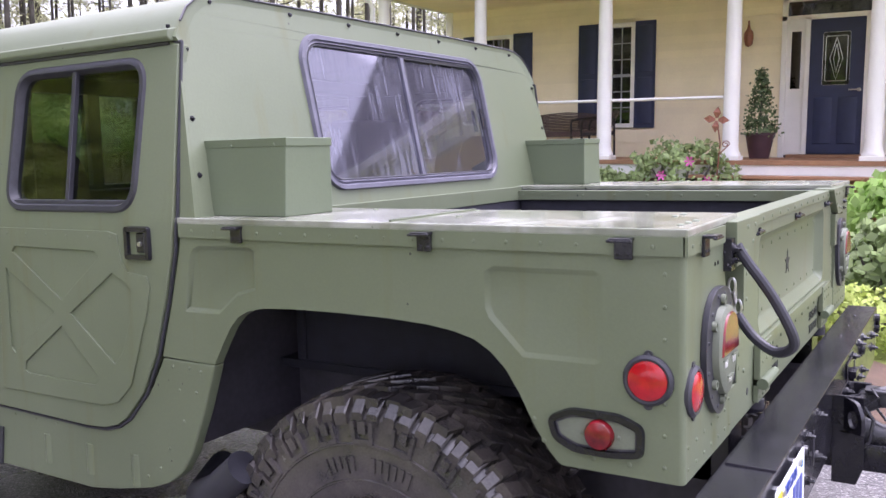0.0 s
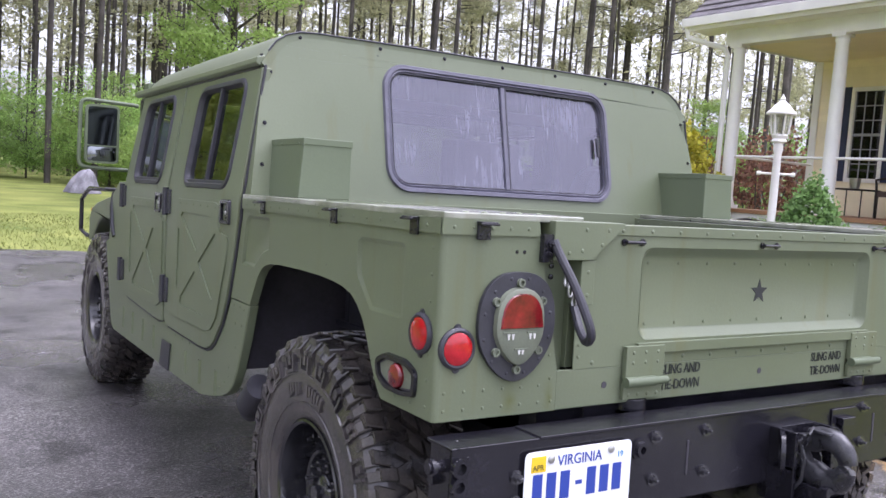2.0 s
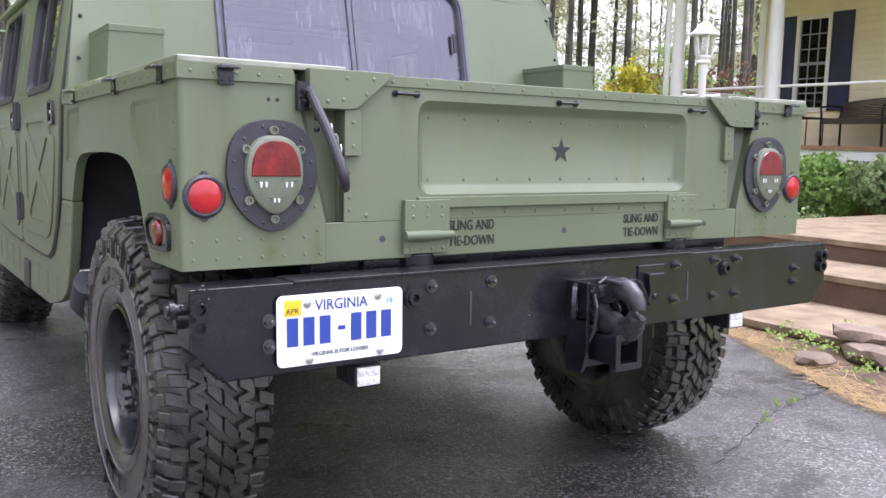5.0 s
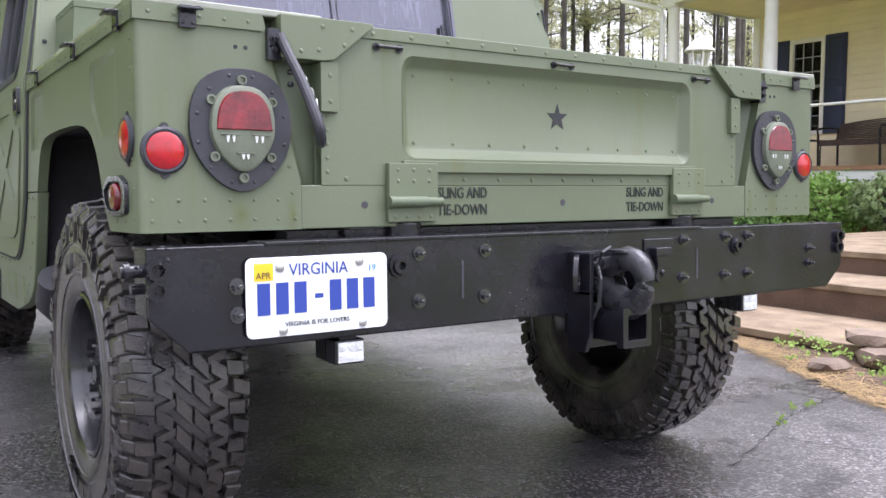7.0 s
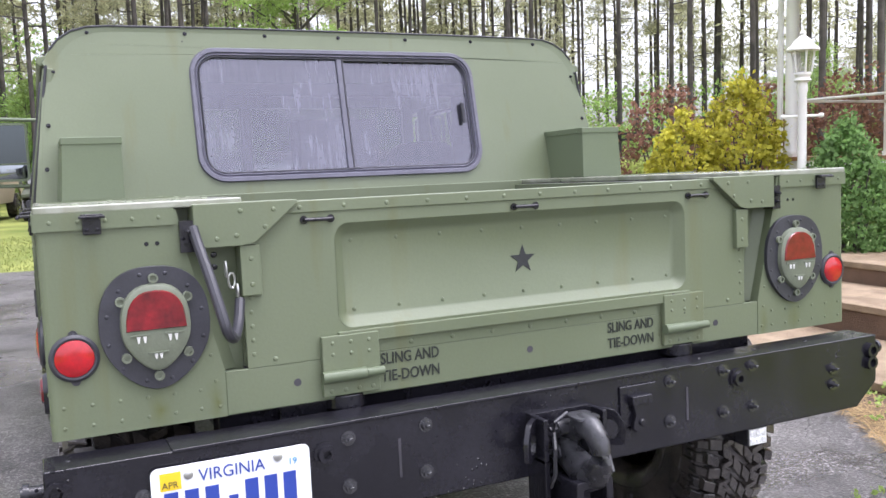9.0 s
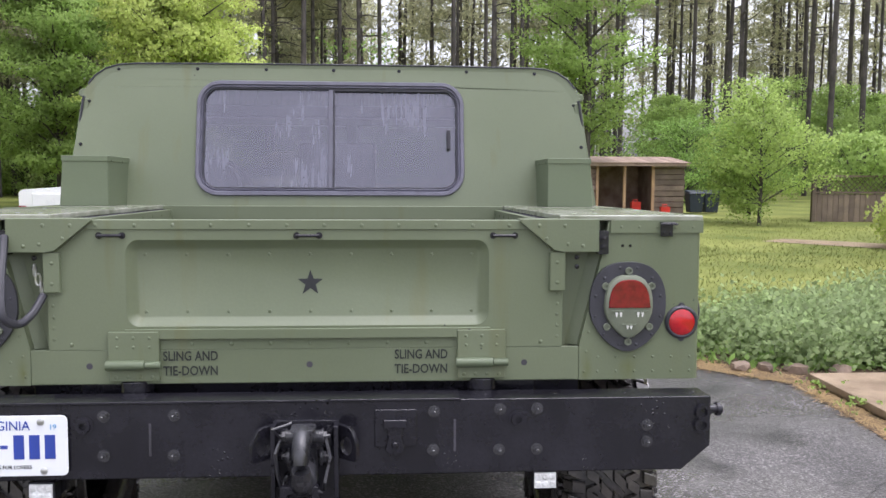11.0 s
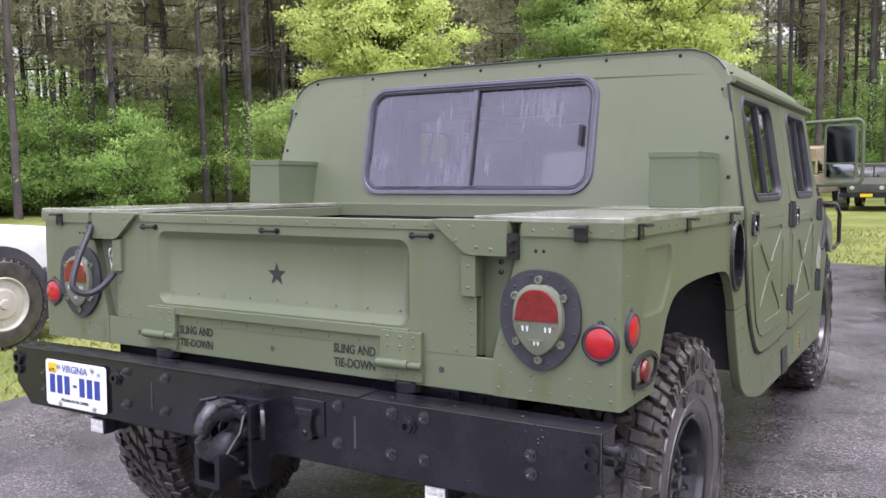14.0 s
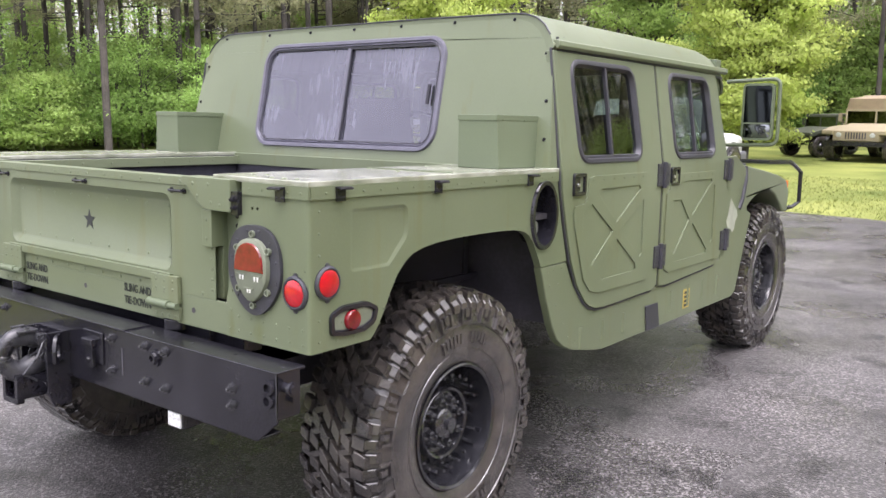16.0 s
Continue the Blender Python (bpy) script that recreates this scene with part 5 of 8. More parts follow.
    rim = [(0.212, o + s * 0.006), (0.214, o + s * 0.018), (0.208, o + s * 0.022), (0.200, o + s * 0.016), (0.194, o - s * 0.010), (0.190, o - s * 0.060), (0.182, o - s * 0.078), (0.150, o - s * 0.080),
           (0.132, o - s * 0.072), (0.126, o - s * 0.040), (0.120, o - s * 0.034), (0.112, o - s * 0.038), (0.104, o - s * 0.060), (0.0, o - s * 0.066)]
    lathe(bm, rim, (0, 0, 0), (1, 0, 0), 56)
    rimob = part("rim", bm, M_RIM, wheel, "black two-piece steel rim")
    bm = bmesh.new()
    for k in range(24):
        a = 2 * math.pi * k / 24
        d = Vector((0, math.cos(a), math.sin(a)))
        tube(bm, [d * 0.163 + Vector((o - s * 0.082, 0, 0)), d * 0.163 + Vector((o - s * 0.022, 0, 0))], 0.0065, 7)
        bolt(bm, d * 0.163 + Vector((o - s * 0.080, 0, 0)), (s, 0, 0), 0.012, 0.018)
    part("rim_stud", bm, M_STUD, rimob, "ring of long rim studs")
    bm = bmesh.new()
    for k in range(8):
        a = 2 * math.pi * (k + 0.5) / 8
        bolt(bm, (o - s * 0.062, 0.078 * math.cos(a), 0.078 * math.sin(a)), (s, 0, 0), 0.014, 0.030)
    lathe(bm, [(0.050, 0), (0.050, 0.026), (0.040, 0.036), (0.022, 0.040), (0.022, 0.058)], (o - s * 0.064, 0, 0), (s, 0, 0), 24, cap1=True)
    part("hub", bm, M_STUD, rimob, "hub with eight wheel nuts")
    return wheel


INV = RAKE.inverted()
for s in (-1, 1):
    w = build_wheel(s)
    for y, turn in ((0.685, 37), (4.05, 11)):
        m = INV @ pose((s * 0.906 if y < 1 else s * 0.848 - 0.012), y, TR - (0.008 if y < 1 else 0.018)) @ pose(0, 0, 0, turn)
        if y > 1:
            w = copy_thing(w, m)
        else:
            w.matrix_basis = m

# ---- nose: fenders, bonnet, windscreen, mirrors, brush guard ----
for s in (-1, 1):
    bm = bmesh.new()
    fl = [(3.07, 1.02), (3.46, 1.013), (3.60, 1.004), (3.72, 1.055), (3.85, 1.09), (4.03, 1.10), (4.16, 1.06), (4.25, 1.005), (4.33, 0.942), (4.43, 0.935), (4.44, 1.08), (4.37, 1.15), (4.22, 1.185), (3.92, 1.225), (3.60, 1.262), (3.40, 1.285), (3.25, 1.310), (3.07, 1.325)]
    prism(bm, fl, s * 0.60, s * 0.985, "x")
    fender = part("front_fender", bm, M_PAINT, truck, "rounded olive front fender", 0.014)
    bm = bmesh.new()
    box(bm, s * 0.62, 3.5, 0.60, s * 0.60, 4.6, 1.14)
    box(bm, s * 0.62, 3.42, 0.60, s * 0.98, 3.45, 1.05)
    part("front_wheel_well", bm, M_DARK, truck, "black front wheel well")
    bm = bmesh.new()
    box(bm, s * 0.90, 4.42, 1.07, s * 0.97, 4.47, 1.14)
    part("turn_lamp", bm, M_AMBER, fender, "amber turn lamp", 0.006)
    # hood prop strap
    bm = bmesh.new()
    tube(bm, [(s * 1.06, 3.33, 1.265), (s * 1.075, 3.30, 1.19), (s * 1.08, 3.25, 1.09), (s * 1.075, 3.22, 1.04)], 0.014, 8)
    part("bonnet_latch", bm, M_GASKET, truck, "dark bonnet strap")
    # mirror
    bm = bmesh.new()
    mx, my = s * 1.168, 3.15
    o = [(mx - 0.082, 1.415), (mx + 0.082, 1.415), (mx + 0.082, 1.712), (mx - 0.082, 1.712)]
    ring = rquad(o, 0.030, 4)
    tube(bm, [(u, my, v) for u, v in rquad([(s * 0.97, 1.722), (s * 1.272, 1.735), (s * 1.275, 1.395), (s * 0.97, 1.385)], 0.04, 4)[3:-3]], 0.010, 8)
    mirror = part("wing_mirror", bm, M_PAINT2, truck, "tall wing mirror in an olive tube frame")
    bm = bmesh.new()
    loft(bm, [[(u, my + 0.03, v) for u, v in inset(ring, 0.02)], [(u, my + 0.01, v) for u, v in ring], [(u, my - 0.015, v) for u, v in ring], [(u, my - 0.015, v) for u, v in inset(ring, 0.012)]], True, False)
    box(bm, mx - 0.08, my - 0.014, 1.500, mx + 0.08, my - 0.008, 1.508)
    part("mirror_frame", bm, M_PAINT2, mirror)
    bm = bmesh.new()
    loft(bm, [[(u, my - 0.012, v) for u, v in inset(ring, 0.011)]], False, True)
    part("mirror_glass", bm, M_MIRROR, mirror, "dark reflecting mirror glass")
    bm = bmesh.new()
    loft(bm, [[(u, my - 0.0125, v) for u, v in rrect(mx - 0.068, 1.428, mx + 0.068, 1.498, 0.016, 3)], [(u, my - 0.0165, v) for u, v in rrect(mx - 0.055, 1.440, mx + 0.055, 1.486, 0.014, 3)]])
    part("wide_angle_glass", bm, M_WIDEGLASS, mirror, "small bright wide-angle glass", smooth=60)
    # brush guard
    bm = bmesh.new()
    tube(bm, [(s * 0.60, 4.36, 1.262), (s * 0.97, 4.05, 1.272), (s * 1.00, 4.36, 1.268), (s * 1.00, 4.45, 1.25), (s * 1.00, 4.63, 1.19), (s * 1.00, 4.63, 0.99), (s * 0.98, 4.55, 0.96), (s * 0.93, 4.44, 0.945)], 0.014, 10)
    part("brush_guard", bm, M_BLACK, truck, "black tube brush guard")
bm = bmesh.new()
loft(bm, [[(-0.98, 3.06, 1.33), (0.98, 3.06, 1.33), (0.98, 3.06, 1.25), (-0.98, 3.06, 1.25)], [(-0.66, 3.6, 1.335), (0.66, 3.6, 1.335), (0.7, 3.6, 1.15), (-0.7, 3.6, 1.15)],
          [(-0.64, 4.40, 1.25), (0.64, 4.40, 1.25), (0.66, 4.45, 0.85), (-0.66, 4.45, 0.85)]], True, True)
part("bonnet", bm, M_PAINT, truck, "flat olive bonnet", 0.02)
bm = bmesh.new()
for s in (-1, 1):
    box(bm, s * 0.99, 2.97, 1.31, s * 0.93, 3.05, 1.80)
box(bm, -0.03, 2.97, 1.31, 0.03, 3.03, 1.82)
box(bm, -0.99, 2.97, 1.76, 0.99, 3.05, 1.83)
box(bm, -1.0, 2.97, 1.28, 1.0, 3.08, 1.36)
part("windscreen_frame", bm, M_PAINT2, truck, bevel=0.005)
bm = bmesh.new()
box(bm, -0.93, 3.0, 1.36, 0.93, 3.006, 1.77)
o = part("windscreen", bm, M_GLASS, truck, "flat windscreen glass")
o.visible_shadow = False
# cab inside: floor, tunnel, seats, dash, steering wheel
bm = bmesh.new()
box(bm, -1.03, 1.33, 0.76, 1.03, 3.05, 0.80)
box(bm, -0.45, 1.33, 0.80, 0.45, 3.05, 1.18)
box(bm, -1.0, 2.80, 1.05, 1.0, 3.05, 1.34)
part("cab_floor", bm, M_SEAT, truck, "dark cab floor, tunnel and dash", 0.02)
for s in (-1, 1):
    for y in (1.42, 2.28):
        bm = bmesh.new()
        box(bm, s * 0.52, y + 0.06, 0.95, s * 0.98, y + 0.52, 1.08)
        part("cab_seat", bm, M_SEAT, truck, "dark cab seat cushion", 0.04)
        bm = bmesh.new()
        prism(bm, mirrored(rquad([(0.54, 1.06), (0.97, 1.06), (0.95, 1.53), (0.57, 1.53)], 0.16, 6), s), y, y + 0.11, "y")
        part("seat_back", bm, M_SEAT, truck, "rounded dark seat back", 0.03)
# pillars and overhead bar inside the cab
bm = bmesh.new()
for s in (-1, 1):
    box(bm, s * 0.93, 2.10, 0.8, s * 0.88, 2.22, 1.76)
    box(bm, s * 0.93, 1.36, 0.8, s * 0.88, 1.42, 1.72)
box(bm, -0.90, 2.10, 1.74, 0.90, 2.20, 1.80)
box(bm, -0.16, 1.38, 1.18, 0.16, 1.50, 1.58)
part("cab_frame", bm, M_SEAT, truck, "dark cab pillars and radio rack", 0.01)
bm = bmesh.new()
tube(bm, [(-0.75 + 0.19 * math.cos(2 * math.pi * k / 24), 2.72 - 0.05 * math.sin(2 * math.pi * k / 24), 1.36 + 0.18 * math.sin(2 * math.pi * k / 24)) for k in range(25)], 0.014, 8)
tube(bm, [(-0.75, 2.72, 1.36), (-0.75, 2.85, 1.25)], 0.02, 8)
part("steering_wheel", bm, M_BLACK, truck, "black steering wheel")

# ---- ground ----
def grass_material():
    mt = material("lawn", (0.15, 0.195, 0.042), 0.9, 0, 0.32, 0.55, 22, 0.8, 0.05, 0.2, tint=(0.25, 0.27, 0.075))
    return mt


def asphalt_material():
    """Damp asphalt: pale and dark chips, wet and dry patches, oily stains."""
    mt = material("wet_asphalt", (0.106, 0.100, 0.100), 0.42, 0, 0.30, 1.1, 150, 0.0, 0.22, 0.5, tint=(0.152, 0.143, 0.141))
    n, l = mt.node_tree.nodes, mt.node_tree.links
    p = n["Principled BSDF"]
    tc = n.new("ShaderNodeTexCoord")
    chip, patch, stain = n.new("ShaderNodeTexVoronoi"), n.new("ShaderNodeTexNoise"), n.new("ShaderNodeTexNoise")
    chip.inputs["Scale"].default_value = 115
    patch.inputs["Scale"].default_value, patch.inputs["Detail"].default_value = 0.9, 7
    stain.inputs["Scale"].default_value, stain.inputs["Detail"].default_value = 3.1, 7
    for q in (chip, patch, stain):
        l.new(tc.outputs["Object"], q.inputs["Vector"])
    sep = n.new("ShaderNodeSeparateColor")
    l.new(chip.outputs["Color"], sep.inputs["Color"])
    few = n.new("ShaderNodeMath")
    few.operation = 'POWER'
    few.inputs[1].default_value = 4.0
    l.new(sep.outputs[0], few.inputs[0])
    chips = n.new("ShaderNodeMapRange")
    chips.inputs["To Min"].default_value, chips.inputs["To Max"].default_value = 0.56, 2.4
    l.new(few.outputs[0], chips.inputs["Value"])
    hv = n.new("ShaderNodeHueSaturation")
    l.new(p.inputs["Base Color"].links[0].from_socket, hv.inputs["Color"])
    l.new(chips.outputs["Result"], hv.inputs["Value"])
    dark = n.new("ShaderNodeMapRange")
    dark.inputs["From Min"].default_value, dark.inputs["From Max"].default_value = 0.55, 0.66
    dark.inputs["To Min"].default_value, dark.inputs["To Max"].default_value = 1.0, 0.45
    l.new(stain.outputs["Fac"], dark.inputs["Value"])
    hs = n.new("ShaderNodeHueSaturation")
    l.new(hv.outputs["Color"], hs.inputs["Color"])
    l.new(dark.outputs["Result"], hs.inputs["Value"])
    l.new(hs.outputs["Color"], p.inputs["Base Color"])
    mr = n.new("ShaderNodeMapRange")
    mr.inputs["From Min"].default_value, mr.inputs["From Max"].default_value = 0.40, 0.64
    mr.inputs["To Min"].default_value, mr.inputs["To Max"].default_value = 0.20, 0.55
    l.new(patch.outputs["Fac"], mr.inputs["Value"])
    for k in list(p.inputs["Roughness"].links):
        l.remove(k)
    l.new(mr.outputs["Result"], p.inputs["Roughness"])
    b = n.new("ShaderNodeBump")
    b.inputs["Strength"].default_value, b.inputs["Distance"].default_value = 0.8, 0.005
    l.new(sep.outputs[1], b.inputs["Height"])
    pebble = n.new("ShaderNodeTexVoronoi")
    pebble.inputs["Scale"].default_value = 105
    l.new(tc.outputs["Object"], pebble.inputs["Vector"])
    dome = n.new("ShaderNodeBump")
    dome.invert = True
    dome.inputs["Strength"].default_value, dome.inputs["Distance"].default_value = 0.7, 0.004
    l.new(pebble.outputs["Distance"], dome.inputs["Height"])
    l.new(dome.outputs["Normal"], b.inputs["Normal"])
    l.new(b.outputs["Normal"], p.inputs["Normal"])
    return mt


M_GRASS, M_ASPHALT = grass_material(), asphalt_material()
M_AGG = material("exposed_aggregate", (0.25, 0.175, 0.105), 0.75, 0, 0.3, 5, 160, 0.7, tint=(0.35, 0.265, 0.175))
M_EARTH = material("damp_earth", (0.10, 0.062, 0.04), 0.9, 0, 0.3, 4, 60, 0.7)
M_RISER = material("brown_step_face", (0.12, 0.075, 0.05), 0.8, 0, 0.25, 4, 90, 0.6)
M_STONE = material("field_stone", (0.21, 0.155, 0.115), 0.8, 0, 0.25, 6, 60, 0.5, per_object=0.25)
M_STRAW = material("pine_straw", (0.36, 0.25, 0.12), 0.9, 0, 0.2, 6, 60, 0.2, island=0.35)
M_ROAD = material("gravel_road", (0.26, 0.22, 0.20), 0.85, 0, 0.15, 1, 60, 0.4)
M_BARK = material("pine_bark", (0.064, 0.057, 0.053), 0.9, 0, 0.35, 1.5, 14, 0.8, tint=(0.112, 0.098, 0.090))
M_NEEDLE = material("pine_needles", (0.41, 0.41, 0.25), 0.8, 0, 0.2, 0.4, 4, 0.0, island=0.25, per_object=0)
M_LEAF = material("spring_leaves", (0.33, 0.46, 0.13), 0.6, 0, 0.15, 0.5, 5, 0.0, island=0.12)
M_LEAF_Y = material("yellow_green_leaves", (0.53, 0.62, 0.18), 0.6, 0, 0.15, 0.5, 5, 0.0, island=0.15)
M_LEAF_S = material("sapling_leaves", (0.40, 0.53, 0.15), 0.6, 0, 0.15, 0.5, 5, 0.0, island=0.2)
M_LEAF_D = material("undergrowth_leaves", (0.27, 0.42, 0.11), 0.6, 0, 0.25, 0.6, 5, 0.0, island=0.25)
M_LEAF_B = material("perennial_leaves", (0.31, 0.40, 0.18), 0.55, 0, 0.2, 2, 12, 0.0, island=0.28)
M_LEAF_G = material("gold_conifer", (0.46, 0.43, 0.05), 0.7, 0, 0.2, 4, 20, 0.0, island=0.35)
M_LEAF_C = material("dense_conifer", (0.15, 0.26, 0.08), 0.7, 0, 0.2, 4, 20, 0.0, island=0.4)
M_LEAF_R = material("red_barberry", (0.22, 0.115, 0.08), 0.7, 0, 0.25, 4, 20, 0.0, island=0.4)
for mt in (M_NEEDLE, M_LEAF, M_LEAF_Y, M_LEAF_S, M_LEAF_D, M_LEAF_B, M_LEAF_G, M_LEAF_C, M_LEAF_R):
    p = mt.node_tree.nodes["Principled BSDF"]
    p.inputs["Specular IOR Level"].default_value = 0.25
    tl, ad = mt.node_tree.nodes.new("ShaderNodeBsdfTranslucent"), mt.node_tree.nodes.new("ShaderNodeMixShader")
    ad.inputs["Fac"].default_value = 0.5
    lk = mt.node_tree.links
    lk.new(p.inputs["Base Color"].links[0].from_socket, tl.inputs["Color"])
    lk.new(p.outputs[0], ad.inputs[1])
    lk.new(tl.outputs[0], ad.inputs[2])
    lk.new(ad.outputs[0], mt.node_tree.nodes["Material Output"].inputs["Surface"])

DRIVE = [(-3.5, -30), (-3.45, 2.0), (-3.5, 5), (-4.0, 9.0), (-5.5, 11.4), (-2.0, 11.75), (0.0, 11.5), (1.5, 10.9), (2.7, 10.55), (2.95, 9.6), (2.85, 7.8), (2.4, 6.2), (2.25, 4.6), (2.5, 3.65), (2.95, 3.25), (2.95, 2.1), (2.85, 1.6), (2.38, 0.8), (2.1, 0.2), (2.2, -0.6), (2.6, -2), (3.0, -5), (3.2, -30)]


def flat(name, pts, z, mt, label, category, kind="structure", thick=0.0):
    bm = bmesh.new()
    if thick:
        prism(bm, pts, z - thick, z, "z")
    else:
        loft(bm, [[(x, y, z) for x, y in pts]], False, True)
        bmesh.ops.triangulate(bm, faces=bm.faces)
    return tagged(part(name, bm, mt, smooth=0), label, category, kind=kind)


flat("ground", [(-300, -300), (300, -300), (300, 300), (-300, 300)], -0.012, M_GRASS, "wide lawn of patchy yellow-green spring grass", "lawn")
flat("road", DRIVE, 0.0, M_ASPHALT, "damp grey asphalt driveway with wet patches", "driveway")
flat("gravel_road", [(-5.0, 11.2), (-8, 9.6), (-10.1, 7.7), (-30, 2), (-30, 6.5), (-13, 12.2), (-9, 13.0), (-5.4, 11.6)], -0.006, M_ROAD, "pale gravel lane across the lawn", "lane")

# ---- steps and walk to the porch ----
def slab(name, x0, y0, x1, y1, z0, z1):
    st = thing(name, "wide exposed-aggregate step with a brown face", "step", "landing steps")
    bm = bmesh.new()
    box(bm, x0, y0, z1 - 0.05, x1, y1, z1)
    part("tread", bm, M_AGG, st, bevel=0.008)
    bm = bmesh.new()
    box(bm, x0 + 0.015, y0 + 0.015, z0 - 0.02, x1 - 0.015, y1 - 0.015, z1 - 0.05)
    part("riser", bm, M_RISER, st, "damp brown step face")
slab("landing_step", 3.05, 0.95, 4.10, 3.25, 0, 0.07)
slab("landing_step", 3.98, 0.62, 4.85, 3.4, 0, 0.285)
slab("landing_step", 4.75, 0.72, 8.4, 3.5, 0, 0.455)
flat("earth_border", [(2.2, -0.6), (2.1, 0.2), (2.38, 0.8), (2.85, 1.6), (2.95, 3.25), (2.5, 3.65), (2.25, 4.5), (2.75, 4.75), (3.2, 4.6), (3.4, 4.0), (5.2, 3.4), (4.5, 0.8), (3.1, -0.6)], 0.004, M_EARTH, "bare damp soil strip beside the asphalt", "soil")

# ---- foliage helpers ----
def raw(name, verts, faces, mt, parent, label=""):
    me = bpy.data.meshes.new(name)
    me.from_pydata(verts, [], faces)
    me.materials.append(mt)
    ob = new(name, me)
    ob.parent = parent
    if label:
        ob["label"] = label
    return ob


def leaves(name, spots, size, rng, mt, parent, per=10, spread=0.4, flatten=0.7, label="", slim=(0.3, 0.5)):
    """Many small leaves gathered in clumps at spots."""
    n = len(spots) * per
    g = np.random.default_rng(rng.randrange(1 << 30))
    c = np.repeat(np.array(spots, float), per, 0) + g.normal(0, 1, (n, 3)) * np.array([spread, spread, spread * flatten])
    a = g.normal(0, 1, (n, 3))
    a /= np.linalg.norm(a, axis=1, keepdims=True)
    # leaf faces turn outwards, and shade softly with their clump
    o = (c - np.repeat(np.array(spots, float), per, 0)) / spread * 0.5 + (c - c.mean(0)) / (c.std(0) + 0.01) * 0.5 + np.array([0, 0, 0.9])
    a *= -np.sign((a * o).sum(1, keepdims=True) + 1e-9)
    soft = o / np.linalg.norm(o, axis=1, keepdims=True) - 0.75 * a
    soft /= np.linalg.norm(soft, axis=1, keepdims=True)
    t = g.normal(0, 1, (n, 3))
    b = np.cross(a, t)
    b /= np.linalg.norm(b, axis=1, keepdims=True)
    d = np.cross(a, b)
    L = size * g.uniform(0.7, 1.3, (n, 1))
    W = L * g.uniform(slim[0], slim[1], (n, 1))
    v = np.stack([c - b * L * 0.5, c + d * W, c + b * L * 0.5, c - d * W], 1).reshape(-1, 3)
    f = np.arange(n * 4).reshape(-1, 4)
    ob = raw(name, v.tolist(), f.tolist(), mt, parent, label)
    ob.data.shade_smooth()
    ob.data.normals_split_custom_set_from_vertices(np.repeat(soft, 4, 0).tolist())
    return ob


def pine(seed, h=24.0, crown=0.45, label="tall straight loblolly pine with a bare trunk", thick=0.115):
    rng = random.Random(seed)
    tree = thing("pine_tree", label, "tree", "pines")
    bm = bmesh.new()
    pts, radii = [], []
    dx, dy = rng.uniform(-0.5, 0.5), rng.uniform(-0.5, 0.5)
    for k in range(9):
        t = k / 8
        pts.append((dx * t * t + 0.06 * math.sin(5 * t + seed), dy * t * t + 0.06 * math.cos(4 * t + seed), h * t - 0.1))
        radii.append(thick * (1 - t) ** 0.75 + 0.02)
    tube(bm, pts, 0.2, 9, radii=radii)
    spots = []
    nb = 34
    for k in range(nb):
        t = 1 - crown * ((k + rng.random()) / nb) ** 0.8
        if k > nb - 7:
            t = rng.uniform(0.30, 1 - crown)
        z = h * t
        a = rng.uniform(0, 6.28)
        L = (0.6 + 3.0 * (1 - t) / crown) * rng.uniform(0.6, 1.1) if k <= nb - 7 else rng.uniform(0.6, 1.6)
        L = min(L, 3.4)
        bx, by = dx * t * t, dy * t * t
        e = Vector((bx + L * math.cos(a), by + L * math.sin(a), z + L * rng.uniform(-0.15, 0.35)))
        tube(bm, [(bx, by, z), (bx + 0.5 * L * math.cos(a), by + 0.5 * L * math.sin(a), z + 0.02 * L), e], 0.03, 4, radii=[0.045, 0.028, 0.012])
        if k <= nb - 7:
            for q in range(5):
                u = rng.uniform(0.45, 1.05)
                spots.append((bx + (e.x - bx) * u + rng.gauss(0, 0.25), by + (e.y - by) * u + rng.gauss(0, 0.25), z + (e.z - z) * u + rng.gauss(0, 0.2)))
    part("trunk", bm, M_BARK, tree, "dark furrowed trunk with thin limbs")
    leaves("crown", spots, 0.34, rng, M_NEEDLE, tree, 42, 0.36, 0.42, "open needle crown", (0.06, 0.11))
    return tree


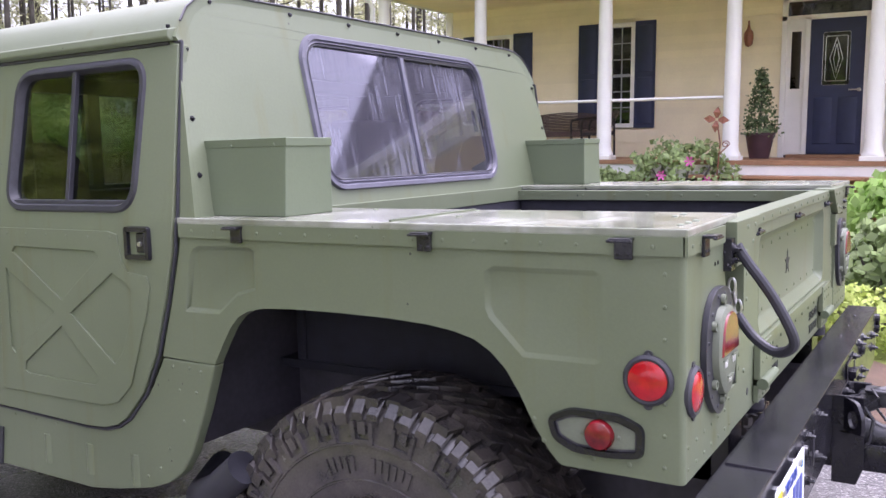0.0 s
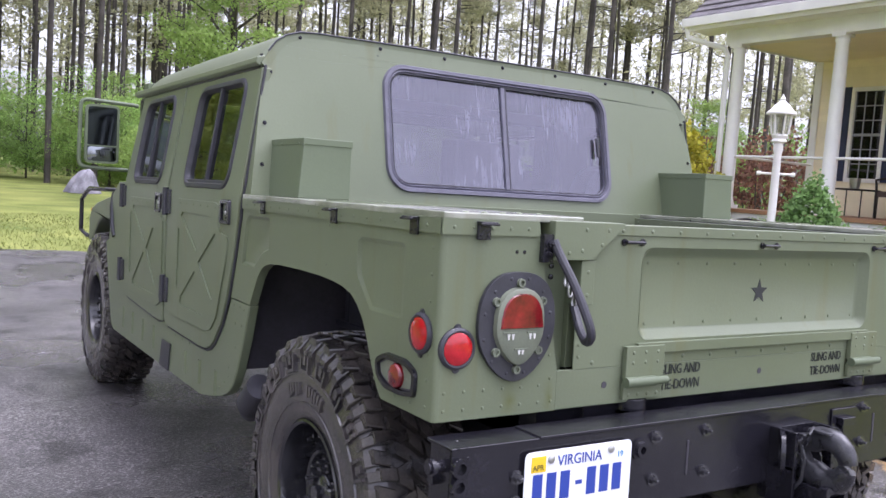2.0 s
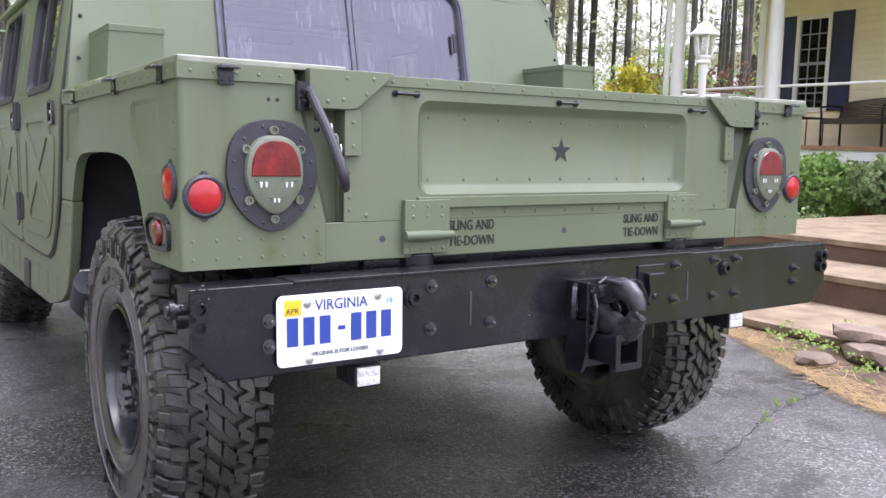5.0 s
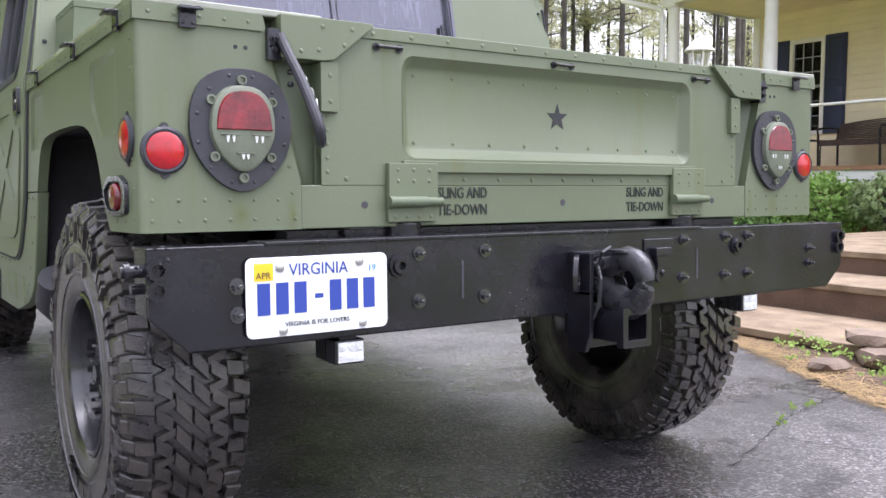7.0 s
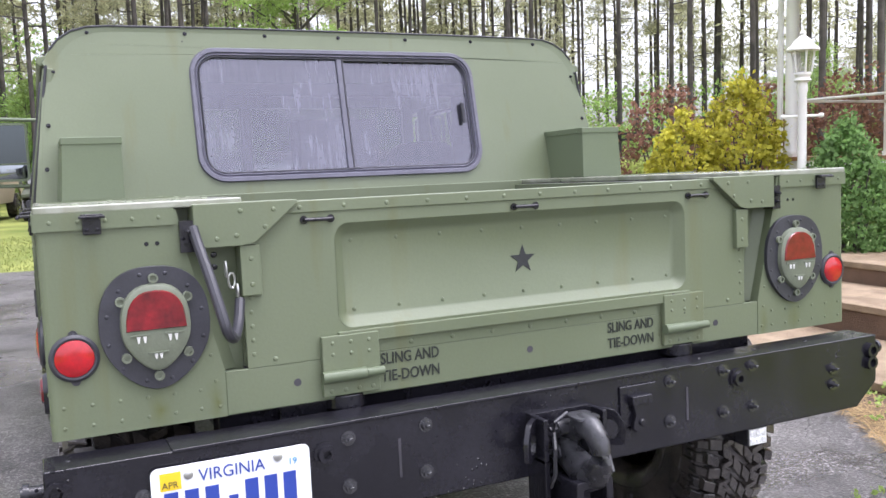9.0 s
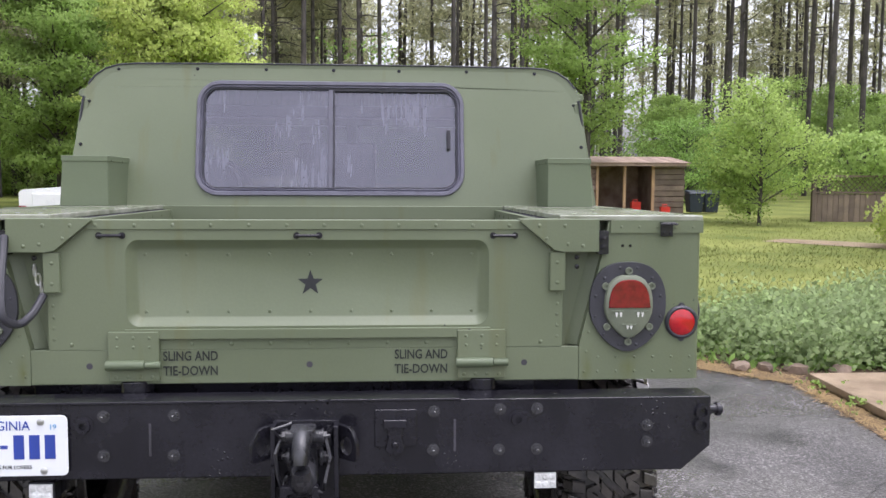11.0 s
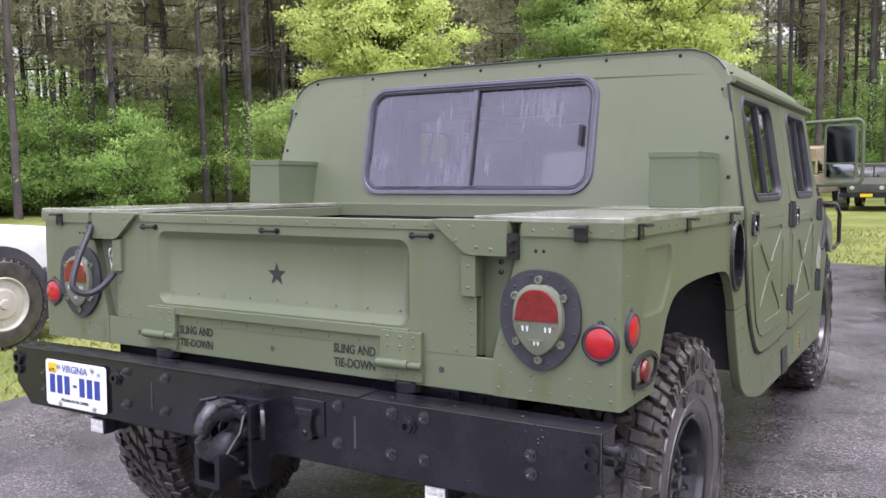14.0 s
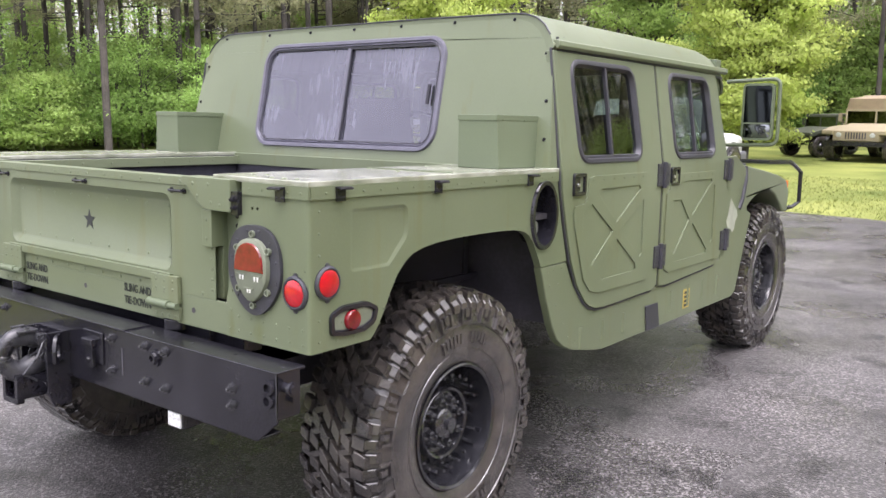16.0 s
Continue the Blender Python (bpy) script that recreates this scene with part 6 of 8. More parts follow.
def broadleaf(seed, h, r, z0, mt, size=0.16, clumps=260, per=16, label="", name="tree", trunk=0.10, stretch=1.0, lean=0.0, layered=False):
    rng = random.Random(seed)
    tree = thing(name, label, "tree" if h > 2.6 else "bush")
    bm = bmesh.new()
    tube(bm, [(0, 0, -0.05), (0.03, 0.02, h * 0.35), (lean * 0.5, 0.03, h * 0.65), (lean, 0, h * 0.93)], 0.1, 8, radii=[trunk, trunk * 0.8, trunk * 0.5, trunk * 0.12])
    spots = []
    for k in range(int(clumps / 9)):
        t = rng.random() ** 0.9
        z = z0 + (h - z0) * t
        wid = r * (math.sin(math.pi * min(0.12 + 0.80 * t, 1)) ** 0.7) * rng.uniform(0.55, 1.05)
        a = rng.uniform(0, 6.28)
        e = Vector((wid * math.cos(a) + lean * t, wid * math.sin(a) * stretch, z))
        s0 = Vector((lean * t * 0.5, 0, max(z - wid * 0.55, h * 0.15)))
        mid = s0.lerp(e, 0.5) + Vector((0, 0, 0.08 * wid))
        tube(bm, [s0, mid, e], 0.02, 5, radii=[trunk * 0.32, trunk * 0.2, trunk * 0.06])
        for q in range(9):
            u = rng.uniform(0.35, 1.08)
            p = s0.lerp(mid, u * 2) if u < 0.5 else mid.lerp(e, u * 2 - 1)
            spots.append((p.x + rng.gauss(0, 0.11 * r), p.y + rng.gauss(0, 0.11 * r), p.z + rng.gauss(0, (0.035 if layered else 0.09) * r)))
    part("trunk", bm, M_BARK, tree, "branching trunk")
    leaves("crown", spots, size, rng, mt, tree, per, (0.09 if layered else 0.10) * r, 0.45 if layered else 0.7, "loose crown of small leaves")
    return tree


def bush(seed, rx, ry, h, mt, size, n, label, at, name="shrub", dense=0.75, cone=0.0):
    """A rounded shrub: stems inside, leaves through an uneven shell."""
    rng = random.Random(seed)
    b = thing(name, label, "bush", at=at)
    bm = bmesh.new()
    for k in range(7):
        a = 6.28 * k / 7
        tube(bm, [(0, 0, -0.03), (0.3 * rx * math.cos(a), 0.3 * ry * math.sin(a), h * 0.4), (0.6 * rx * math.cos(a), 0.6 * ry * math.sin(a), h * 0.75)], 0.02, 5, radii=[0.025, 0.016, 0.006])
    part("stem", bm, M_BARK, b)
    spots = []
    for k in range(n):
        v = Vector((rng.gauss(0, 1), rng.gauss(0, 1), rng.gauss(0, 1))).normalized()
        q = rng.uniform(dense, 1.0) * (1 + 0.10 * noise.noise(v * 2.5 + Vector((seed, 0, 0))))
        z = 0.5 + 0.5 * v.z * q
        k2 = 1 - cone * z
        spots.append((v.x * q * rx * k2, v.y * q * ry * k2, z * h))
    leaves("foliage", spots, size, rng, mt, b, 16, min(rx, h) * 0.085, 0.9)
    return b

# ---- woods ----
rng = random.Random(5)
pines = [pine(k, 20 + 2.2 * k) for k in range(5)]
young = [pine(20 + k, 15 + 2.0 * k, 0.80, "pine with drooping needle boughs low down") for k in range(3)]
slender = [pine(30 + k, 19 + 2.0 * k, 0.62, "slender pine with a thin dark trunk and open boughs", 0.085) for k in range(3)]
spots = []
tries = 0
while len(spots) < 332 and tries < 40000:
    tries += 1
    a, d = rng.uniform(-1.55, 1.2) if len(spots) < 250 else (rng.uniform(-1.15, -0.02) if len(spots) < 320 else rng.uniform(1.2, 4.73)), (31 if 250 <= len(spots) < 320 else 27) + (30 if 250 <= len(spots) < 320 else 62) * rng.random() ** 1.25
    x, y = d * math.sin(a), d * math.cos(a)
    if y < -8 and d < 78:
        continue
    if x > 8 and -20 < y < 14:
        continue
    if -21 < x < 23 and 0 < y < 32.5:
        continue
    if any((x - p) ** 2 + (y - q) ** 2 < 3.0 for p, q in spots):
        continue
    spots.append((x, y))
used = {}
for k, (x, y) in enumerate(spots):
    m = pose(x, y, -0.02, 0, 0, rng.uniform(0, 360))
    kinds = slender if 250 <= k < 320 else young if x < -5 and y > 0 and k % 5 > 1 else pines
    src = kinds[k % len(kinds)]
    if src.name in used:
        copy_thing(src, m)
    else:
        src.matrix_basis = m
        used[src.name] = True

maple_label = "light green broadleaf tree in fresh spring leaf at the wood's edge"
for k, (x, y, h, r) in enumerate(((-11.5, 17.0, 9.0, 2.2), (-5.8, 23.5, 9.0, 2.25), (-10.8, 28.0, 10.5, 2.6), (6.15, 23.4, 11.5, 2.3))):
    tree = broadleaf(40 + k, h, r, h * (0.06 if k < 3 else 0.17), M_LEAF_Y if k < 2 else M_LEAF, ((0.080, 0.085, 0.095, 0.085)[k]), ((1400, 1300, 1000, 620)[k]), ((100, 90, 80, 60)[k]), maple_label, "maple_tree", 0.14, layered=True)
    tree.matrix_basis = pose(x, y, 0)
small = broadleaf(60, 3.55, 1.60, 0.3, M_LEAF_S, 0.072, 430, 36, "small young tree with light leaves on the lawn", "sapling", 0.05)
small.matrix_basis = pose(9.6, 19.0, 0)

# understorey along the woods
under = [broadleaf(70 + k, 2.6 + 0.8 * k, 2.0 + 0.3 * k, 0.1, M_LEAF_D if k % 2 else M_LEAF, 0.085, 560, 26, "leafy understorey shrub below the pines", "understorey_bush", 0.05, layered=True) for k in range(4)]
tall = [broadleaf(90 + k, 5.0 + 1.0 * k, 2.1 + 0.2 * k, 0.8, M_LEAF, 0.105, 620, 26, "slender young tree filling the wood below the pines", "understorey_tree", 0.06, layered=True) for k in range(3)]
k = 0
for i in range(120):
    a = rng.uniform(-1.45, 0.95)
    d = rng.uniform(29, 46)
    x, y = d * math.sin(a), d * math.cos(a)
    if (x > 10 and y < 27) or (-19 < x < 11 and y < 34) or (x > -2 and rng.random() < 0.5) or k > 46:
        continue
    m = pose(x, y, -0.02, 0, 0, rng.uniform(0, 360))
    if k < 4:
        under[k].matrix_basis = m
    else:
        copy_thing(under[k % 4], m)
    k += 1

for i in range(14):
    a, d = rng.uniform(-1.35, -0.66), rng.uniform(29, 40)
    copy_thing(under[i % 4], pose(d * math.sin(a), d * math.cos(a), -0.02, 0, 0, rng.uniform(0, 360)))
for i in range(64):
    a, d = rng.uniform(-1.5, 0.02) if i < 56 else rng.uniform(0.05, 0.9), rng.uniform(41, 64)
    m = pose(d * math.sin(a), d * math.cos(a), -0.02, 0, 0, rng.uniform(0, 360))
    if i < 3:
        tall[i].matrix_basis = m
    else:
        copy_thing(tall[i % 3], m)

# far woods that close the view behind the near trees
g = np.random.default_rng(77)
far = thing("far_woods", "hazy mass of distant pines and undergrowth", "woods", kind="stuff")
stems, tops, low = bmesh.new(), [], []
for k in range(250):
    a, d = g.uniform(-1.6, 1.15), g.uniform(62, 105)
    x, y, h = d * math.sin(a), d * math.cos(a), g.uniform(19, 27)
    if x > 9 and y < 16:
        continue
    tube(stems, [(x, y, -0.05), (x + g.normal(0, 0.15), y, h * 0.5), (x + g.normal(0, 0.3), y, h)], 0.2, 5, radii=[0.2, 0.15, 0.03])
    for q in range(26):
        z = h * (1 - 0.62 * g.random() ** 1.1)
        r = 0.5 + 2.4 * (1 - z / h)
        tops.append((x + g.normal(0, r), y + g.normal(0, r), z))
for k in range(2400):
    a, d = g.uniform(-1.6, 1.15), g.uniform(50, 80)
    x, y = d * math.sin(a), d * math.cos(a)
    if x > 9 and y < 22:
        continue
    low.append((x, y, (10.0 if a < 0.0 else 5.5) * g.random() ** 1.3))
for k in range(1500):
    a, d = g.uniform(-1.6, 1.15), g.uniform(72, 105)
    x, y = d * math.sin(a), d * math.cos(a)
    if (x > 9 and y < 18) or (a < -0.3 and k % 5 < 2):
        continue
    tops.append((x, y, 3 + (17 if a < 0.0 else 9) * g.random() ** 1.2))
part("stem", stems, M_BARK, far)["kind"] = "stuff"
leaves("needle_mass", tops, 0.50, rng, M_NEEDLE, far, 40, 0.60, 0.45, "", (0.09, 0.16))["kind"] = "stuff"
leaves("undergrowth", low, 0.22, rng, M_LEAF_D, far, 46, 0.75, 0.6)["kind"] = "stuff"

# ---- house with porch ----
M_SIDING = material("cream_siding", (0.86, 0.77, 0.55), 0.55, 0, 0.05, 2, 40, 0.1, per_object=0.04)
M_TRIM = material("white_trim", (0.80, 0.79, 0.76), 0.45, 0, 0.04, 3, 60, 0.05)
M_NAVY = material("navy_paint", (0.020, 0.028, 0.075), 0.5, 0, 0.12, 6, 60, 0.05)
M_SHINGLE = material("grey_shingle", (0.16, 0.148, 0.155), 0.85, 0, 0.25, 3, 50, 0.6)
M_DECK = material("deck_board", (0.28, 0.15, 0.08), 0.6, 0, 0.2, 4, 60, 0.3, per_object=0.15)
M_MUNTIN = material("grey_grille", (0.30, 0.31, 0.34), 0.5, 0, 0.1, 5, 60, 0.05)
M_PANE = glass("house_glass", (0.02, 0.022, 0.03), 0.03, 0.07)
M_BRICK = material("porch_brick", (0.30, 0.13, 0.08), 0.8, 0, 0.2, 8, 60, 0.5)
WX, PX, FZ, CZ = 11.8, 9.55, 1.215, 3.86
house = tagged(new("house"), "cream clapboard house with white porch columns and navy shutters", "house")
bm = bmesh.new()
z, k = 0.3, 0
rows = []
while z < 4.6:
    rows.append(z)
    z += 0.115
def spans(z0, z1):
    cut = sorted((min(a, c), max(a, c)) for a, b, c, d in ((5.24, 1.72, 4.60, 3.42), (7.55, 1.82, 6.86, 3.38), (0.60, 1.1, 2.26, 3.60)) if z1 > b and z0 < d)
    y, out = -5.75, []
    for a, b in cut:
        out.append((y, a))
        y = b
    out.append((y, 8.25))
    return out
box(bm, WX + 0.08, -5.75, 0, WX + 9, 8.2, 4.6)
wall = part("wall", bm, M_SIDING, house, "cream lapped siding", smooth=0)
for z in rows:
    for a, b in spans(z, z + 0.115):
        raw("siding_board", [(WX - 0.018, a, z), (WX - 0.018, b, z), (WX - 0.004, b, z + 0.118), (WX - 0.004, a, z + 0.118), (WX + 0.02, a, z), (WX + 0.02, b, z), (WX + 0.08, b, z + 0.118), (WX + 0.08, a, z + 0.118)],
            [(0, 1, 2, 3), (0, 4, 5, 1), (3, 2, 6, 7), (0, 3, 7, 4), (1, 5, 6, 2)], M_SIDING, wall)
    raw("siding_board", [(WX, 8.268, z), (WX + 9, 8.268, z), (WX + 9, 8.254, z + 0.118), (WX, 8.254, z + 0.118), (WX, 8.20, z), (WX + 9, 8.20, z)], [(0, 1, 2, 3), (0, 4, 5, 1)], M_SIDING, wall)
bm = bmesh.new()
box(bm, WX - 0.03, 8.15, 0.3, WX + 0.08, 8.285, 4.4)
part("corner_board", bm, M_TRIM, house, bevel=0.004)
# roof and porch roof
bm = bmesh.new()
loft(bm, [[(PX - 0.45, -6.05, 4.22), (PX - 0.45, 8.95, 4.22), (PX - 0.45, 8.95, 4.30), (PX - 0.45, -6.05, 4.30)], [(15.0, -6.05, 9.22), (15.0, 8.95, 9.22), (15.0, 8.95, 9.32), (15.0, -6.05, 9.32)],
          [(20.9, -6.05, 4.3), (20.9, 8.95, 4.3), (20.9, 8.95, 4.4), (20.9, -6.05, 4.4)]], True, True)
part("roof", bm, M_SHINGLE, house, "grey shingle roof", smooth=0)
bm = bmesh.new()
for k in range(40):
    t0 = k / 40
    x0, z0 = PX - 0.46 + t0 * 5.9, 4.305 + t0 * 5.015
    box(bm, x0, -6.07, z0, x0 + 0.16, 8.97, z0 + 0.02)
part("shingle_course", bm, M_SHINGLE, house, smooth=0)
for nm, x0, y0, z0, x1, y1, z1, lb in (("gutter", PX - 0.50, -6.05, 4.16, PX - 0.38, 8.98, 4.30, "white eaves gutter"), ("soffit", PX - 0.42, -5.95, 4.10, PX + 0.12, 8.9, 4.17, "white soffit board"),
                                      ("porch_beam", PX - 0.10, -5.75, 3.86, PX + 0.12, 8.36, 4.12, "white porch beam"), ("porch_beam", PX - 0.06, 8.20, 3.88, WX, 8.36, 4.14, "white porch beam")):
    bm = bmesh.new()
    box(bm, x0, y0, z0, x1, y1, z1)
    part(nm, bm, M_TRIM, house, lb, 0.008)
for y in (8.26, -5.80):
    bm = bmesh.new()
    prism(bm, [(PX, 4.14), (15.0, 9.10), (20.6, 4.32), (WX, 4.14)], y, y + 0.04, "y")
    part("gable", bm, M_SIDING, house)
bm = bmesh.new()
box(bm, PX + 0.1, -5.75, CZ + 0.02, WX, 8.25, CZ + 0.08)
part("porch_ceiling", bm, M_SIDING, house, "cream porch ceiling")
bm = bmesh.new()
box(bm, PX - 0.18, -5.75, FZ - 0.06, WX + 0.1, 8.35, FZ)
part("porch_floor", bm, M_DECK, house, "brown board porch floor")
bm = bmesh.new()
box(bm, PX - 0.16, -5.75, FZ - 0.25, PX - 0.12, 8.33, FZ - 0.06)
part("porch_fascia", bm, M_TRIM, house, bevel=0.004)
bm = bmesh.new()
box(bm, PX - 0.05, -5.75, 0, PX + 0.10, 8.3, FZ - 0.25)
part("porch_base", bm, M_BRICK, house, "brick porch base")
for y in (8.14, 6.31, 4.26, 2.46, 0.72, -1.1, -2.9):
    bm = bmesh.new()
    lathe(bm, [(0.125, 0.10), (0.115, 0.14), (0.106, 0.18), (0.105, 1.0), (0.092, 2.52), (0.105, 2.54), (0.105, 2.57)], (PX, y, FZ), (0, 0, 1), 24)
    box(bm, PX - 0.14, y - 0.14, FZ, PX + 0.14, y + 0.14, FZ + 0.06)
    lathe(bm, [(0.135, 0.06), (0.138, 0.085), (0.125, 0.11)], (PX, y, FZ), (0, 0, 1), 24)
    box(bm, PX - 0.112, y - 0.112, FZ + 2.60, PX + 0.112, y + 0.112, CZ + 0.02)
    lathe(bm, [(0.092, 2.57), (0.112, 2.60)], (PX, y, FZ), (0, 0, 1), 24)
    part("porch_column", bm, M_TRIM, house, "round white porch column", 0.004)
for a, b in ((8.14, 6.31), (6.31, 4.26), (4.26, 2.46)):
    bm = bmesh.new()
    tube(bm, [(PX, a, 2.06), (PX, b, 2.06)], 0.022, 10)
    part("porch_rail", bm, M_TRIM, house, "white porch handrail")
bm = bmesh.new()
tube(bm, [(PX, 8.14, 2.06), (WX, 8.2, 2.06)], 0.022, 10)
part("porch_rail", bm, M_TRIM, house)
bm = bmesh.new()
tube(bm, [(PX - 0.42, 8.93, 4.18), (PX - 0.40, 8.90, 4.0), (PX - 0.05, 8.40, 3.82), (PX - 0.02, 8.36, 3.7), (PX - 0.02, 8.36, 0.2)], 0.045, 8)
part("downspout", bm, M_TRIM, house, "white downspout")


def window(y0, y1, z0, z1, cols=3, rowsn=6):
    bm = bmesh.new()
    for a, b, c, d in ((y0 - 0.07, z0 - 0.07, y0, z1 + 0.07), (y1, z0 - 0.07, y1 + 0.07, z1 + 0.07), (y0, z0 - 0.07, y1, z0), (y0, z1, y1, z1 + 0.07)):
        box(bm, WX - 0.045, a, b, WX + 0.03, c, d)
    w = part("window", bm, M_TRIM, house, "white divided sash window", 0.004)
    bm = bmesh.new()
    for i in range(1, cols):
        y = y0 + (y1 - y0) * i / cols
        box(bm, WX - 0.012, y - 0.009, z0, WX + 0.006, y + 0.009, z1)
    for i in range(1, rowsn):
        z = z0 + (z1 - z0) * i / rowsn
        h = 0.024 if i == rowsn // 2 else 0.009
        box(bm, WX - 0.014, y0, z - h, WX + 0.006, y1, z + h)
    part("muntin", bm, M_MUNTIN, w, "grey grille in the glazing")
    bm = bmesh.new()
    box(bm, WX + 0.002, y0, z0, WX + 0.006, y1, z1)
    part("pane", bm, M_PANE, w, "dark window glass")
    # dark sheet close behind the glass, painting the shade of an unlit room
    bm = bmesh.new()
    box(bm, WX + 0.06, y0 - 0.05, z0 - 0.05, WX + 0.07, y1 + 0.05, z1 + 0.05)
    part("room_shade_sheet", bm, M_DARK, w)


def shutter(y0, y1, z0, z1):
    bm = bmesh.new()
    box(bm, WX - 0.05, y0, z0, WX - 0.02, y1, z1)
    for a, b in ((z0 + 0.07, (z0 + z1) / 2 - 0.04), ((z0 + z1) / 2 + 0.04, z1 - 0.07)):
        o = [(y0 + 0.05, a), (y1 - 0.05, a), (y1 - 0.05, b), (y0 + 0.05, b)]
        loft(bm, [[(WX - 0.051, *p) for p in o], [(WX - 0.062, *p) for p in inset(o, 0.02)]])
    part("shutter", bm, M_NAVY, house, "navy panelled shutter", 0.004)


window(4.66, 5.17, 1.78, 3.38)
shutter(5.245, 5.60, 1.70, 3.46)
shutter(4.24, 4.59, 1.70, 3.46)
window(6.94, 7.46, 1.86, 3.33)
shutter(6.49, 6.86, 1.80, 3.41)
shutter(7.54, 7.90, 1.80, 3.41)
# front door with side light and transom
bm = bmesh.new()
for a, b, c, d in ((0.62, FZ, 0.70, 3.60), (1.02, FZ, 1.10, 3.32), (1.86, FZ, 1.93, 3.32), (2.19, FZ, 2.27, 3.60), (0.62, 3.28, 2.27, 3.35), (0.62, 3.56, 2.27, 3.64)):
    box(bm, WX - 0.05, a, b, WX + 0.04, c, d)
door = part("front_door_frame", bm, M_TRIM, house, "white door frame with side lights", 0.005)
bm = bmesh.new()
rec = rrect(1.30, 2.30, 1.68, 3.08, 0.02, 2)
prism(bm, [(1.10, FZ + 0.06), (1.86, FZ + 0.06), (1.86, 3.28), (1.10, 3.28)], WX - 0.02, WX + 0.02, "x", [rec])
for a, b in ((1.18, 1.44), (1.52, 1.78)):
    o = [(a, 1.42), (b, 1.42), (b, 2.12), (a, 2.12)]
    loft(bm, [[(WX - 0.021, *p) for p in o], [(WX - 0.032, *p) for p in inset(o, 0.03)]])
panel = part("front_door", bm, M_NAVY, house, "navy panelled front door with leaded glass", 0.004)
bm = bmesh.new()
loft(bm, [[(WX, *p) for p in rec]], False, True)
part("door_glass", bm, M_PANE, panel)
bm = bmesh.new()
for q in (rec, [(1.49, 3.0), (1.58, 2.69), (1.49, 2.38), (1.40, 2.69)], [(1.49, 2.9), (1.53, 2.69), (1.49, 2.48), (1.45, 2.69)], rrect(1.34, 2.36, 1.64, 3.02, 0.02, 2)):
    pts = [(WX - 0.012, *p) for p in q]
    tube(bm, pts + [pts[0]], 0.006, 6)
part("leading", bm, M_CHROME, panel, "pale leaded tracery")
bm = bmesh.new()
lathe(bm, [(0.03, 0), (0.03, 0.01), (0.012, 0.02), (0.012, 0.05)], (WX - 0.02, 1.16, 2.22), (-1, 0, 0), 12, cap1=True)
tube(bm, [(WX - 0.07, 1.16, 2.22), (WX - 0.07, 1.30, 2.22)], 0.011, 8)
part("door_lever", bm, M_CHROME, panel, "bright lever handle")
for a, b in ((0.70, 1.02), (1.93, 2.19)):
    bm = bmesh.new()
    hole = [(a + 0.06, 2.26), (b - 0.06, 2.26), (b - 0.06, 3.12), (a + 0.06, 3.12)]
    prism(bm, [(a, FZ + 0.04), (b, FZ + 0.04), (b, 3.28), (a, 3.28)], WX - 0.01, WX + 0.02, "x", [hole])
    sl = part("side_light", bm, M_TRIM, door, "white side panel with leaded light")
    bm = bmesh.new()
    loft(bm, [[(WX + 0.002, *p) for p in hole]], False, True)
    part("pane", bm, M_PANE, sl)
bm = bmesh.new()
box(bm, WX, 0.70, 3.35, WX + 0.006, 2.19, 3.56)
part("transom", bm, M_PANE, door, "dark transom glass")
# another dark sheet, its colour standing for the shaded hall
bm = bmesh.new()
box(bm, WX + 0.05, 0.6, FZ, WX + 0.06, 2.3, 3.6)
part("hall_shade_sheet", bm, M_DARK, door)
bm = bmesh.new()
box(bm, WX - 0.3, 0.9, FZ, WX - 0.02, 2.1, FZ + 0.05)
part("door_sill", bm, M_DECK, door)
# porch steps
for k in range(4):
    bm = bmesh.new()
    box(bm, PX - 0.20 - 0.28 * (k + 1), 0.2, FZ - 0.19 * (k + 1) - 0.04, PX - 0.18 - 0.28 * k, 2.9, FZ - 0.19 * (k + 1))
    box(bm, PX - 0.20 - 0.28 * k - 0.02, 0.25, FZ - 0.19 * (k + 1) - 0.2, PX - 0.20 - 0.28 * k, 2.85, FZ - 0.19 * (k + 1))
    part("porch_step", bm, M_DECK, house, "brown board porch step", 0.005)

# ---- lamp post ----
lampx, lampy = 5.15, 3.90
lp = thing("lamp_post", "white cast lamp post with glass lantern and ladder bar", "lamp post", at=(lampx, lampy, 0))
bm = bmesh.new()
lathe(bm, [(0.085, 0), (0.085, 0.42), (0.062, 0.47), (0.042, 0.53), (0.037, 1.84), (0.045, 1.87), (0.045, 1.90), (0.038, 1.94)], (0, 0, 0), (0, 0, 1), 20)
part("pole", bm, M_TRIM, lp)
bm = bmesh.new()
tube(bm, [(-0.10, 0.10, 1.645), (0.10, -0.10, 1.645)], 0.012, 8)
for q in (-1, 1):
    lathe(bm, [(0.018, -0.02), (0.022, 0), (0.018, 0.02)], (q * 0.11, -q * 0.11, 1.645), (1, -1, 0), 10, cap0=True, cap1=True)
part("ladder_bar", bm, M_TRIM, lp)
bm = bmesh.new()
lathe(bm, [(0.045, 1.940), (0.075, 1.957), (0.06, 1.983), (0.075, 2.010), (0.070, 2.027)], (0, 0, 0), (0, 0, 1), 20)
for k in range(6):
    a = 6.283 * k / 6
    tube(bm, [(0.075 * math.cos(a), 0.075 * math.sin(a), 2.027), (0.098 * math.cos(a), 0.098 * math.sin(a), 2.218)], 0.010, 6)
part("lantern_frame", bm, M_TRIM, lp)
bm = bmesh.new()
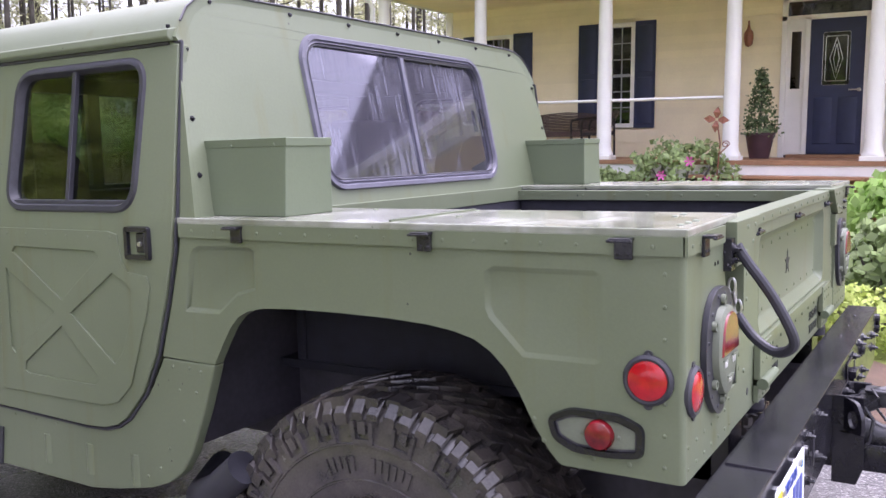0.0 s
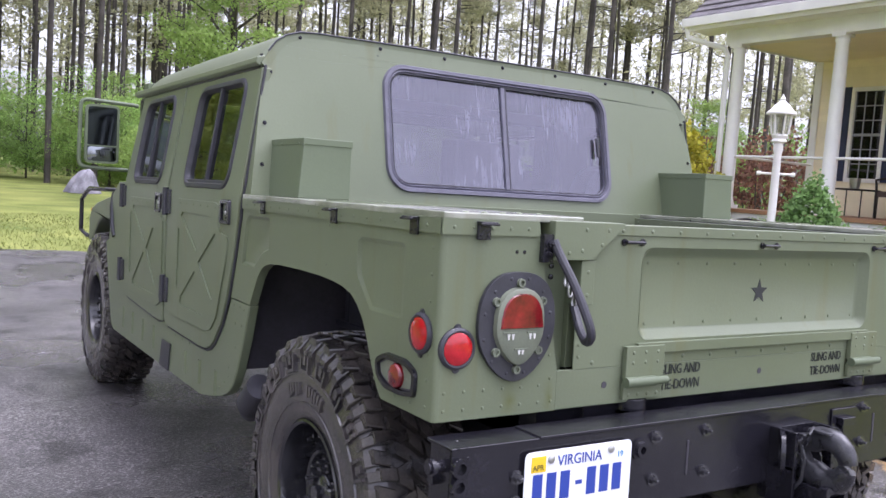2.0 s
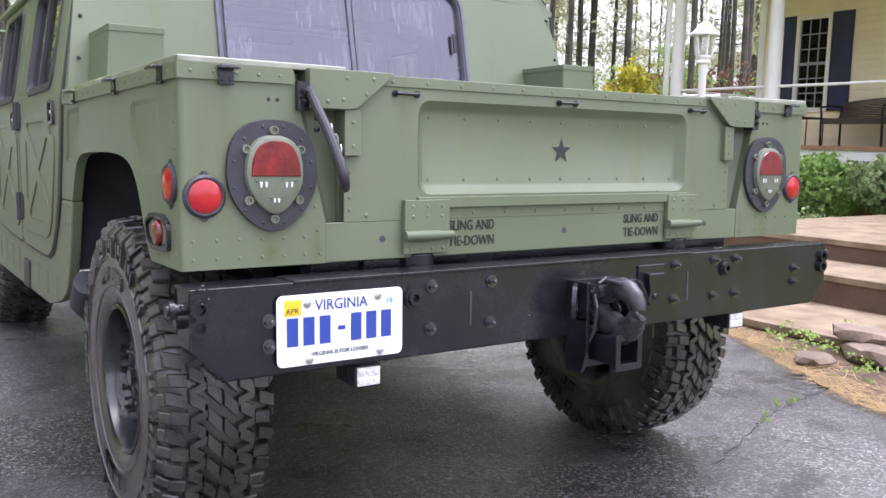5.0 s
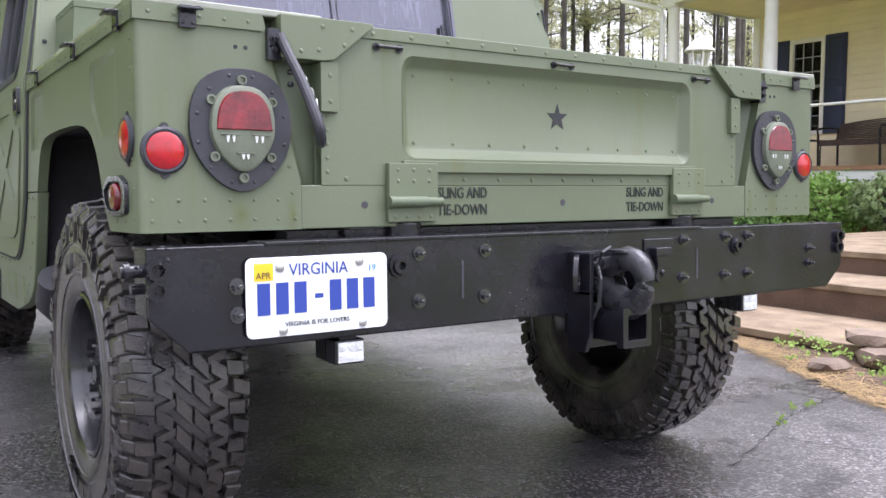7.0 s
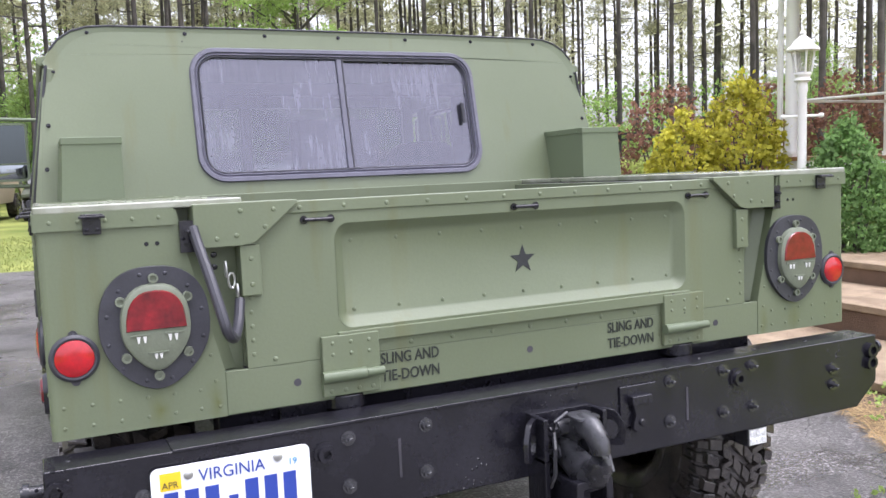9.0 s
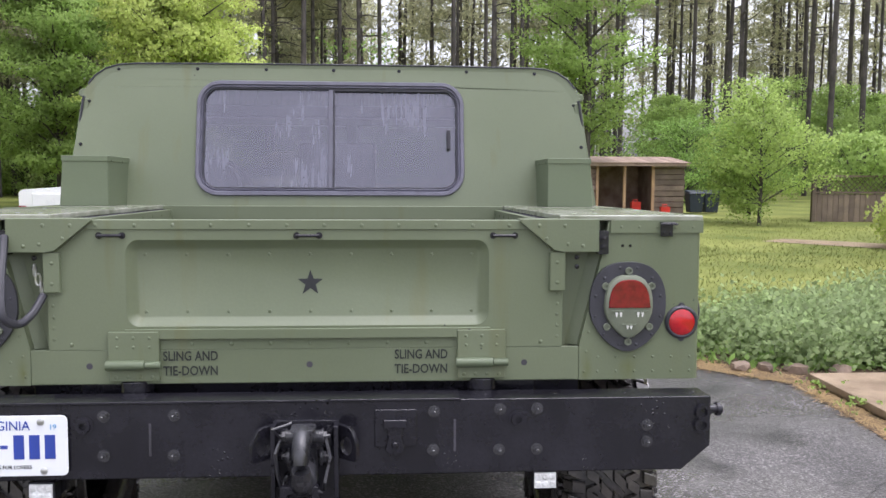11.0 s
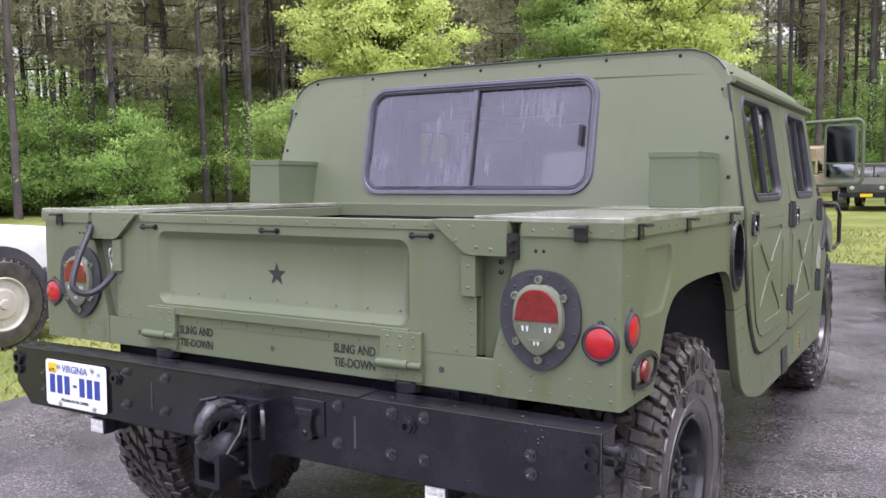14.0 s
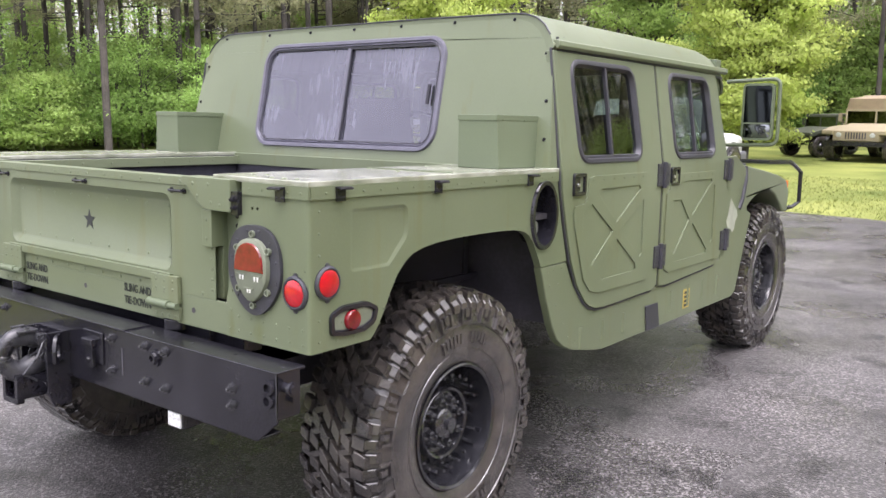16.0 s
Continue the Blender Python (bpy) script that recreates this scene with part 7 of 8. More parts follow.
lathe(bm, [(0.140, 2.214), (0.140, 2.231), (0.103, 2.262), (0.070, 2.305), (0.04, 2.332), (0.02, 2.349), (0.028, 2.366), (0.012, 2.388), (0.004, 2.410)], (0, 0, 0), (0, 0, 1), 20, cap0=True)
part("lantern_roof", bm, M_TRIM, lp)
bm = bmesh.new()
lathe(bm, [(0.070, 2.027), (0.092, 2.214)], (0, 0, 0), (0, 0, 1), 6)
part("lantern_glass", bm, glass("lantern_glass", (0.8, 0.8, 0.78), 0.15, 0.2), lp)

# ---- other vehicles ----
M_CARDARK = material("dark_car_paint", (0.045, 0.047, 0.064), 0.16, 0, 0.05, 3, 100, 0.0, 0.03, coat=1.0)
M_CARWHITE = material("white_car_paint", (0.75, 0.76, 0.76), 0.3, 0, 0.03, 3, 80, 0.0, coat=0.4)
M_GREYPLASTIC = material("grey_plastic", (0.10, 0.10, 0.11), 0.6, 0, 0.1)
M_TAN = material("tan_paint", (0.34, 0.29, 0.19), 0.6, 0, 0.08, 2, 60, 0.05)
M_SHEET = material("grey_purple_sheet", (0.16, 0.15, 0.18), 0.5, 0, 0.35, 3, 30, 0.3, tint=(0.34, 0.33, 0.37))
M_TARP = material("brown_canvas", (0.30, 0.235, 0.155), 0.85, 0, 0.15, 3, 60, 0.2)
M_CAMO = material("dark_olive_paint", (0.075, 0.085, 0.058), 0.6, 0, 0.15, 2, 60, 0.05)
M_SCREEN = glass("vehicle_glass", (0.08, 0.09, 0.10), 0.03, 0.26)
M_HEADLAMP = material("headlamp", (0.52, 0.53, 0.50), 0.22, 0.0, 0.1, 30, 60, 0.1, coat=0.5)
M_STEELWHEEL = material("beige_wheel", (0.55, 0.52, 0.46), 0.4, 0.3, 0.1)


def ringsection(hw, z0, z1, y, r=0.12):
    return [(x, y, z) for x, z in rrect(-hw, z0, hw, z1, min(r, (z1 - z0) * 0.45, hw * 0.9), 4)]


def road_wheel(parent, x, y, r, w, rim_material, s):
    holder = new("wheel")
    holder.parent = parent
    holder.matrix_basis = pose(x, y, r)
    bm = bmesh.new()
    lathe(bm, [(r * 0.60, -w / 2), (r * 0.72, -w / 2 - 0.012), (r * 0.92, -w / 2), (r, -w / 2 + 0.03), (r, w / 2 - 0.03), (r * 0.92, w / 2), (r * 0.72, w / 2 + 0.012), (r * 0.60, w / 2)], (0, 0, 0), (1, 0, 0), 36)
    part("tyre", bm, M_RUBBER, holder)
    bm = bmesh.new()
    for k in range(36):
        a = 6.2832 * k / 36
        for q in (-1, 1):
            m = Matrix.Rotation(a, 4, 'X') @ Matrix.Translation((q * w * 0.28, 0, r + 0.004))
            box(bm, -w * 0.2, -0.022, -0.02, w * 0.2, 0.022, 0.006, m)
    part("tread", bm, M_RUBBER, holder)
    bm = bmesh.new()
    lathe(bm, [(r * 0.61, w / 2 - 0.005), (r * 0.57, w / 2 + 0.004), (r * 0.52, w / 2 - 0.03), (r * 0.36, w / 2 - 0.025), (r * 0.30, w / 2 + 0.006), (r * 0.12, w / 2 + 0.010), (r * 0.10, w / 2 + 0.03)], (0, 0, 0), (s, 0, 0), 32, cap1=True)
    for k in range(8):
        a = 6.2832 * k / 8
        lathe(bm, [(r * 0.05, w / 2 - 0.03), (r * 0.05, w / 2 - 0.018)], (0, r * 0.44 * math.cos(a), r * 0.44 * math.sin(a)), (s, 0, 0), 8, cap1=True)
    part("rim", bm, rim_material, holder)


def parked_car(at):
    """Nose towards -y."""
    van = thing("car", "dark blue-black compact wagon parked nose-on with a sky-bright windscreen", "car", at=at)
    bm = bmesh.new()
    loft(bm, [ringsection(0.46, 0.24, 0.54, 0.0, 0.1), ringsection(0.64, 0.19, 0.63, 0.07), ringsection(0.745, 0.18, 0.70, 0.24), ringsection(0.785, 0.18, 0.785, 0.55), ringsection(0.80, 0.18, 0.85, 1.0),
              ringsection(0.80, 0.18, 0.895, 1.5), ringsection(0.80, 0.18, 0.92, 2.2), ringsection(0.79, 0.18, 0.92, 3.8), ringsection(0.72, 0.24, 0.86, 4.15)], True, True)
    part("body", bm, M_CARDARK, van, "dark blue-black paint, wet", smooth=60)
    bm = bmesh.new()
    loft(bm, [ringsection(0.70, 0.80, 0.84, 1.04, 0.02), ringsection(0.66, 0.80, 1.10, 1.55, 0.06), ringsection(0.585, 0.80, 1.375, 2.08, 0.12), ringsection(0.585, 0.80, 1.43, 2.75, 0.14), ringsection(0.57, 0.80, 1.39, 3.55, 0.14), ringsection(0.62, 0.80, 1.0, 4.08, 0.08)], True, True)
    part("cabin", bm, M_CARDARK, van, smooth=60)
    bm = bmesh.new()
    loft(bm, [[(-0.655, 1.16, 0.922), (0.655, 1.16, 0.922), (0.63, 1.55, 1.118), (0.545, 2.05, 1.375), (-0.545, 2.05, 1.375), (-0.63, 1.55, 1.118)]], False, True)
    part("windscreen", bm, glass("car_windscreen", (0.10, 0.11, 0.12), 0.05, 0.36), van, "pale reflecting windscreen", smooth=0)
    for s in (-1, 1):
        bm = bmesh.new()
        loft(bm, [[(s * 0.715, 1.75, 0.94), (s * 0.715, 3.6, 0.94), (s * 0.62, 3.5, 1.30), (s * 0.62, 2.25, 1.30)]], False, True)
        part("side_window", bm, M_SCREEN, van, smooth=0)
        bm = bmesh.new()
        bmesh.ops.create_uvsphere(bm, u_segments=24, v_segments=14, radius=1.0)
        bmesh.ops.transform(bm, matrix=pose(s * 0.585, 0.225, 0.560, 0, -s * 13, s * 27) @ Matrix.Diagonal((0.215, 0.150, 0.095, 1)), verts=bm.verts)
        part("headlamp", bm, M_HEADLAMP, van, "large clear almond headlamp", smooth=60)
        bm = bmesh.new()
        loft(bm, [ringsection(0.085, -0.06, 0.055, 0, 0.04), ringsection(0.075, -0.05, 0.05, 0.11, 0.04)], True, True)
        for v in bm.verts:
            v.co += Vector((s * 0.845, 1.80, 0.965))
        part("door_mirror", bm, M_CARDARK, van, smooth=60)
        bm = bmesh.new()
        tube(bm, [(s * 0.50, 2.15, 1.405), (s * 0.50, 2.25, 1.455), (s * 0.50, 3.4, 1.450), (s * 0.50, 3.5, 1.40)], 0.014, 8)
        part("roof_rail", bm, M_GREYPLASTIC, van, "thin roof rail")
        bm = bmesh.new()
        lathe(bm, [(0.05, 0.0), (0.05, 0.012)], (s * 0.56, 0.055, 0.275), (0, -1, 0), 14, cap1=True)
        part("fog_lamp", bm, M_SCREEN, van)
        for y in (0.85, 3.4):
            road_wheel(van, s * 0.72, y, 0.31, 0.19, M_CHROME, s)
    bm = bmesh.new()
    prism(bm, [(-0.36, 0.545), (0.36, 0.545), (0.30, 0.455), (-0.30, 0.455)], -0.015, 0.05, "y")
    part("grille", bm, M_BLACK, van, "dark grille", 0.01)
    bm = bmesh.new()
    box(bm, -0.34, -0.022, 0.495, 0.34, 0.02, 0.511)
    lathe(bm, [(0.042, 0.0), (0.042, 0.012)], (0, -0.02, 0.505), (0, -1, 0), 16, cap1=True)
    part("grille_bar", bm, M_CHROME, van, "bright grille bar and badge disc", 0.003)
    bm = bmesh.new()
    prism(bm, rrect(-0.50, 0.225, 0.50, 0.315, 0.03, 3), -0.010, 0.10, "y")
    part("lower_intake", bm, M_BLACK, van, "black lower intake", 0.008)
    bm = bmesh.new()
    box(bm, -0.15, -0.035, 0.345, 0.15, -0.005, 0.425)
    pl = part("licence_plate", bm, M_PLATE, van, "pale plate")
    bm = bmesh.new()
    for k in range(6):
        box(bm, -0.122 + 0.042 * k, -0.037, 0.365, -0.097 + 0.042 * k, -0.034, 0.405)
    part("plate_bars", bm, M_GREYPLASTIC, pl)
    for x in (-0.32, 0.24):
        bm = bmesh.new()
        tube(bm, [(x, 1.13, 0.925), (x + 0.36, 1.20, 0.955)], 0.009, 6)
        part("wiper", bm, M_BLACK, van)
    return van


parked_car((1.855, 7.65, 0.0))


def white_pickup(at, turn):
    """Nose towards +y."""
    v = thing("pickup", "white pickup truck with grey plastic bumper parked on the lawn", "truck", "white pickups", at=at, turn=turn)
    bm = bmesh.new()
    loft(bm, [ringsection(0.80, 0.55, 0.88, 0.0, 0.1), ringsection(0.92, 0.50, 0.98, -0.10, 0.12), ringsection(0.95, 0.50, 1.02, -0.5, 0.12), ringsection(0.96, 0.50, 1.06, -1.25, 0.10), ringsection(0.96, 0.50, 1.08, -3.0, 0.08), ringsection(0.96, 0.50, 1.08, -5.3, 0.08)], True, True)
    part("body", bm, M_CARWHITE, v, smooth=60)
    bm = bmesh.new()
    loft(bm, [ringsection(0.86, 1.0, 1.05, -1.15, 0.02), ringsection(0.76, 1.0, 1.66, -1.85, 0.12), ringsection(0.74, 1.0, 1.72, -2.3, 0.12), ringsection(0.76, 1.0, 1.66, -3.2, 0.12), ringsection(0.80, 1.0, 1.1, -3.3, 0.04)], True, True)
    part("cabin", bm, M_CARWHITE, v, smooth=60)
    bm = bmesh.new()
    box(bm, -0.76, -5.325, 0.60, 0.76, -5.29, 1.02)
    part("tailgate", bm, M_CARWHITE, v, bevel=0.012)
    bm = bmesh.new()
    box(bm, -0.94, -5.44, 0.42, 0.94, -5.30, 0.56)
    part("rear_bumper", bm, M_GREYPLASTIC, v, "grey rear bumper", 0.02)
    bm = bmesh.new()
    loft(bm, [ringsection(0.88, 0.42, 0.66, 0.14, 0.06), ringsection(0.98, 0.38, 0.66, 0.02, 0.06), ringsection(0.99, 0.36, 0.64, -0.30, 0.06)], True, True)
    part("bumper", bm, M_GREYPLASTIC, v, "grey plastic bumper", smooth=50)
    bm = bmesh.new()
    loft(bm, [ringsection(0.99, 0.20, 0.42, 0.02, 0.04), ringsection(0.97, 0.18, 0.42, -0.34, 0.04)], True, True)
    part("valance", bm, M_GASKET, v)
    for s in (-1, 1):
        bm = bmesh.new()
        box(bm, s * 0.965, -5.32, 0.60, s * 0.85, -5.22, 0.84)
        part("tail_lamp", bm, M_TAIL, v, "red tail lamp", 0.015)
        for y in (-0.72, -4.2):
            bm = bmesh.new()
            lathe(bm, [(0.46, 0), (0.46, 0.02)], (s * 0.945, y, 0.40), (s, 0, 0), 32, cap1=True)
            part("wheel_arch", bm, M_DARK, v)
            road_wheel(v, s * 0.88, y, 0.38, 0.26, M_STEELWHEEL, s)
    return v


white_pickup((-6.0, 2.985, -0.01), 0)
white_pickup((-4.25, 16.2, -0.01), 0)


def army_truck(at, turn, paint, label, tarp=None):
    """Seen from afar, nose towards -y."""
    v = thing("army_truck", label, "truck", "parked army trucks", at=at, turn=turn)
    v.matrix_basis = pose(*at, 0, 0, turn) @ Matrix.Diagonal((0.92, 0.92, 0.82, 1) if tarp else (0.74, 0.74, 0.71, 1))
    bm = bmesh.new()
    loft(bm, [[(-0.72, 0, 0.72), (0.72, 0, 0.72), (0.72, 0, 1.08), (-0.72, 0, 1.08)], [(-0.72, 0.5, 0.70), (0.72, 0.5, 0.70), (0.72, 0.5, 1.20), (-0.72, 0.5, 1.20)], [(-0.85, 1.35, 0.62), (0.85, 1.35, 0.62), (0.80, 1.35, 1.32), (-0.80, 1.35, 1.32)]], True, True)
    part("bonnet", bm, paint, v, bevel=0.03)
    for s in (-1, 1):
        bm = bmesh.new()
        prism(bm, [(-0.05, 0.95), (-0.05, 1.08), (0.5, 1.20), (1.35, 1.25), (1.35, 0.75), (1.15, 0.75), (1.0, 1.0), (0.75, 1.05), (0.4, 1.02), (0.15, 0.92)], s * 0.70, s * 1.05, "x")
        part("fender", bm, paint, v, bevel=0.02)
        bm = bmesh.new()
        prism(bm, [(1.35, 0.60), (1.35, 1.30), (4.5, 1.30), (4.5, 0.86), (4.2, 0.86), (4.0, 1.10), (3.45, 1.10), (3.25, 0.86), (3.0, 0.60)], s * 1.0, s * 1.06, "x")
        part("side", bm, paint, v, bevel=0.01)
        bm = bmesh.new()
        lathe(bm, [(0.085, 0.0), (0.085, 0.02), (0.07, 0.025)], (s * 0.52, -0.005, 0.93), (0, -1, 0), 16, cap1=True)
        part("headlamp", bm, M_HEADLAMP, v)
        bm = bmesh.new()
        tube(bm, [(s * 1.0, 1.45, 1.65), (s * 1.22, 1.42, 1.66), (s * 1.22, 1.42, 1.36), (s * 1.0, 1.45, 1.36)], 0.02, 6)
        box(bm, s * 1.12, 1.40, 1.38, s * 1.24, 1.44, 1.64)
        part("mirror", bm, paint, v)
        for y in (0.58, 3.75):
            road_wheel(v, s * 0.92, y, 0.46, 0.30, M_RIM, s)
    bm = bmesh.new()
    for k in range(8):
        box(bm, -0.31 + k * 0.085, -0.012, 0.80, -0.275 + k * 0.085, 0.02, 1.02)
    part("grille_slot", bm, M_DARK, v)
    bm = bmesh.new()
    box(bm, -0.95, -0.18, 0.55, 0.95, -0.08, 0.70)
    part("bumper", bm, M_BLACK, v, bevel=0.01)
    bm = bmesh.new()
    box(bm, -1.0, 1.30, 0.60, 1.0, 4.5, 0.85)
    part("tub", bm, M_DARK, v)
    bm = bmesh.new()
    for x in (-0.97, -0.03, 0.91):
        box(bm, x, 1.32, 1.28, x + 0.06, 1.38, 1.80)
    box(bm, -0.97, 1.32, 1.74, 0.97, 1.40, 1.82)
    for s in (-1, 1):
        box(bm, s * 0.98, 2.3, 1.28, s * 0.92, 2.36, 1.78)
    part("windscreen_frame", bm, paint, v, bevel=0.008)
    bm = bmesh.new()
    box(bm, -0.92, 1.34, 1.32, 0.92, 1.345, 1.75)
    part("windscreen", bm, M_SCREEN, v)
    bm = bmesh.new()
    if tarp:
        loft(bm, [[(x * 0.97, 1.36, z) for x, z in ((-1, 1.80), (-0.93, 2.20), (0.93, 2.20), (1, 1.80))], [(x, 2.4, z) for x, z in ((-1, 1.3), (-0.94, 2.28), (0.94, 2.28), (1, 1.3))],
                  [(x, 2.5, z) for x, z in ((-1, 1.28), (-0.93, 2.32), (0.93, 2.32), (1, 1.28))], [(x, 3.5, z) for x, z in ((-1.01, 1.28), (-0.95, 2.26), (0.95, 2.26), (1.01, 1.28))], [(x, 4.5, z) for x, z in ((-1, 1.28), (-0.93, 2.30), (0.93, 2.30), (1, 1.28))]], True, True)
        part("canvas_cover", bm, tarp, v, "brown canvas cover", 0.03)
    else:
        loft(bm, [[(-0.97, 1.34, 1.80), (0.97, 1.34, 1.80), (0.97, 1.34, 1.86), (-0.97, 1.34, 1.86)], [(-0.97, 3.2, 1.84), (0.97, 3.2, 1.84), (0.97, 3.2, 1.90), (-0.97, 3.2, 1.90)], [(-0.97, 4.3, 1.30), (0.97, 4.3, 1.30), (0.97, 4.35, 1.36), (-0.97, 4.35, 1.36)]], True, True)
        part("roof", bm, paint, v, bevel=0.02)
    return v


army_truck((-3.25, 25.2, 0), -12, M_TAN, "tan army truck with a brown canvas cover on the grass", M_TARP)
army_truck((-5.5, 27.2, 0), -35, M_CAMO, "dark olive army truck parked beside the wood")
jeep = army_truck((-0.68, 25.3, 0), -5, M_CAMO, "dark olive open army truck on the far lawn")
bm = bmesh.new()
box(bm, -0.20, -0.21, 0.57, 0.24, -0.185, 0.70)
part("front_plate", bm, M_YELLOW, jeep, "yellow front plate")


def covered_heap(at):
    """A low slumped heap under a wrinkled sheet."""
    rg = random.Random(81)
    v = thing("covered_heap", "grey-purple wrinkled sheet over a low heap on the lawn", "tarp", at=at)
    folds = [(rg.uniform(0, 6.28), rg.choice((3, 5, 7, 9)), rg.uniform(0.02, 0.07)) for _ in range(6)]
    bm = bmesh.new()
    loops = []
    for q in range(9):
        u = q / 8
        loop = []
        for k in range(56):
            a = 2 * math.pi * k / 56
            f = 1 + sum(d * math.sin(m * a + p + 2.2 * u) for p, m, d in folds) * (0.4 + u)
            r = (0.05 + 0.53 * u ** 0.8) * f
            peak = 0.84 if math.cos(a) > 0 else 0.80
            loop.append((0.14 * (1 - u) + r * math.cos(a), 0.75 * r * math.sin(a), max(0.012, peak * (1 - u ** 1.5) + 0.05 * math.sin(5 * a + 7 * u) * u * (1 - u) * 4 * 0.5)))
        loops.append(loop)
    loft(bm, loops, True, False)
    part("sheet", bm, M_SHEET, v, smooth=25)
    return v


covered_heap((3.33, 30.0, 0))

# ---- porch things ----
M_WICKER = material("brown_wicker", (0.075, 0.05, 0.04), 0.7, 0, 0.3, 20, 150, 0.6)
M_POT = material("plum_pot", (0.07, 0.035, 0.045), 0.4, 0, 0.15)
M_COPPER = material("rust_copper", (0.28, 0.12, 0.08), 0.5, 0.5, 0.25, 12, 60, 0.2)
M_IRON = material("dark_iron", (0.02, 0.018, 0.016), 0.5, 0.4, 0.2)
M_WOOD = material("weathered_board", (0.17, 0.13, 0.10), 0.85, 0, 0.25, 3, 30, 0.5, per_object=0.25)
M_LOG = material("reddish_log", (0.20, 0.115, 0.085), 0.85, 0, 0.3, 3, 30, 0.5, per_object=0.25, tint=(0.27, 0.20, 0.17))
M_POST = material("pale_timber", (0.42, 0.27, 0.16), 0.8, 0, 0.2, 3, 30, 0.3)
M_ROOFBOARD = material("weathered_roof_board", (0.33, 0.24, 0.19), 0.8, 0, 0.25, 3, 30, 0.4, per_object=0.2)
M_BIN = material("dark_blue_bin", (0.03, 0.04, 0.06), 0.5, 0, 0.1)
M_REDCAN = material("red_plastic", (0.6, 0.04, 0.03), 0.4)
M_PINK = material("pink_petal", (0.65, 0.12, 0.40), 0.6)


def bench(name, label, at, turn, w=1.35):
    b = thing(name, label, "bench", at=at, turn=turn)
    for k in range(10):
        bm = bmesh.new()
        box(bm, -w / 2, -0.25 + k * 0.05, 0.40, w / 2, -0.21 + k * 0.05, 0.43)
        part("seat_slat", bm, M_WICKER, b)
    bm = bmesh.new()
    box(bm, -w / 2, -0.27, 0.34, w / 2, -0.25, 0.43)
    part("seat_rail", bm, M_WICKER, b)
    for k in range(12):
        bm = bmesh.new()
        z = 0.45 + k * 0.022
        y = 0.24 + 0.012 * k
        tube(bm, [(-w / 2, y - 0.05, z), (-w / 4, y, z + 0.004 * k), (0, y + 0.01, z + 0.006 * k), (w / 4, y, z + 0.004 * k), (w / 2, y - 0.05, z)], 0.011, 6)
        part("back_strand", bm, M_WICKER, b, "curved wicker strand")
    for s in (-1, 1):
        bm = bmesh.new()
        box(bm, s * w / 2, -0.26, 0.36, s * (w / 2 - 0.03), 0.25, 0.40)
        part("side_rail", bm, M_IRON, b)
        bm = bmesh.new()
        tube(bm, [(s * w / 2, 0.26, 0.0), (s * w / 2, 0.25, 0.62), (s * (w / 2 + 0.03), 0.0, 0.64), (s * (w / 2 + 0.03), -0.26, 0.60), (s * w / 2, -0.28, 0.52), (s * w / 2, -0.26, 0.0)], 0.018, 8)
        part("arm", bm, M_IRON, b)
    return b


bench("porch_bench", "dark brown wicker bench on the porch", (11.2, 5.72, FZ), -90)
bench("porch_chair", "dark iron porch chair with a woven seat", (10.6, 4.85, FZ), -140, 0.55)
tb = thing("side_table", "low dark iron side table on the porch", "table", at=(10.9, 6.75, FZ))
bm = bmesh.new()
box(bm, -0.25, -0.3, 0.42, 0.25, 0.3, 0.445)
part("tabletop", bm, M_IRON, tb, bevel=0.005)
for x in (-0.22, 0.22):
    for y in (-0.27, 0.27):
        bm = bmesh.new()
        tube(bm, [(x, y, 0.42), (x, y, 0)], 0.011, 6)
        part("leg", bm, M_IRON, tb)
pail = thing("pail", "small pale metal pail on the side table", "pail", at=(10.9, 6.75, FZ + 0.445))
bm = bmesh.new()
lathe(bm, [(0.07, 0), (0.09, 0.17), (0.085, 0.17), (0.066, 0.01)], (0, 0, 0), (0, 0, 1), 16, cap0=True)
part("body", bm, M_CHROME, pail)

pot = thing("potted_conifer", "small dense conifer in a plum-coloured pot on the porch", "plant", at=(10.75, 2.33, FZ))
bm = bmesh.new()
lathe(bm, [(0.0, 0.005), (0.135, 0.0), (0.20, 0.34), (0.215, 0.345), (0.215, 0.375), (0.19, 0.375), (0.18, 0.32), (0, 0.32)], (0, 0, 0), (0, 0, 1), 24)
part("pot", bm, M_POT, pot, "plum glazed pot")
bm = bmesh.new()
tube(bm, [(0, 0, 0.3), (0, 0, 1.2)], 0.02, 6, radii=[0.02, 0.006])
part("stem", bm, M_BARK, pot)
rg = random.Random(11)
spots = [(math.cos(a) * r, math.sin(a) * r, z) for a, r, z in ((rg.uniform(0, 6.28), (0.24 * (1 - (z - 0.4) / 0.85) + 0.02) * rg.uniform(0.3, 1.1), z) for z in [0.38 + 0.86 * rg.random() ** 1.2 for _ in range(170)])]
leaves("foliage", spots, 0.045, rg, material("potted_needles", (0.13, 0.19, 0.085), 0.7, 0, 0.2, 8, 40, 0, island=0.4), pot, 9, 0.032, 1.3, "spiky dark needles")

lan = thing("wall_lantern", "small brass lantern on the house wall", "lamp", at=(WX - 0.06, 2.74, 2.92))
bm = bmesh.new()
lathe(bm, [(0.01, 0.0), (0.05, 0.03), (0.075, 0.12), (0.07, 0.22), (0.03, 0.27), (0.012, 0.36), (0.02, 0.38), (0.004, 0.40)], (-0.08, 0, 0), (0, 0, 1), 8)
box(bm, 0.0, -0.04, 0.05, 0.04, 0.04, 0.25)
tube(bm, [(0.02, 0, 0.2), (-0.04, 0, 0.30), (-0.08, 0, 0.28)], 0.01, 6)
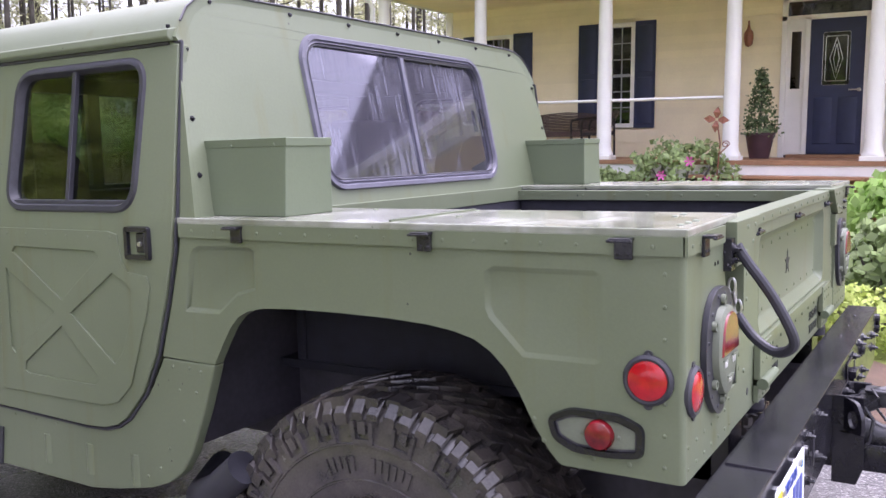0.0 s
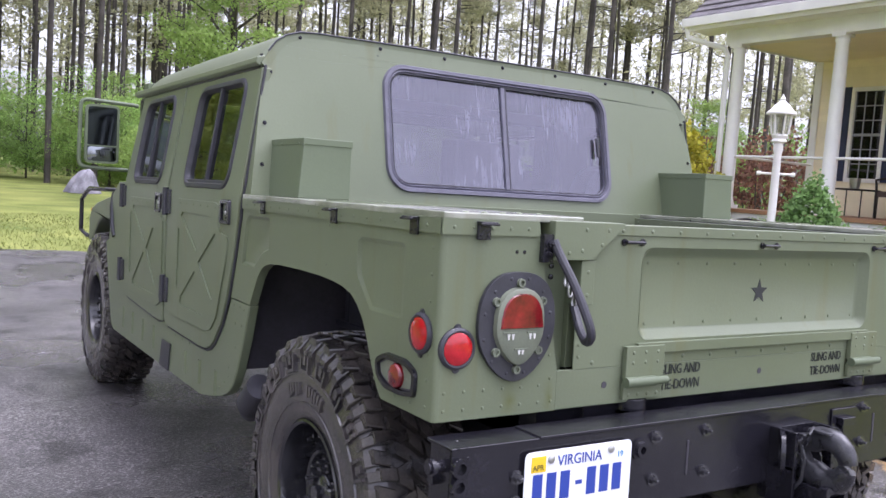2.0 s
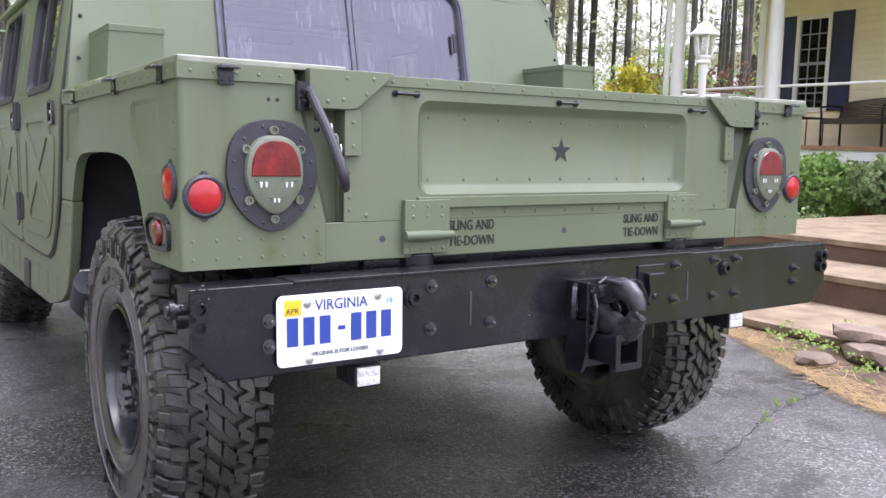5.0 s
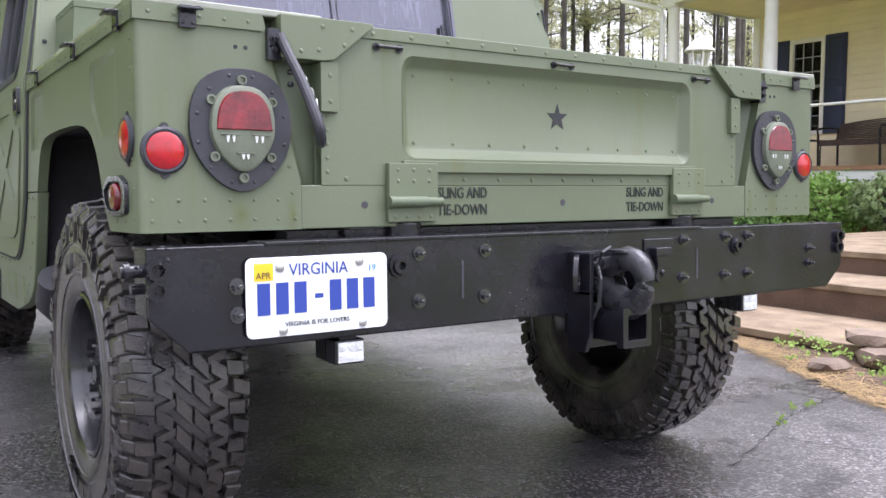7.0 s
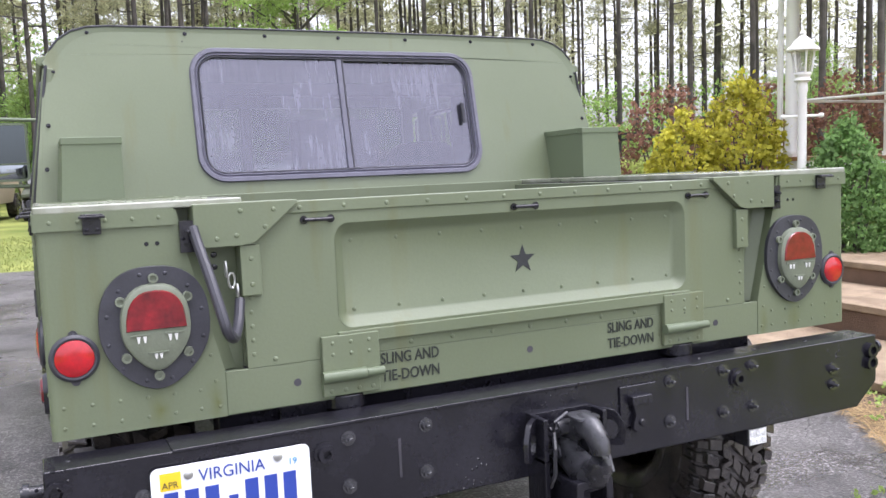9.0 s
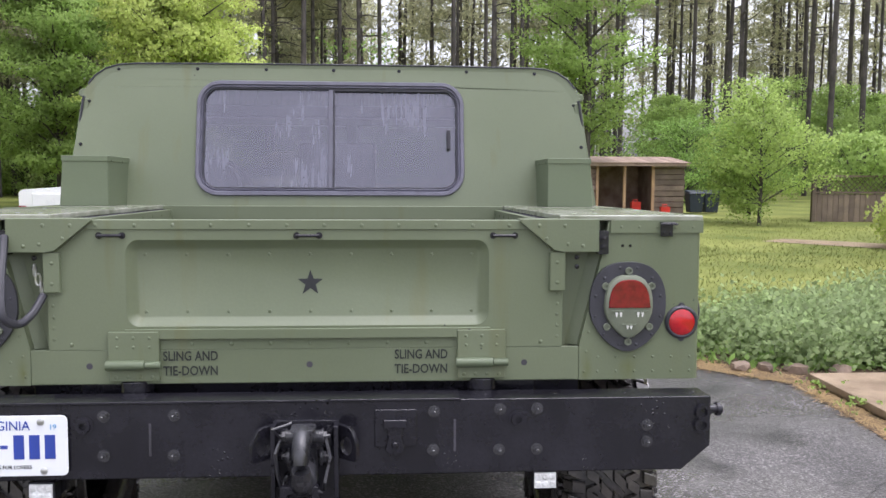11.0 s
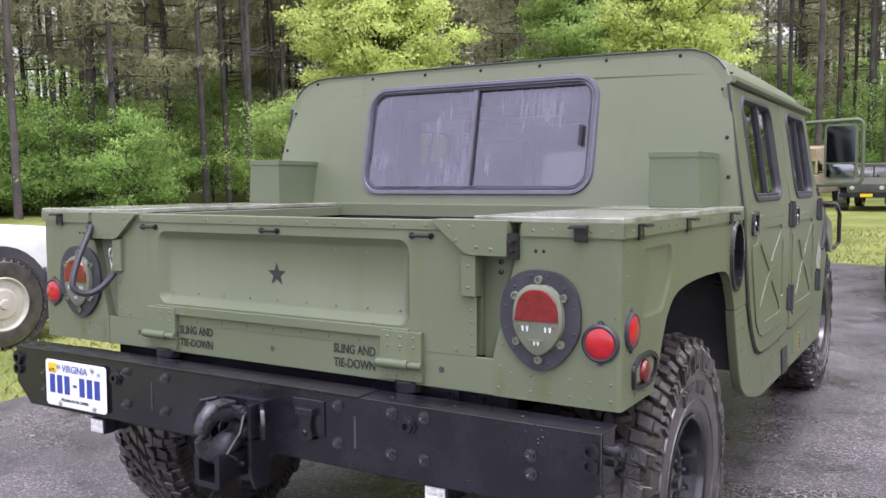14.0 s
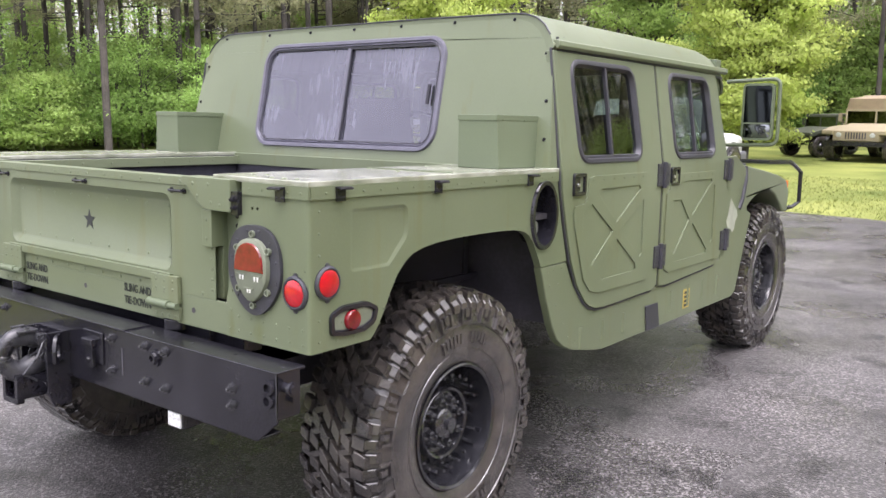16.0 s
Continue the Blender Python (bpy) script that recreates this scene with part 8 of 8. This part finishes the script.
part("lantern", bm, M_COPPER, lan)

orn = thing("flower_ornament", "rust-coloured metal flower on a curled garden stake", "ornament", at=(9.05, 2.50, 0.45))
bm = bmesh.new()
tube(bm, [(0, 0, -0.05), (0.01, 0.0, 0.6), (0, -0.03, 1.0), (0, 0.02, 1.28)], 0.009, 6)
tube(bm, [(0, -0.02, 0.85)] + [(0, -0.10 - 0.05 * math.cos(a) * (1 - a / 12), 0.98 + 0.05 * math.sin(a) * (1 - a / 12)) for a in [q * 0.5 for q in range(18)]], 0.007, 6)
part("stake", bm, M_COPPER, orn)
for k in range(4):
    bm = bmesh.new()
    a = radians(90 * k + 5)
    d, e = Vector((0, math.cos(a), math.sin(a))), Vector((0, -math.sin(a), math.cos(a)))
    c = Vector((-0.02, 0.02, 1.30))
    loft(bm, [[c + d * 0.02 - e * 0.015, c + d * 0.09 - e * 0.05 + Vector((-0.02, 0, 0)), c + d * 0.17, c + d * 0.09 + e * 0.05 + Vector((-0.02, 0, 0)), c + d * 0.02 + e * 0.015],
              [c + d * 0.02 - e * 0.015 + Vector((0.004, 0, 0)), c + d * 0.09 - e * 0.05 + Vector((-0.016, 0, 0)), c + d * 0.17 + Vector((0.004, 0, 0)), c + d * 0.09 + e * 0.05 + Vector((-0.016, 0, 0)), c + d * 0.02 + e * 0.015 + Vector((0.004, 0, 0))]], True, True)
    part("petal", bm, M_COPPER, orn)

# ---- shrubs by the house ----
vine = bush(21, 0.55, 0.75, 1.05, M_LEAF_B, 0.075, 170, "flowering clematis bush beside the porch", (9.0, 2.95, 0.42), "flowering_bush")
bm = bmesh.new()
for y, z, x in ((-0.25, 0.80, -0.52), (0.1, 0.62, -0.55), (-0.45, 0.55, -0.42)):
    for k in range(6):
        a = 6.28 * k / 6
        c = Vector((x, y, z))
        loft(bm, [[c, c + Vector((-0.01, 0.05 * math.cos(a - 0.3), 0.05 * math.sin(a - 0.3))), c + Vector((-0.02, 0.075 * math.cos(a), 0.075 * math.sin(a))), c + Vector((-0.01, 0.05 * math.cos(a + 0.3), 0.05 * math.sin(a + 0.3)))]], False, True)
part("blossom", bm, M_PINK, vine, "pink blossoms")
for k, (x, y, rx, h, z) in enumerate(((9.0, 4.1, 0.5, 0.75, 0.35), (8.9, 5.0, 0.55, 0.85, 0.25), (8.95, 5.9, 0.6, 1.0, 0.1), (8.9, 6.9, 0.6, 1.05, 0.0), (8.9, 7.8, 0.55, 0.9, 0.0))):
    bush(30 + k, rx, rx * 1.05, h, (M_LEAF_B, M_LEAF_D, M_LEAF)[k % 3], 0.06, 240, "rounded green shrub along the porch base", (x, y, z))
bush(41, 0.49, 0.49, 1.56, M_LEAF_C, 0.042, 560, "dense green dwarf conifer by the lamp post", (5.46, 3.68, 0), "dwarf_conifer", 0.8, 0.45)
bush(42, 0.75, 0.75, 2.45, M_LEAF_G, 0.08, 300, "golden yellow conifer shrub by the house corner", (8.7, 8.3, 0), "golden_conifer", 0.75, 0.35)
bush(43, 0.65, 0.65, 1.95, M_LEAF_G, 0.08, 240, "golden yellow conifer shrub by the house corner", (7.9, 8.7, 0), "golden_conifer", 0.75, 0.3)
bush(44, 0.5, 0.5, 1.0, M_LEAF_G, 0.07, 120, "low golden shrub behind the lamp post", (8.3, 7.2, 0), "golden_shrub", 0.75, 0.2)
for k, (x, y) in enumerate(((11.0, 10.2), (12.8, 10.0), (14.5, 10.8), (12.0, 11.8), (10.2, 12.0))):
    bush(50 + k, 1.0, 1.0, 2.5 + 0.2 * (k % 3), M_LEAF_R, 0.09, 130, "tall reddish-brown barberry shrub", (x, y, 0), "barberry", 0.55)
bush(71, 0.55, 0.45, 0.85, M_LEAF_B, 0.09, 150, "leafy pale green shrub beside the steps", (4.95, 0.10, 0), "shrub")
bush(72, 0.75, 0.65, 1.2, M_LEAF_D, 0.10, 200, "leafy green shrub beside the landing", (6.1, 0.05, 0), "shrub")
bush(73, 0.45, 0.40, 0.42, M_LEAF_Y, 0.045, 190, "low lime-green spirea at the edge of the landing", (4.25, 0.22, 0), "spirea")
# iron garden bench behind the lamp
bench("garden_bench", "dark iron bench by the house corner", (8.2, 6.3, 0.45), -120, 1.3)

# ---- garden bed, path, far yard ----
rg = random.Random(3)
bed = thing("perennial_bed", "dense bed of light green perennials along the path", "flower bed", kind="stuff")
spots = []
BED = [(2.42, 4.0), (2.95, 3.72), (3.2, 3.5), (4.6, 3.62), (5.2, 4.3), (8.2, 4.4), (8.2, 7.0), (6.5, 6.6), (5.2, 6.0), (4.7, 5.8), (4.0, 5.45), (3.2, 4.9), (2.70, 4.75), (2.36, 4.45)]
while len(spots) < 1400:
    x, y = rg.uniform(2.35, 8.2), rg.uniform(3.5, 7.0)
    if sum(((b[1] > y) != (c[1] > y)) and x < (c[0] - b[0]) * (y - b[1]) / (c[1] - b[1]) + b[0] for b, c in zip(BED, BED[1:] + BED[:1])) % 2 == 0:
        continue
    h = min(0.12 + 0.5 * (y - 3.4), 0.30) + 0.16 * noise.noise(Vector((x * 0.8, y * 0.8, 0)))
    spots.append((x, y, rg.uniform(0.05, 1.0) * h))
leaves("foliage", spots, 0.046, rg, M_LEAF_B, bed, 42, 0.10, 0.75)
low = [(x, y, 0.03) for x, y, z in spots[::2]]
leaves("undergrowth", low, 0.06, rg, M_LEAF_D, bed, 16, 0.10, 0.35)
flat("garden_path", [(7.6, 14.3), (8.9, 13.0), (10.5, 11.6), (14, 9.5), (14, 10.6), (11, 12.6), (9.3, 14.2), (8.3, 14.9)], 0.0, M_AGG, "tan gravel garden path across the lawn", "path")
bush(61, 1.15, 1.1, 1.15, M_LEAF_Y, 0.085, 300, "yellow-green spirea mound beside the path", (10.2, 12.6, 0), "spirea")
bush(62, 1.5, 1.2, 1.5, M_LEAF, 0.12, 260, "vine heap over the fence", (13.4, 21.2, 0.9), "vine")


def stone(at, size, seed, label="flat brown field stone", group="edging stones"):
    bm = bmesh.new()
    bmesh.ops.create_icosphere(bm, subdivisions=2, radius=1)
    for v in bm.verts:
        k = 1 + 0.25 * noise.noise(v.co * 1.3 + Vector((seed * 7.1, 0, 0)))
        v.co = Vector((v.co.x * size[0] * k, v.co.y * size[1] * k, max(min(v.co.z * 1.5, 1), -1) * size[2] * k))
    o = tagged(part("stone", bm, M_STONE, None, smooth=25), label, "stone", group)
    o.matrix_basis = pose(*at, 0, 0, seed * 47)


for k, (x, y, z, a, b, c) in enumerate(((2.60, 0.86, 0.03, 0.13, 0.09, 0.035), (2.95, 0.78, 0.05, 0.20, 0.13, 0.05), (3.02, 0.86, 0.13, 0.19, 0.12, 0.04), (2.88, 0.62, 0.06, 0.15, 0.10, 0.05), (3.15, 0.62, 0.10, 0.18, 0.12, 0.05),
                                        (2.74, 3.62, 0.03, 0.10, 0.07, 0.035), (2.90, 3.58, 0.03, 0.07, 0.05, 0.035), (3.10, 3.52, 0.03, 0.09, 0.06, 0.04), (3.4, 3.47, 0.03, 0.08, 0.07, 0.04), (3.3, 1.0, 0.05, 0.14, 0.10, 0.05))):
    stone((x, y, z), (a, b, c), k)

# shed
shed = thing("shed", "low weathered log shed, open in the middle, with a board roof", "shed", at=(0, 0, 0))
SY = 24.3
rs = random.Random(44)
for x0, x1 in ((5.68, 6.72), (8.52, 9.50)):
    for k in range(9):
        bm = bmesh.new()
        box(bm, x0, SY + rs.uniform(-0.012, 0.012), 0.02 + k * 0.172, x1 + rs.uniform(-0.02, 0.02), SY + 0.04, 0.178 + k * 0.172)
        part("log_board", bm, M_LOG if x0 < 7 else M_WOOD, shed, bevel=0.012)
bm = bmesh.new()
box(bm, 5.70, SY + 1.6, 0, 9.48, SY + 1.64, 1.56)
part("back_wall", bm, M_LOG, shed)
for x in (5.68, 6.70, 8.50, 9.46):
    bm = bmesh.new()
    box(bm, x, SY + 0.045, 0, x + 0.04, SY + 1.6, 1.56)
    part("side_wall", bm, M_LOG, shed)
for x in (6.70, 7.56, 8.46):
    bm = bmesh.new()
    box(bm, x, SY - 0.02, 0, x + 0.085, SY + 0.07, 1.56)
    part("post", bm, M_POST, shed, "pale timber post")
for k in range(20):
    bm = bmesh.new()
    x = 5.60 + k * 0.20
    box(bm, x, -0.30, rs.uniform(0.0, 0.008), x + 0.19, 1.80, 0.03)
    ob = part("roof_board", bm, M_ROOFBOARD, shed)
    ob.matrix_basis = pose(0, SY, 1.575, 5.5)
bm = bmesh.new()
box(bm, 5.62, SY - 0.27, 1.47, 9.56, SY - 0.23, 1.545)
part("fascia", bm, M_ROOFBOARD, shed, "weathered fascia board")
notice = thing("notice", "small white notice nailed to the log wall", "sign")
bm = bmesh.new()
box(bm, 6.04, SY - 0.035, 1.02, 6.36, SY - 0.015, 1.33)
board = part("board", bm, M_PLATE, notice, bevel=0.004)
bm = bmesh.new()
for k in range(3):
    box(bm, 6.09, SY - 0.037, 1.25 - k * 0.07, 6.31 - 0.05 * (k % 2), SY - 0.034, 1.27 - k * 0.07)
part("text_bars", bm, M_GREYPLASTIC, board)
for x, y, h in ((8.05, SY + 0.3, 0.35), (8.80, SY - 0.3, 0.22)):
    can = thing("fuel_can", "red plastic fuel can by the shed", "can", "red cans", at=(x, y, 0))
    bm = bmesh.new()
    box(bm, -0.14, -0.10, 0, 0.14, 0.10, h)
    tube(bm, [(-0.08, 0, h), (-0.08, 0, h + 0.06), (0.06, 0, h + 0.06), (0.06, 0, h)], 0.02, 6)
    part("body", bm, M_REDCAN, can, bevel=0.03)
for x in (9.90, 10.40):
    b = thing("wheelie_bin", "dark wheeled rubbish bin with lid", "bin", "bins", at=(x, 24.5, 0))
    bm = bmesh.new()
    loft(bm, [[(-0.19, -0.2, 0.03), (0.19, -0.2, 0.03), (0.19, 0.2, 0.03), (-0.19, 0.2, 0.03)], [(-0.24, -0.25, 0.62), (0.24, -0.25, 0.62), (0.24, 0.25, 0.62), (-0.24, 0.25, 0.62)]], True, True)
    part("tub", bm, M_BIN, b, bevel=0.02)
    bm = bmesh.new()
    loft(bm, [[(-0.26, -0.28, 0.62), (0.26, -0.28, 0.62), (0.26, 0.27, 0.64), (-0.26, 0.27, 0.64)], [(-0.22, -0.24, 0.67), (0.22, -0.24, 0.67), (0.22, 0.25, 0.72), (-0.22, 0.25, 0.72)]], True, True)
    part("lid", bm, M_BIN, b, bevel=0.01)

# fence with lattice
fence = thing("fence", "weathered board fence with a lattice top", "fence")
for k in range(58):
    bm = bmesh.new()
    x = 11.6 + k * 0.15
    box(bm, x, 20.3, 0.0, x + 0.138, 20.325, 0.74)
    part("slat", bm, M_WOOD, fence)
for k in range(5):
    bm = bmesh.new()
    box(bm, 11.6 + k * 2.15, 20.26, 0, 11.7 + k * 2.15, 20.36, 1.26)
    part("post", bm, M_WOOD, fence)
for z in (0.76, 1.2):
    bm = bmesh.new()
    box(bm, 11.6, 20.28, z, 20.3, 20.34, z + 0.05)
    part("rail", bm, M_WOOD, fence)
bm = bmesh.new()
for k in range(56):
    x = 11.6 + k * 0.15
    tube(bm, [(x, 20.31, 0.80), (x + 0.40, 20.31, 1.20)], 0.010, 4)
    tube(bm, [(x + 0.40, 20.32, 0.80), (x, 20.32, 1.20)], 0.010, 4)
o = part("lattice", bm, M_WOOD, fence)
o["kind"] = "stuff"
tr = thing("trellis", "dark timber trellis rail behind the fence", "trellis")
for z in (1.95, 1.75):
    bm = bmesh.new()
    box(bm, 11.0, 23.0, z, 22, 23.08, z + 0.09)
    part("rail", bm, M_IRON, tr)
for k in range(6):
    bm = bmesh.new()
    box(bm, 11.0 + k * 2.1, 23.0, 0, 11.1 + k * 2.1, 23.1, 2.1)
    part("post", bm, M_IRON, tr)

# ---- grass, straw, cracks ----
def inside(x, y, poly):
    r, n = np.zeros(len(x), bool), len(poly)
    for i in range(n):
        (x0, y0), (x1, y1) = poly[i], poly[(i + 1) % n]
        c = ((y0 > y) != (y1 > y)) & (x < (x1 - x0) * (y - y0) / (y1 - y0 + 1e-12) + x0)
        r ^= c
    return r


g = np.random.default_rng(7)
M_BLADE = material("grass_blade", (0.175, 0.22, 0.05), 0.7, 0, 0.2, 0.5, 6, 0.0, island=0.2, tint=(0.25, 0.275, 0.075))
px, py = [], []
for x0, y0, x1, y1, n in ((-9, 0.5, -3.3, 12, 26000), (2.0, 4.2, 9.5, 13, 15000), (-6, 11.2, 6, 19, 22000), (-16, 8, -5, 20, 9000), (4, 13, 12, 22, 9000)):
    px.append(g.uniform(x0, x1, n))
    py.append(g.uniform(y0, y1, n))
px, py = np.concatenate(px), np.concatenate(py)
keep = ~inside(px, py, DRIVE) & ~inside(px, py, [(-5.0, 11.2), (-8, 9.6), (-10.1, 7.7), (-30, 2), (-30, 6.5), (-13, 12.2), (-9, 13.0), (-5.4, 11.6)]) & ~inside(px, py, [(7.6, 14.3), (8.9, 13.0), (10.5, 11.6), (14, 9.5), (14, 10.6), (11, 12.6), (9.3, 14.2), (8.3, 14.9)])
px, py = px[keep], py[keep]
n = len(px)
a, h = g.uniform(0, 6.283, n), g.uniform(0.012, 0.045, n)
w = g.uniform(0.004, 0.010, n)
lx, ly = g.normal(0, 0.025, n), g.normal(0, 0.025, n)
v = np.stack([np.stack([px - w * np.cos(a), py - w * np.sin(a), np.full(n, -0.012)], 1), np.stack([px + w * np.cos(a), py + w * np.sin(a), np.full(n, -0.012)], 1), np.stack([px + lx, py + ly, h], 1)], 1).reshape(-1, 3)
grass = raw("grass", v.tolist(), np.arange(3 * n).reshape(-1, 3).tolist(), M_BLADE, None)
tagged(grass, "short uneven blades of yellow-green lawn grass", "grass", kind="stuff")

# pine straw along the asphalt edge
EDGE = [(2.1, -0.6), (2.12, 0.2), (2.40, 0.8), (2.87, 1.6), (2.97, 2.1), (2.97, 3.25), (2.5, 3.68), (2.3, 4.4)]
pts = []
for (x0, y0), (x1, y1) in zip(EDGE, EDGE[1:]):
    m = int(620 * math.hypot(x1 - x0, y1 - y0))
    t = g.uniform(0, 1, m)
    off = np.abs(g.normal(0, 0.13, m)) - 0.06
    dx, dy = y1 - y0, -(x1 - x0)
    q = math.hypot(dx, dy)
    pts.append(np.stack([x0 + (x1 - x0) * t + off * dx / q, y0 + (y1 - y0) * t + off * dy / q, g.uniform(0.004, 0.02, m)], 1))
c = np.concatenate(pts)
n = len(c)
a = g.uniform(0, 6.283, n)
d = np.stack([np.cos(a), np.sin(a), g.normal(0, 0.06, n)], 1) * g.uniform(0.03, 0.09, (n, 1))
e = np.stack([-np.sin(a), np.cos(a), np.zeros(n)], 1) * 0.0018
v = np.stack([c - d - e, c - d + e, c + d + e, c + d - e], 1).reshape(-1, 3)
straw = raw("pine_straw", v.tolist(), np.arange(4 * n).reshape(-1, 4).tolist(), M_STRAW, None)
tagged(straw, "loose tan pine straw along the asphalt edge", "straw", kind="stuff")
rg = random.Random(9)
weeds = thing("weeds", "yellow-green weeds in the edge and cracks of the asphalt", "weeds", kind="stuff")
spots = [(x + rg.gauss(0, 0.035), y + rg.gauss(0, 0.03), 0.014) for x, y in ((1.62, 0.42), (1.72, 0.46), (1.80, 0.48), (1.90, 0.50), (1.55, 0.38)) for _ in range(1)]
spots += [(x + rg.gauss(0, 0.07), y + rg.gauss(0, 0.07), rg.uniform(0.02, 0.09)) for x, y in ((2.72, 1.05), (2.80, 0.95), (2.95, 1.15), (3.05, 1.40), (2.75, 0.65), (3.3, 1.2), (2.5, 0.55), (3.0, 2.0), (2.98, 2.5), (3.0, 3.0)) for _ in range(9)]
leaves("foliage", spots, 0.020, rg, M_LEAF, weeds, 8, 0.014, 0.5)
M_CRACK = material("crack_dark", (0.02, 0.02, 0.02), 0.9)
for k, line in enumerate(([(0.9, 0.15), (1.3, 0.30), (1.6, 0.42), (1.9, 0.50), (2.2, 0.52)], [(1.4, -0.35), (1.45, 0.0), (1.35, 0.28)], [(2.6, 1.5), (2.2, 1.15), (2.0, 0.75), (2.05, 0.5)], [(-2.3, 6.0), (-1.9, 7.5), (-2.4, 9.0)])):
    verts, faces = [], []
    pp = []
    for (x0, y0), (x1, y1) in zip(line, line[1:]):
        for q in range(10):
            t = q / 10
            pp.append((x0 + (x1 - x0) * t + rg.gauss(0, 0.008), y0 + (y1 - y0) * t + rg.gauss(0, 0.008)))
    for i, (x, y) in enumerate(pp):
        w = rg.uniform(0.001, 0.004)
        verts += [(x, y - w, 0.004), (x + w, y + w, 0.004)]
        if i:
            b = 2 * i
            faces.append((b - 2, b - 1, b + 1, b))
    o = raw("crack", verts, faces, M_CRACK, None)
    tagged(o, "thin dark crack in the asphalt", "crack", kind="structure")
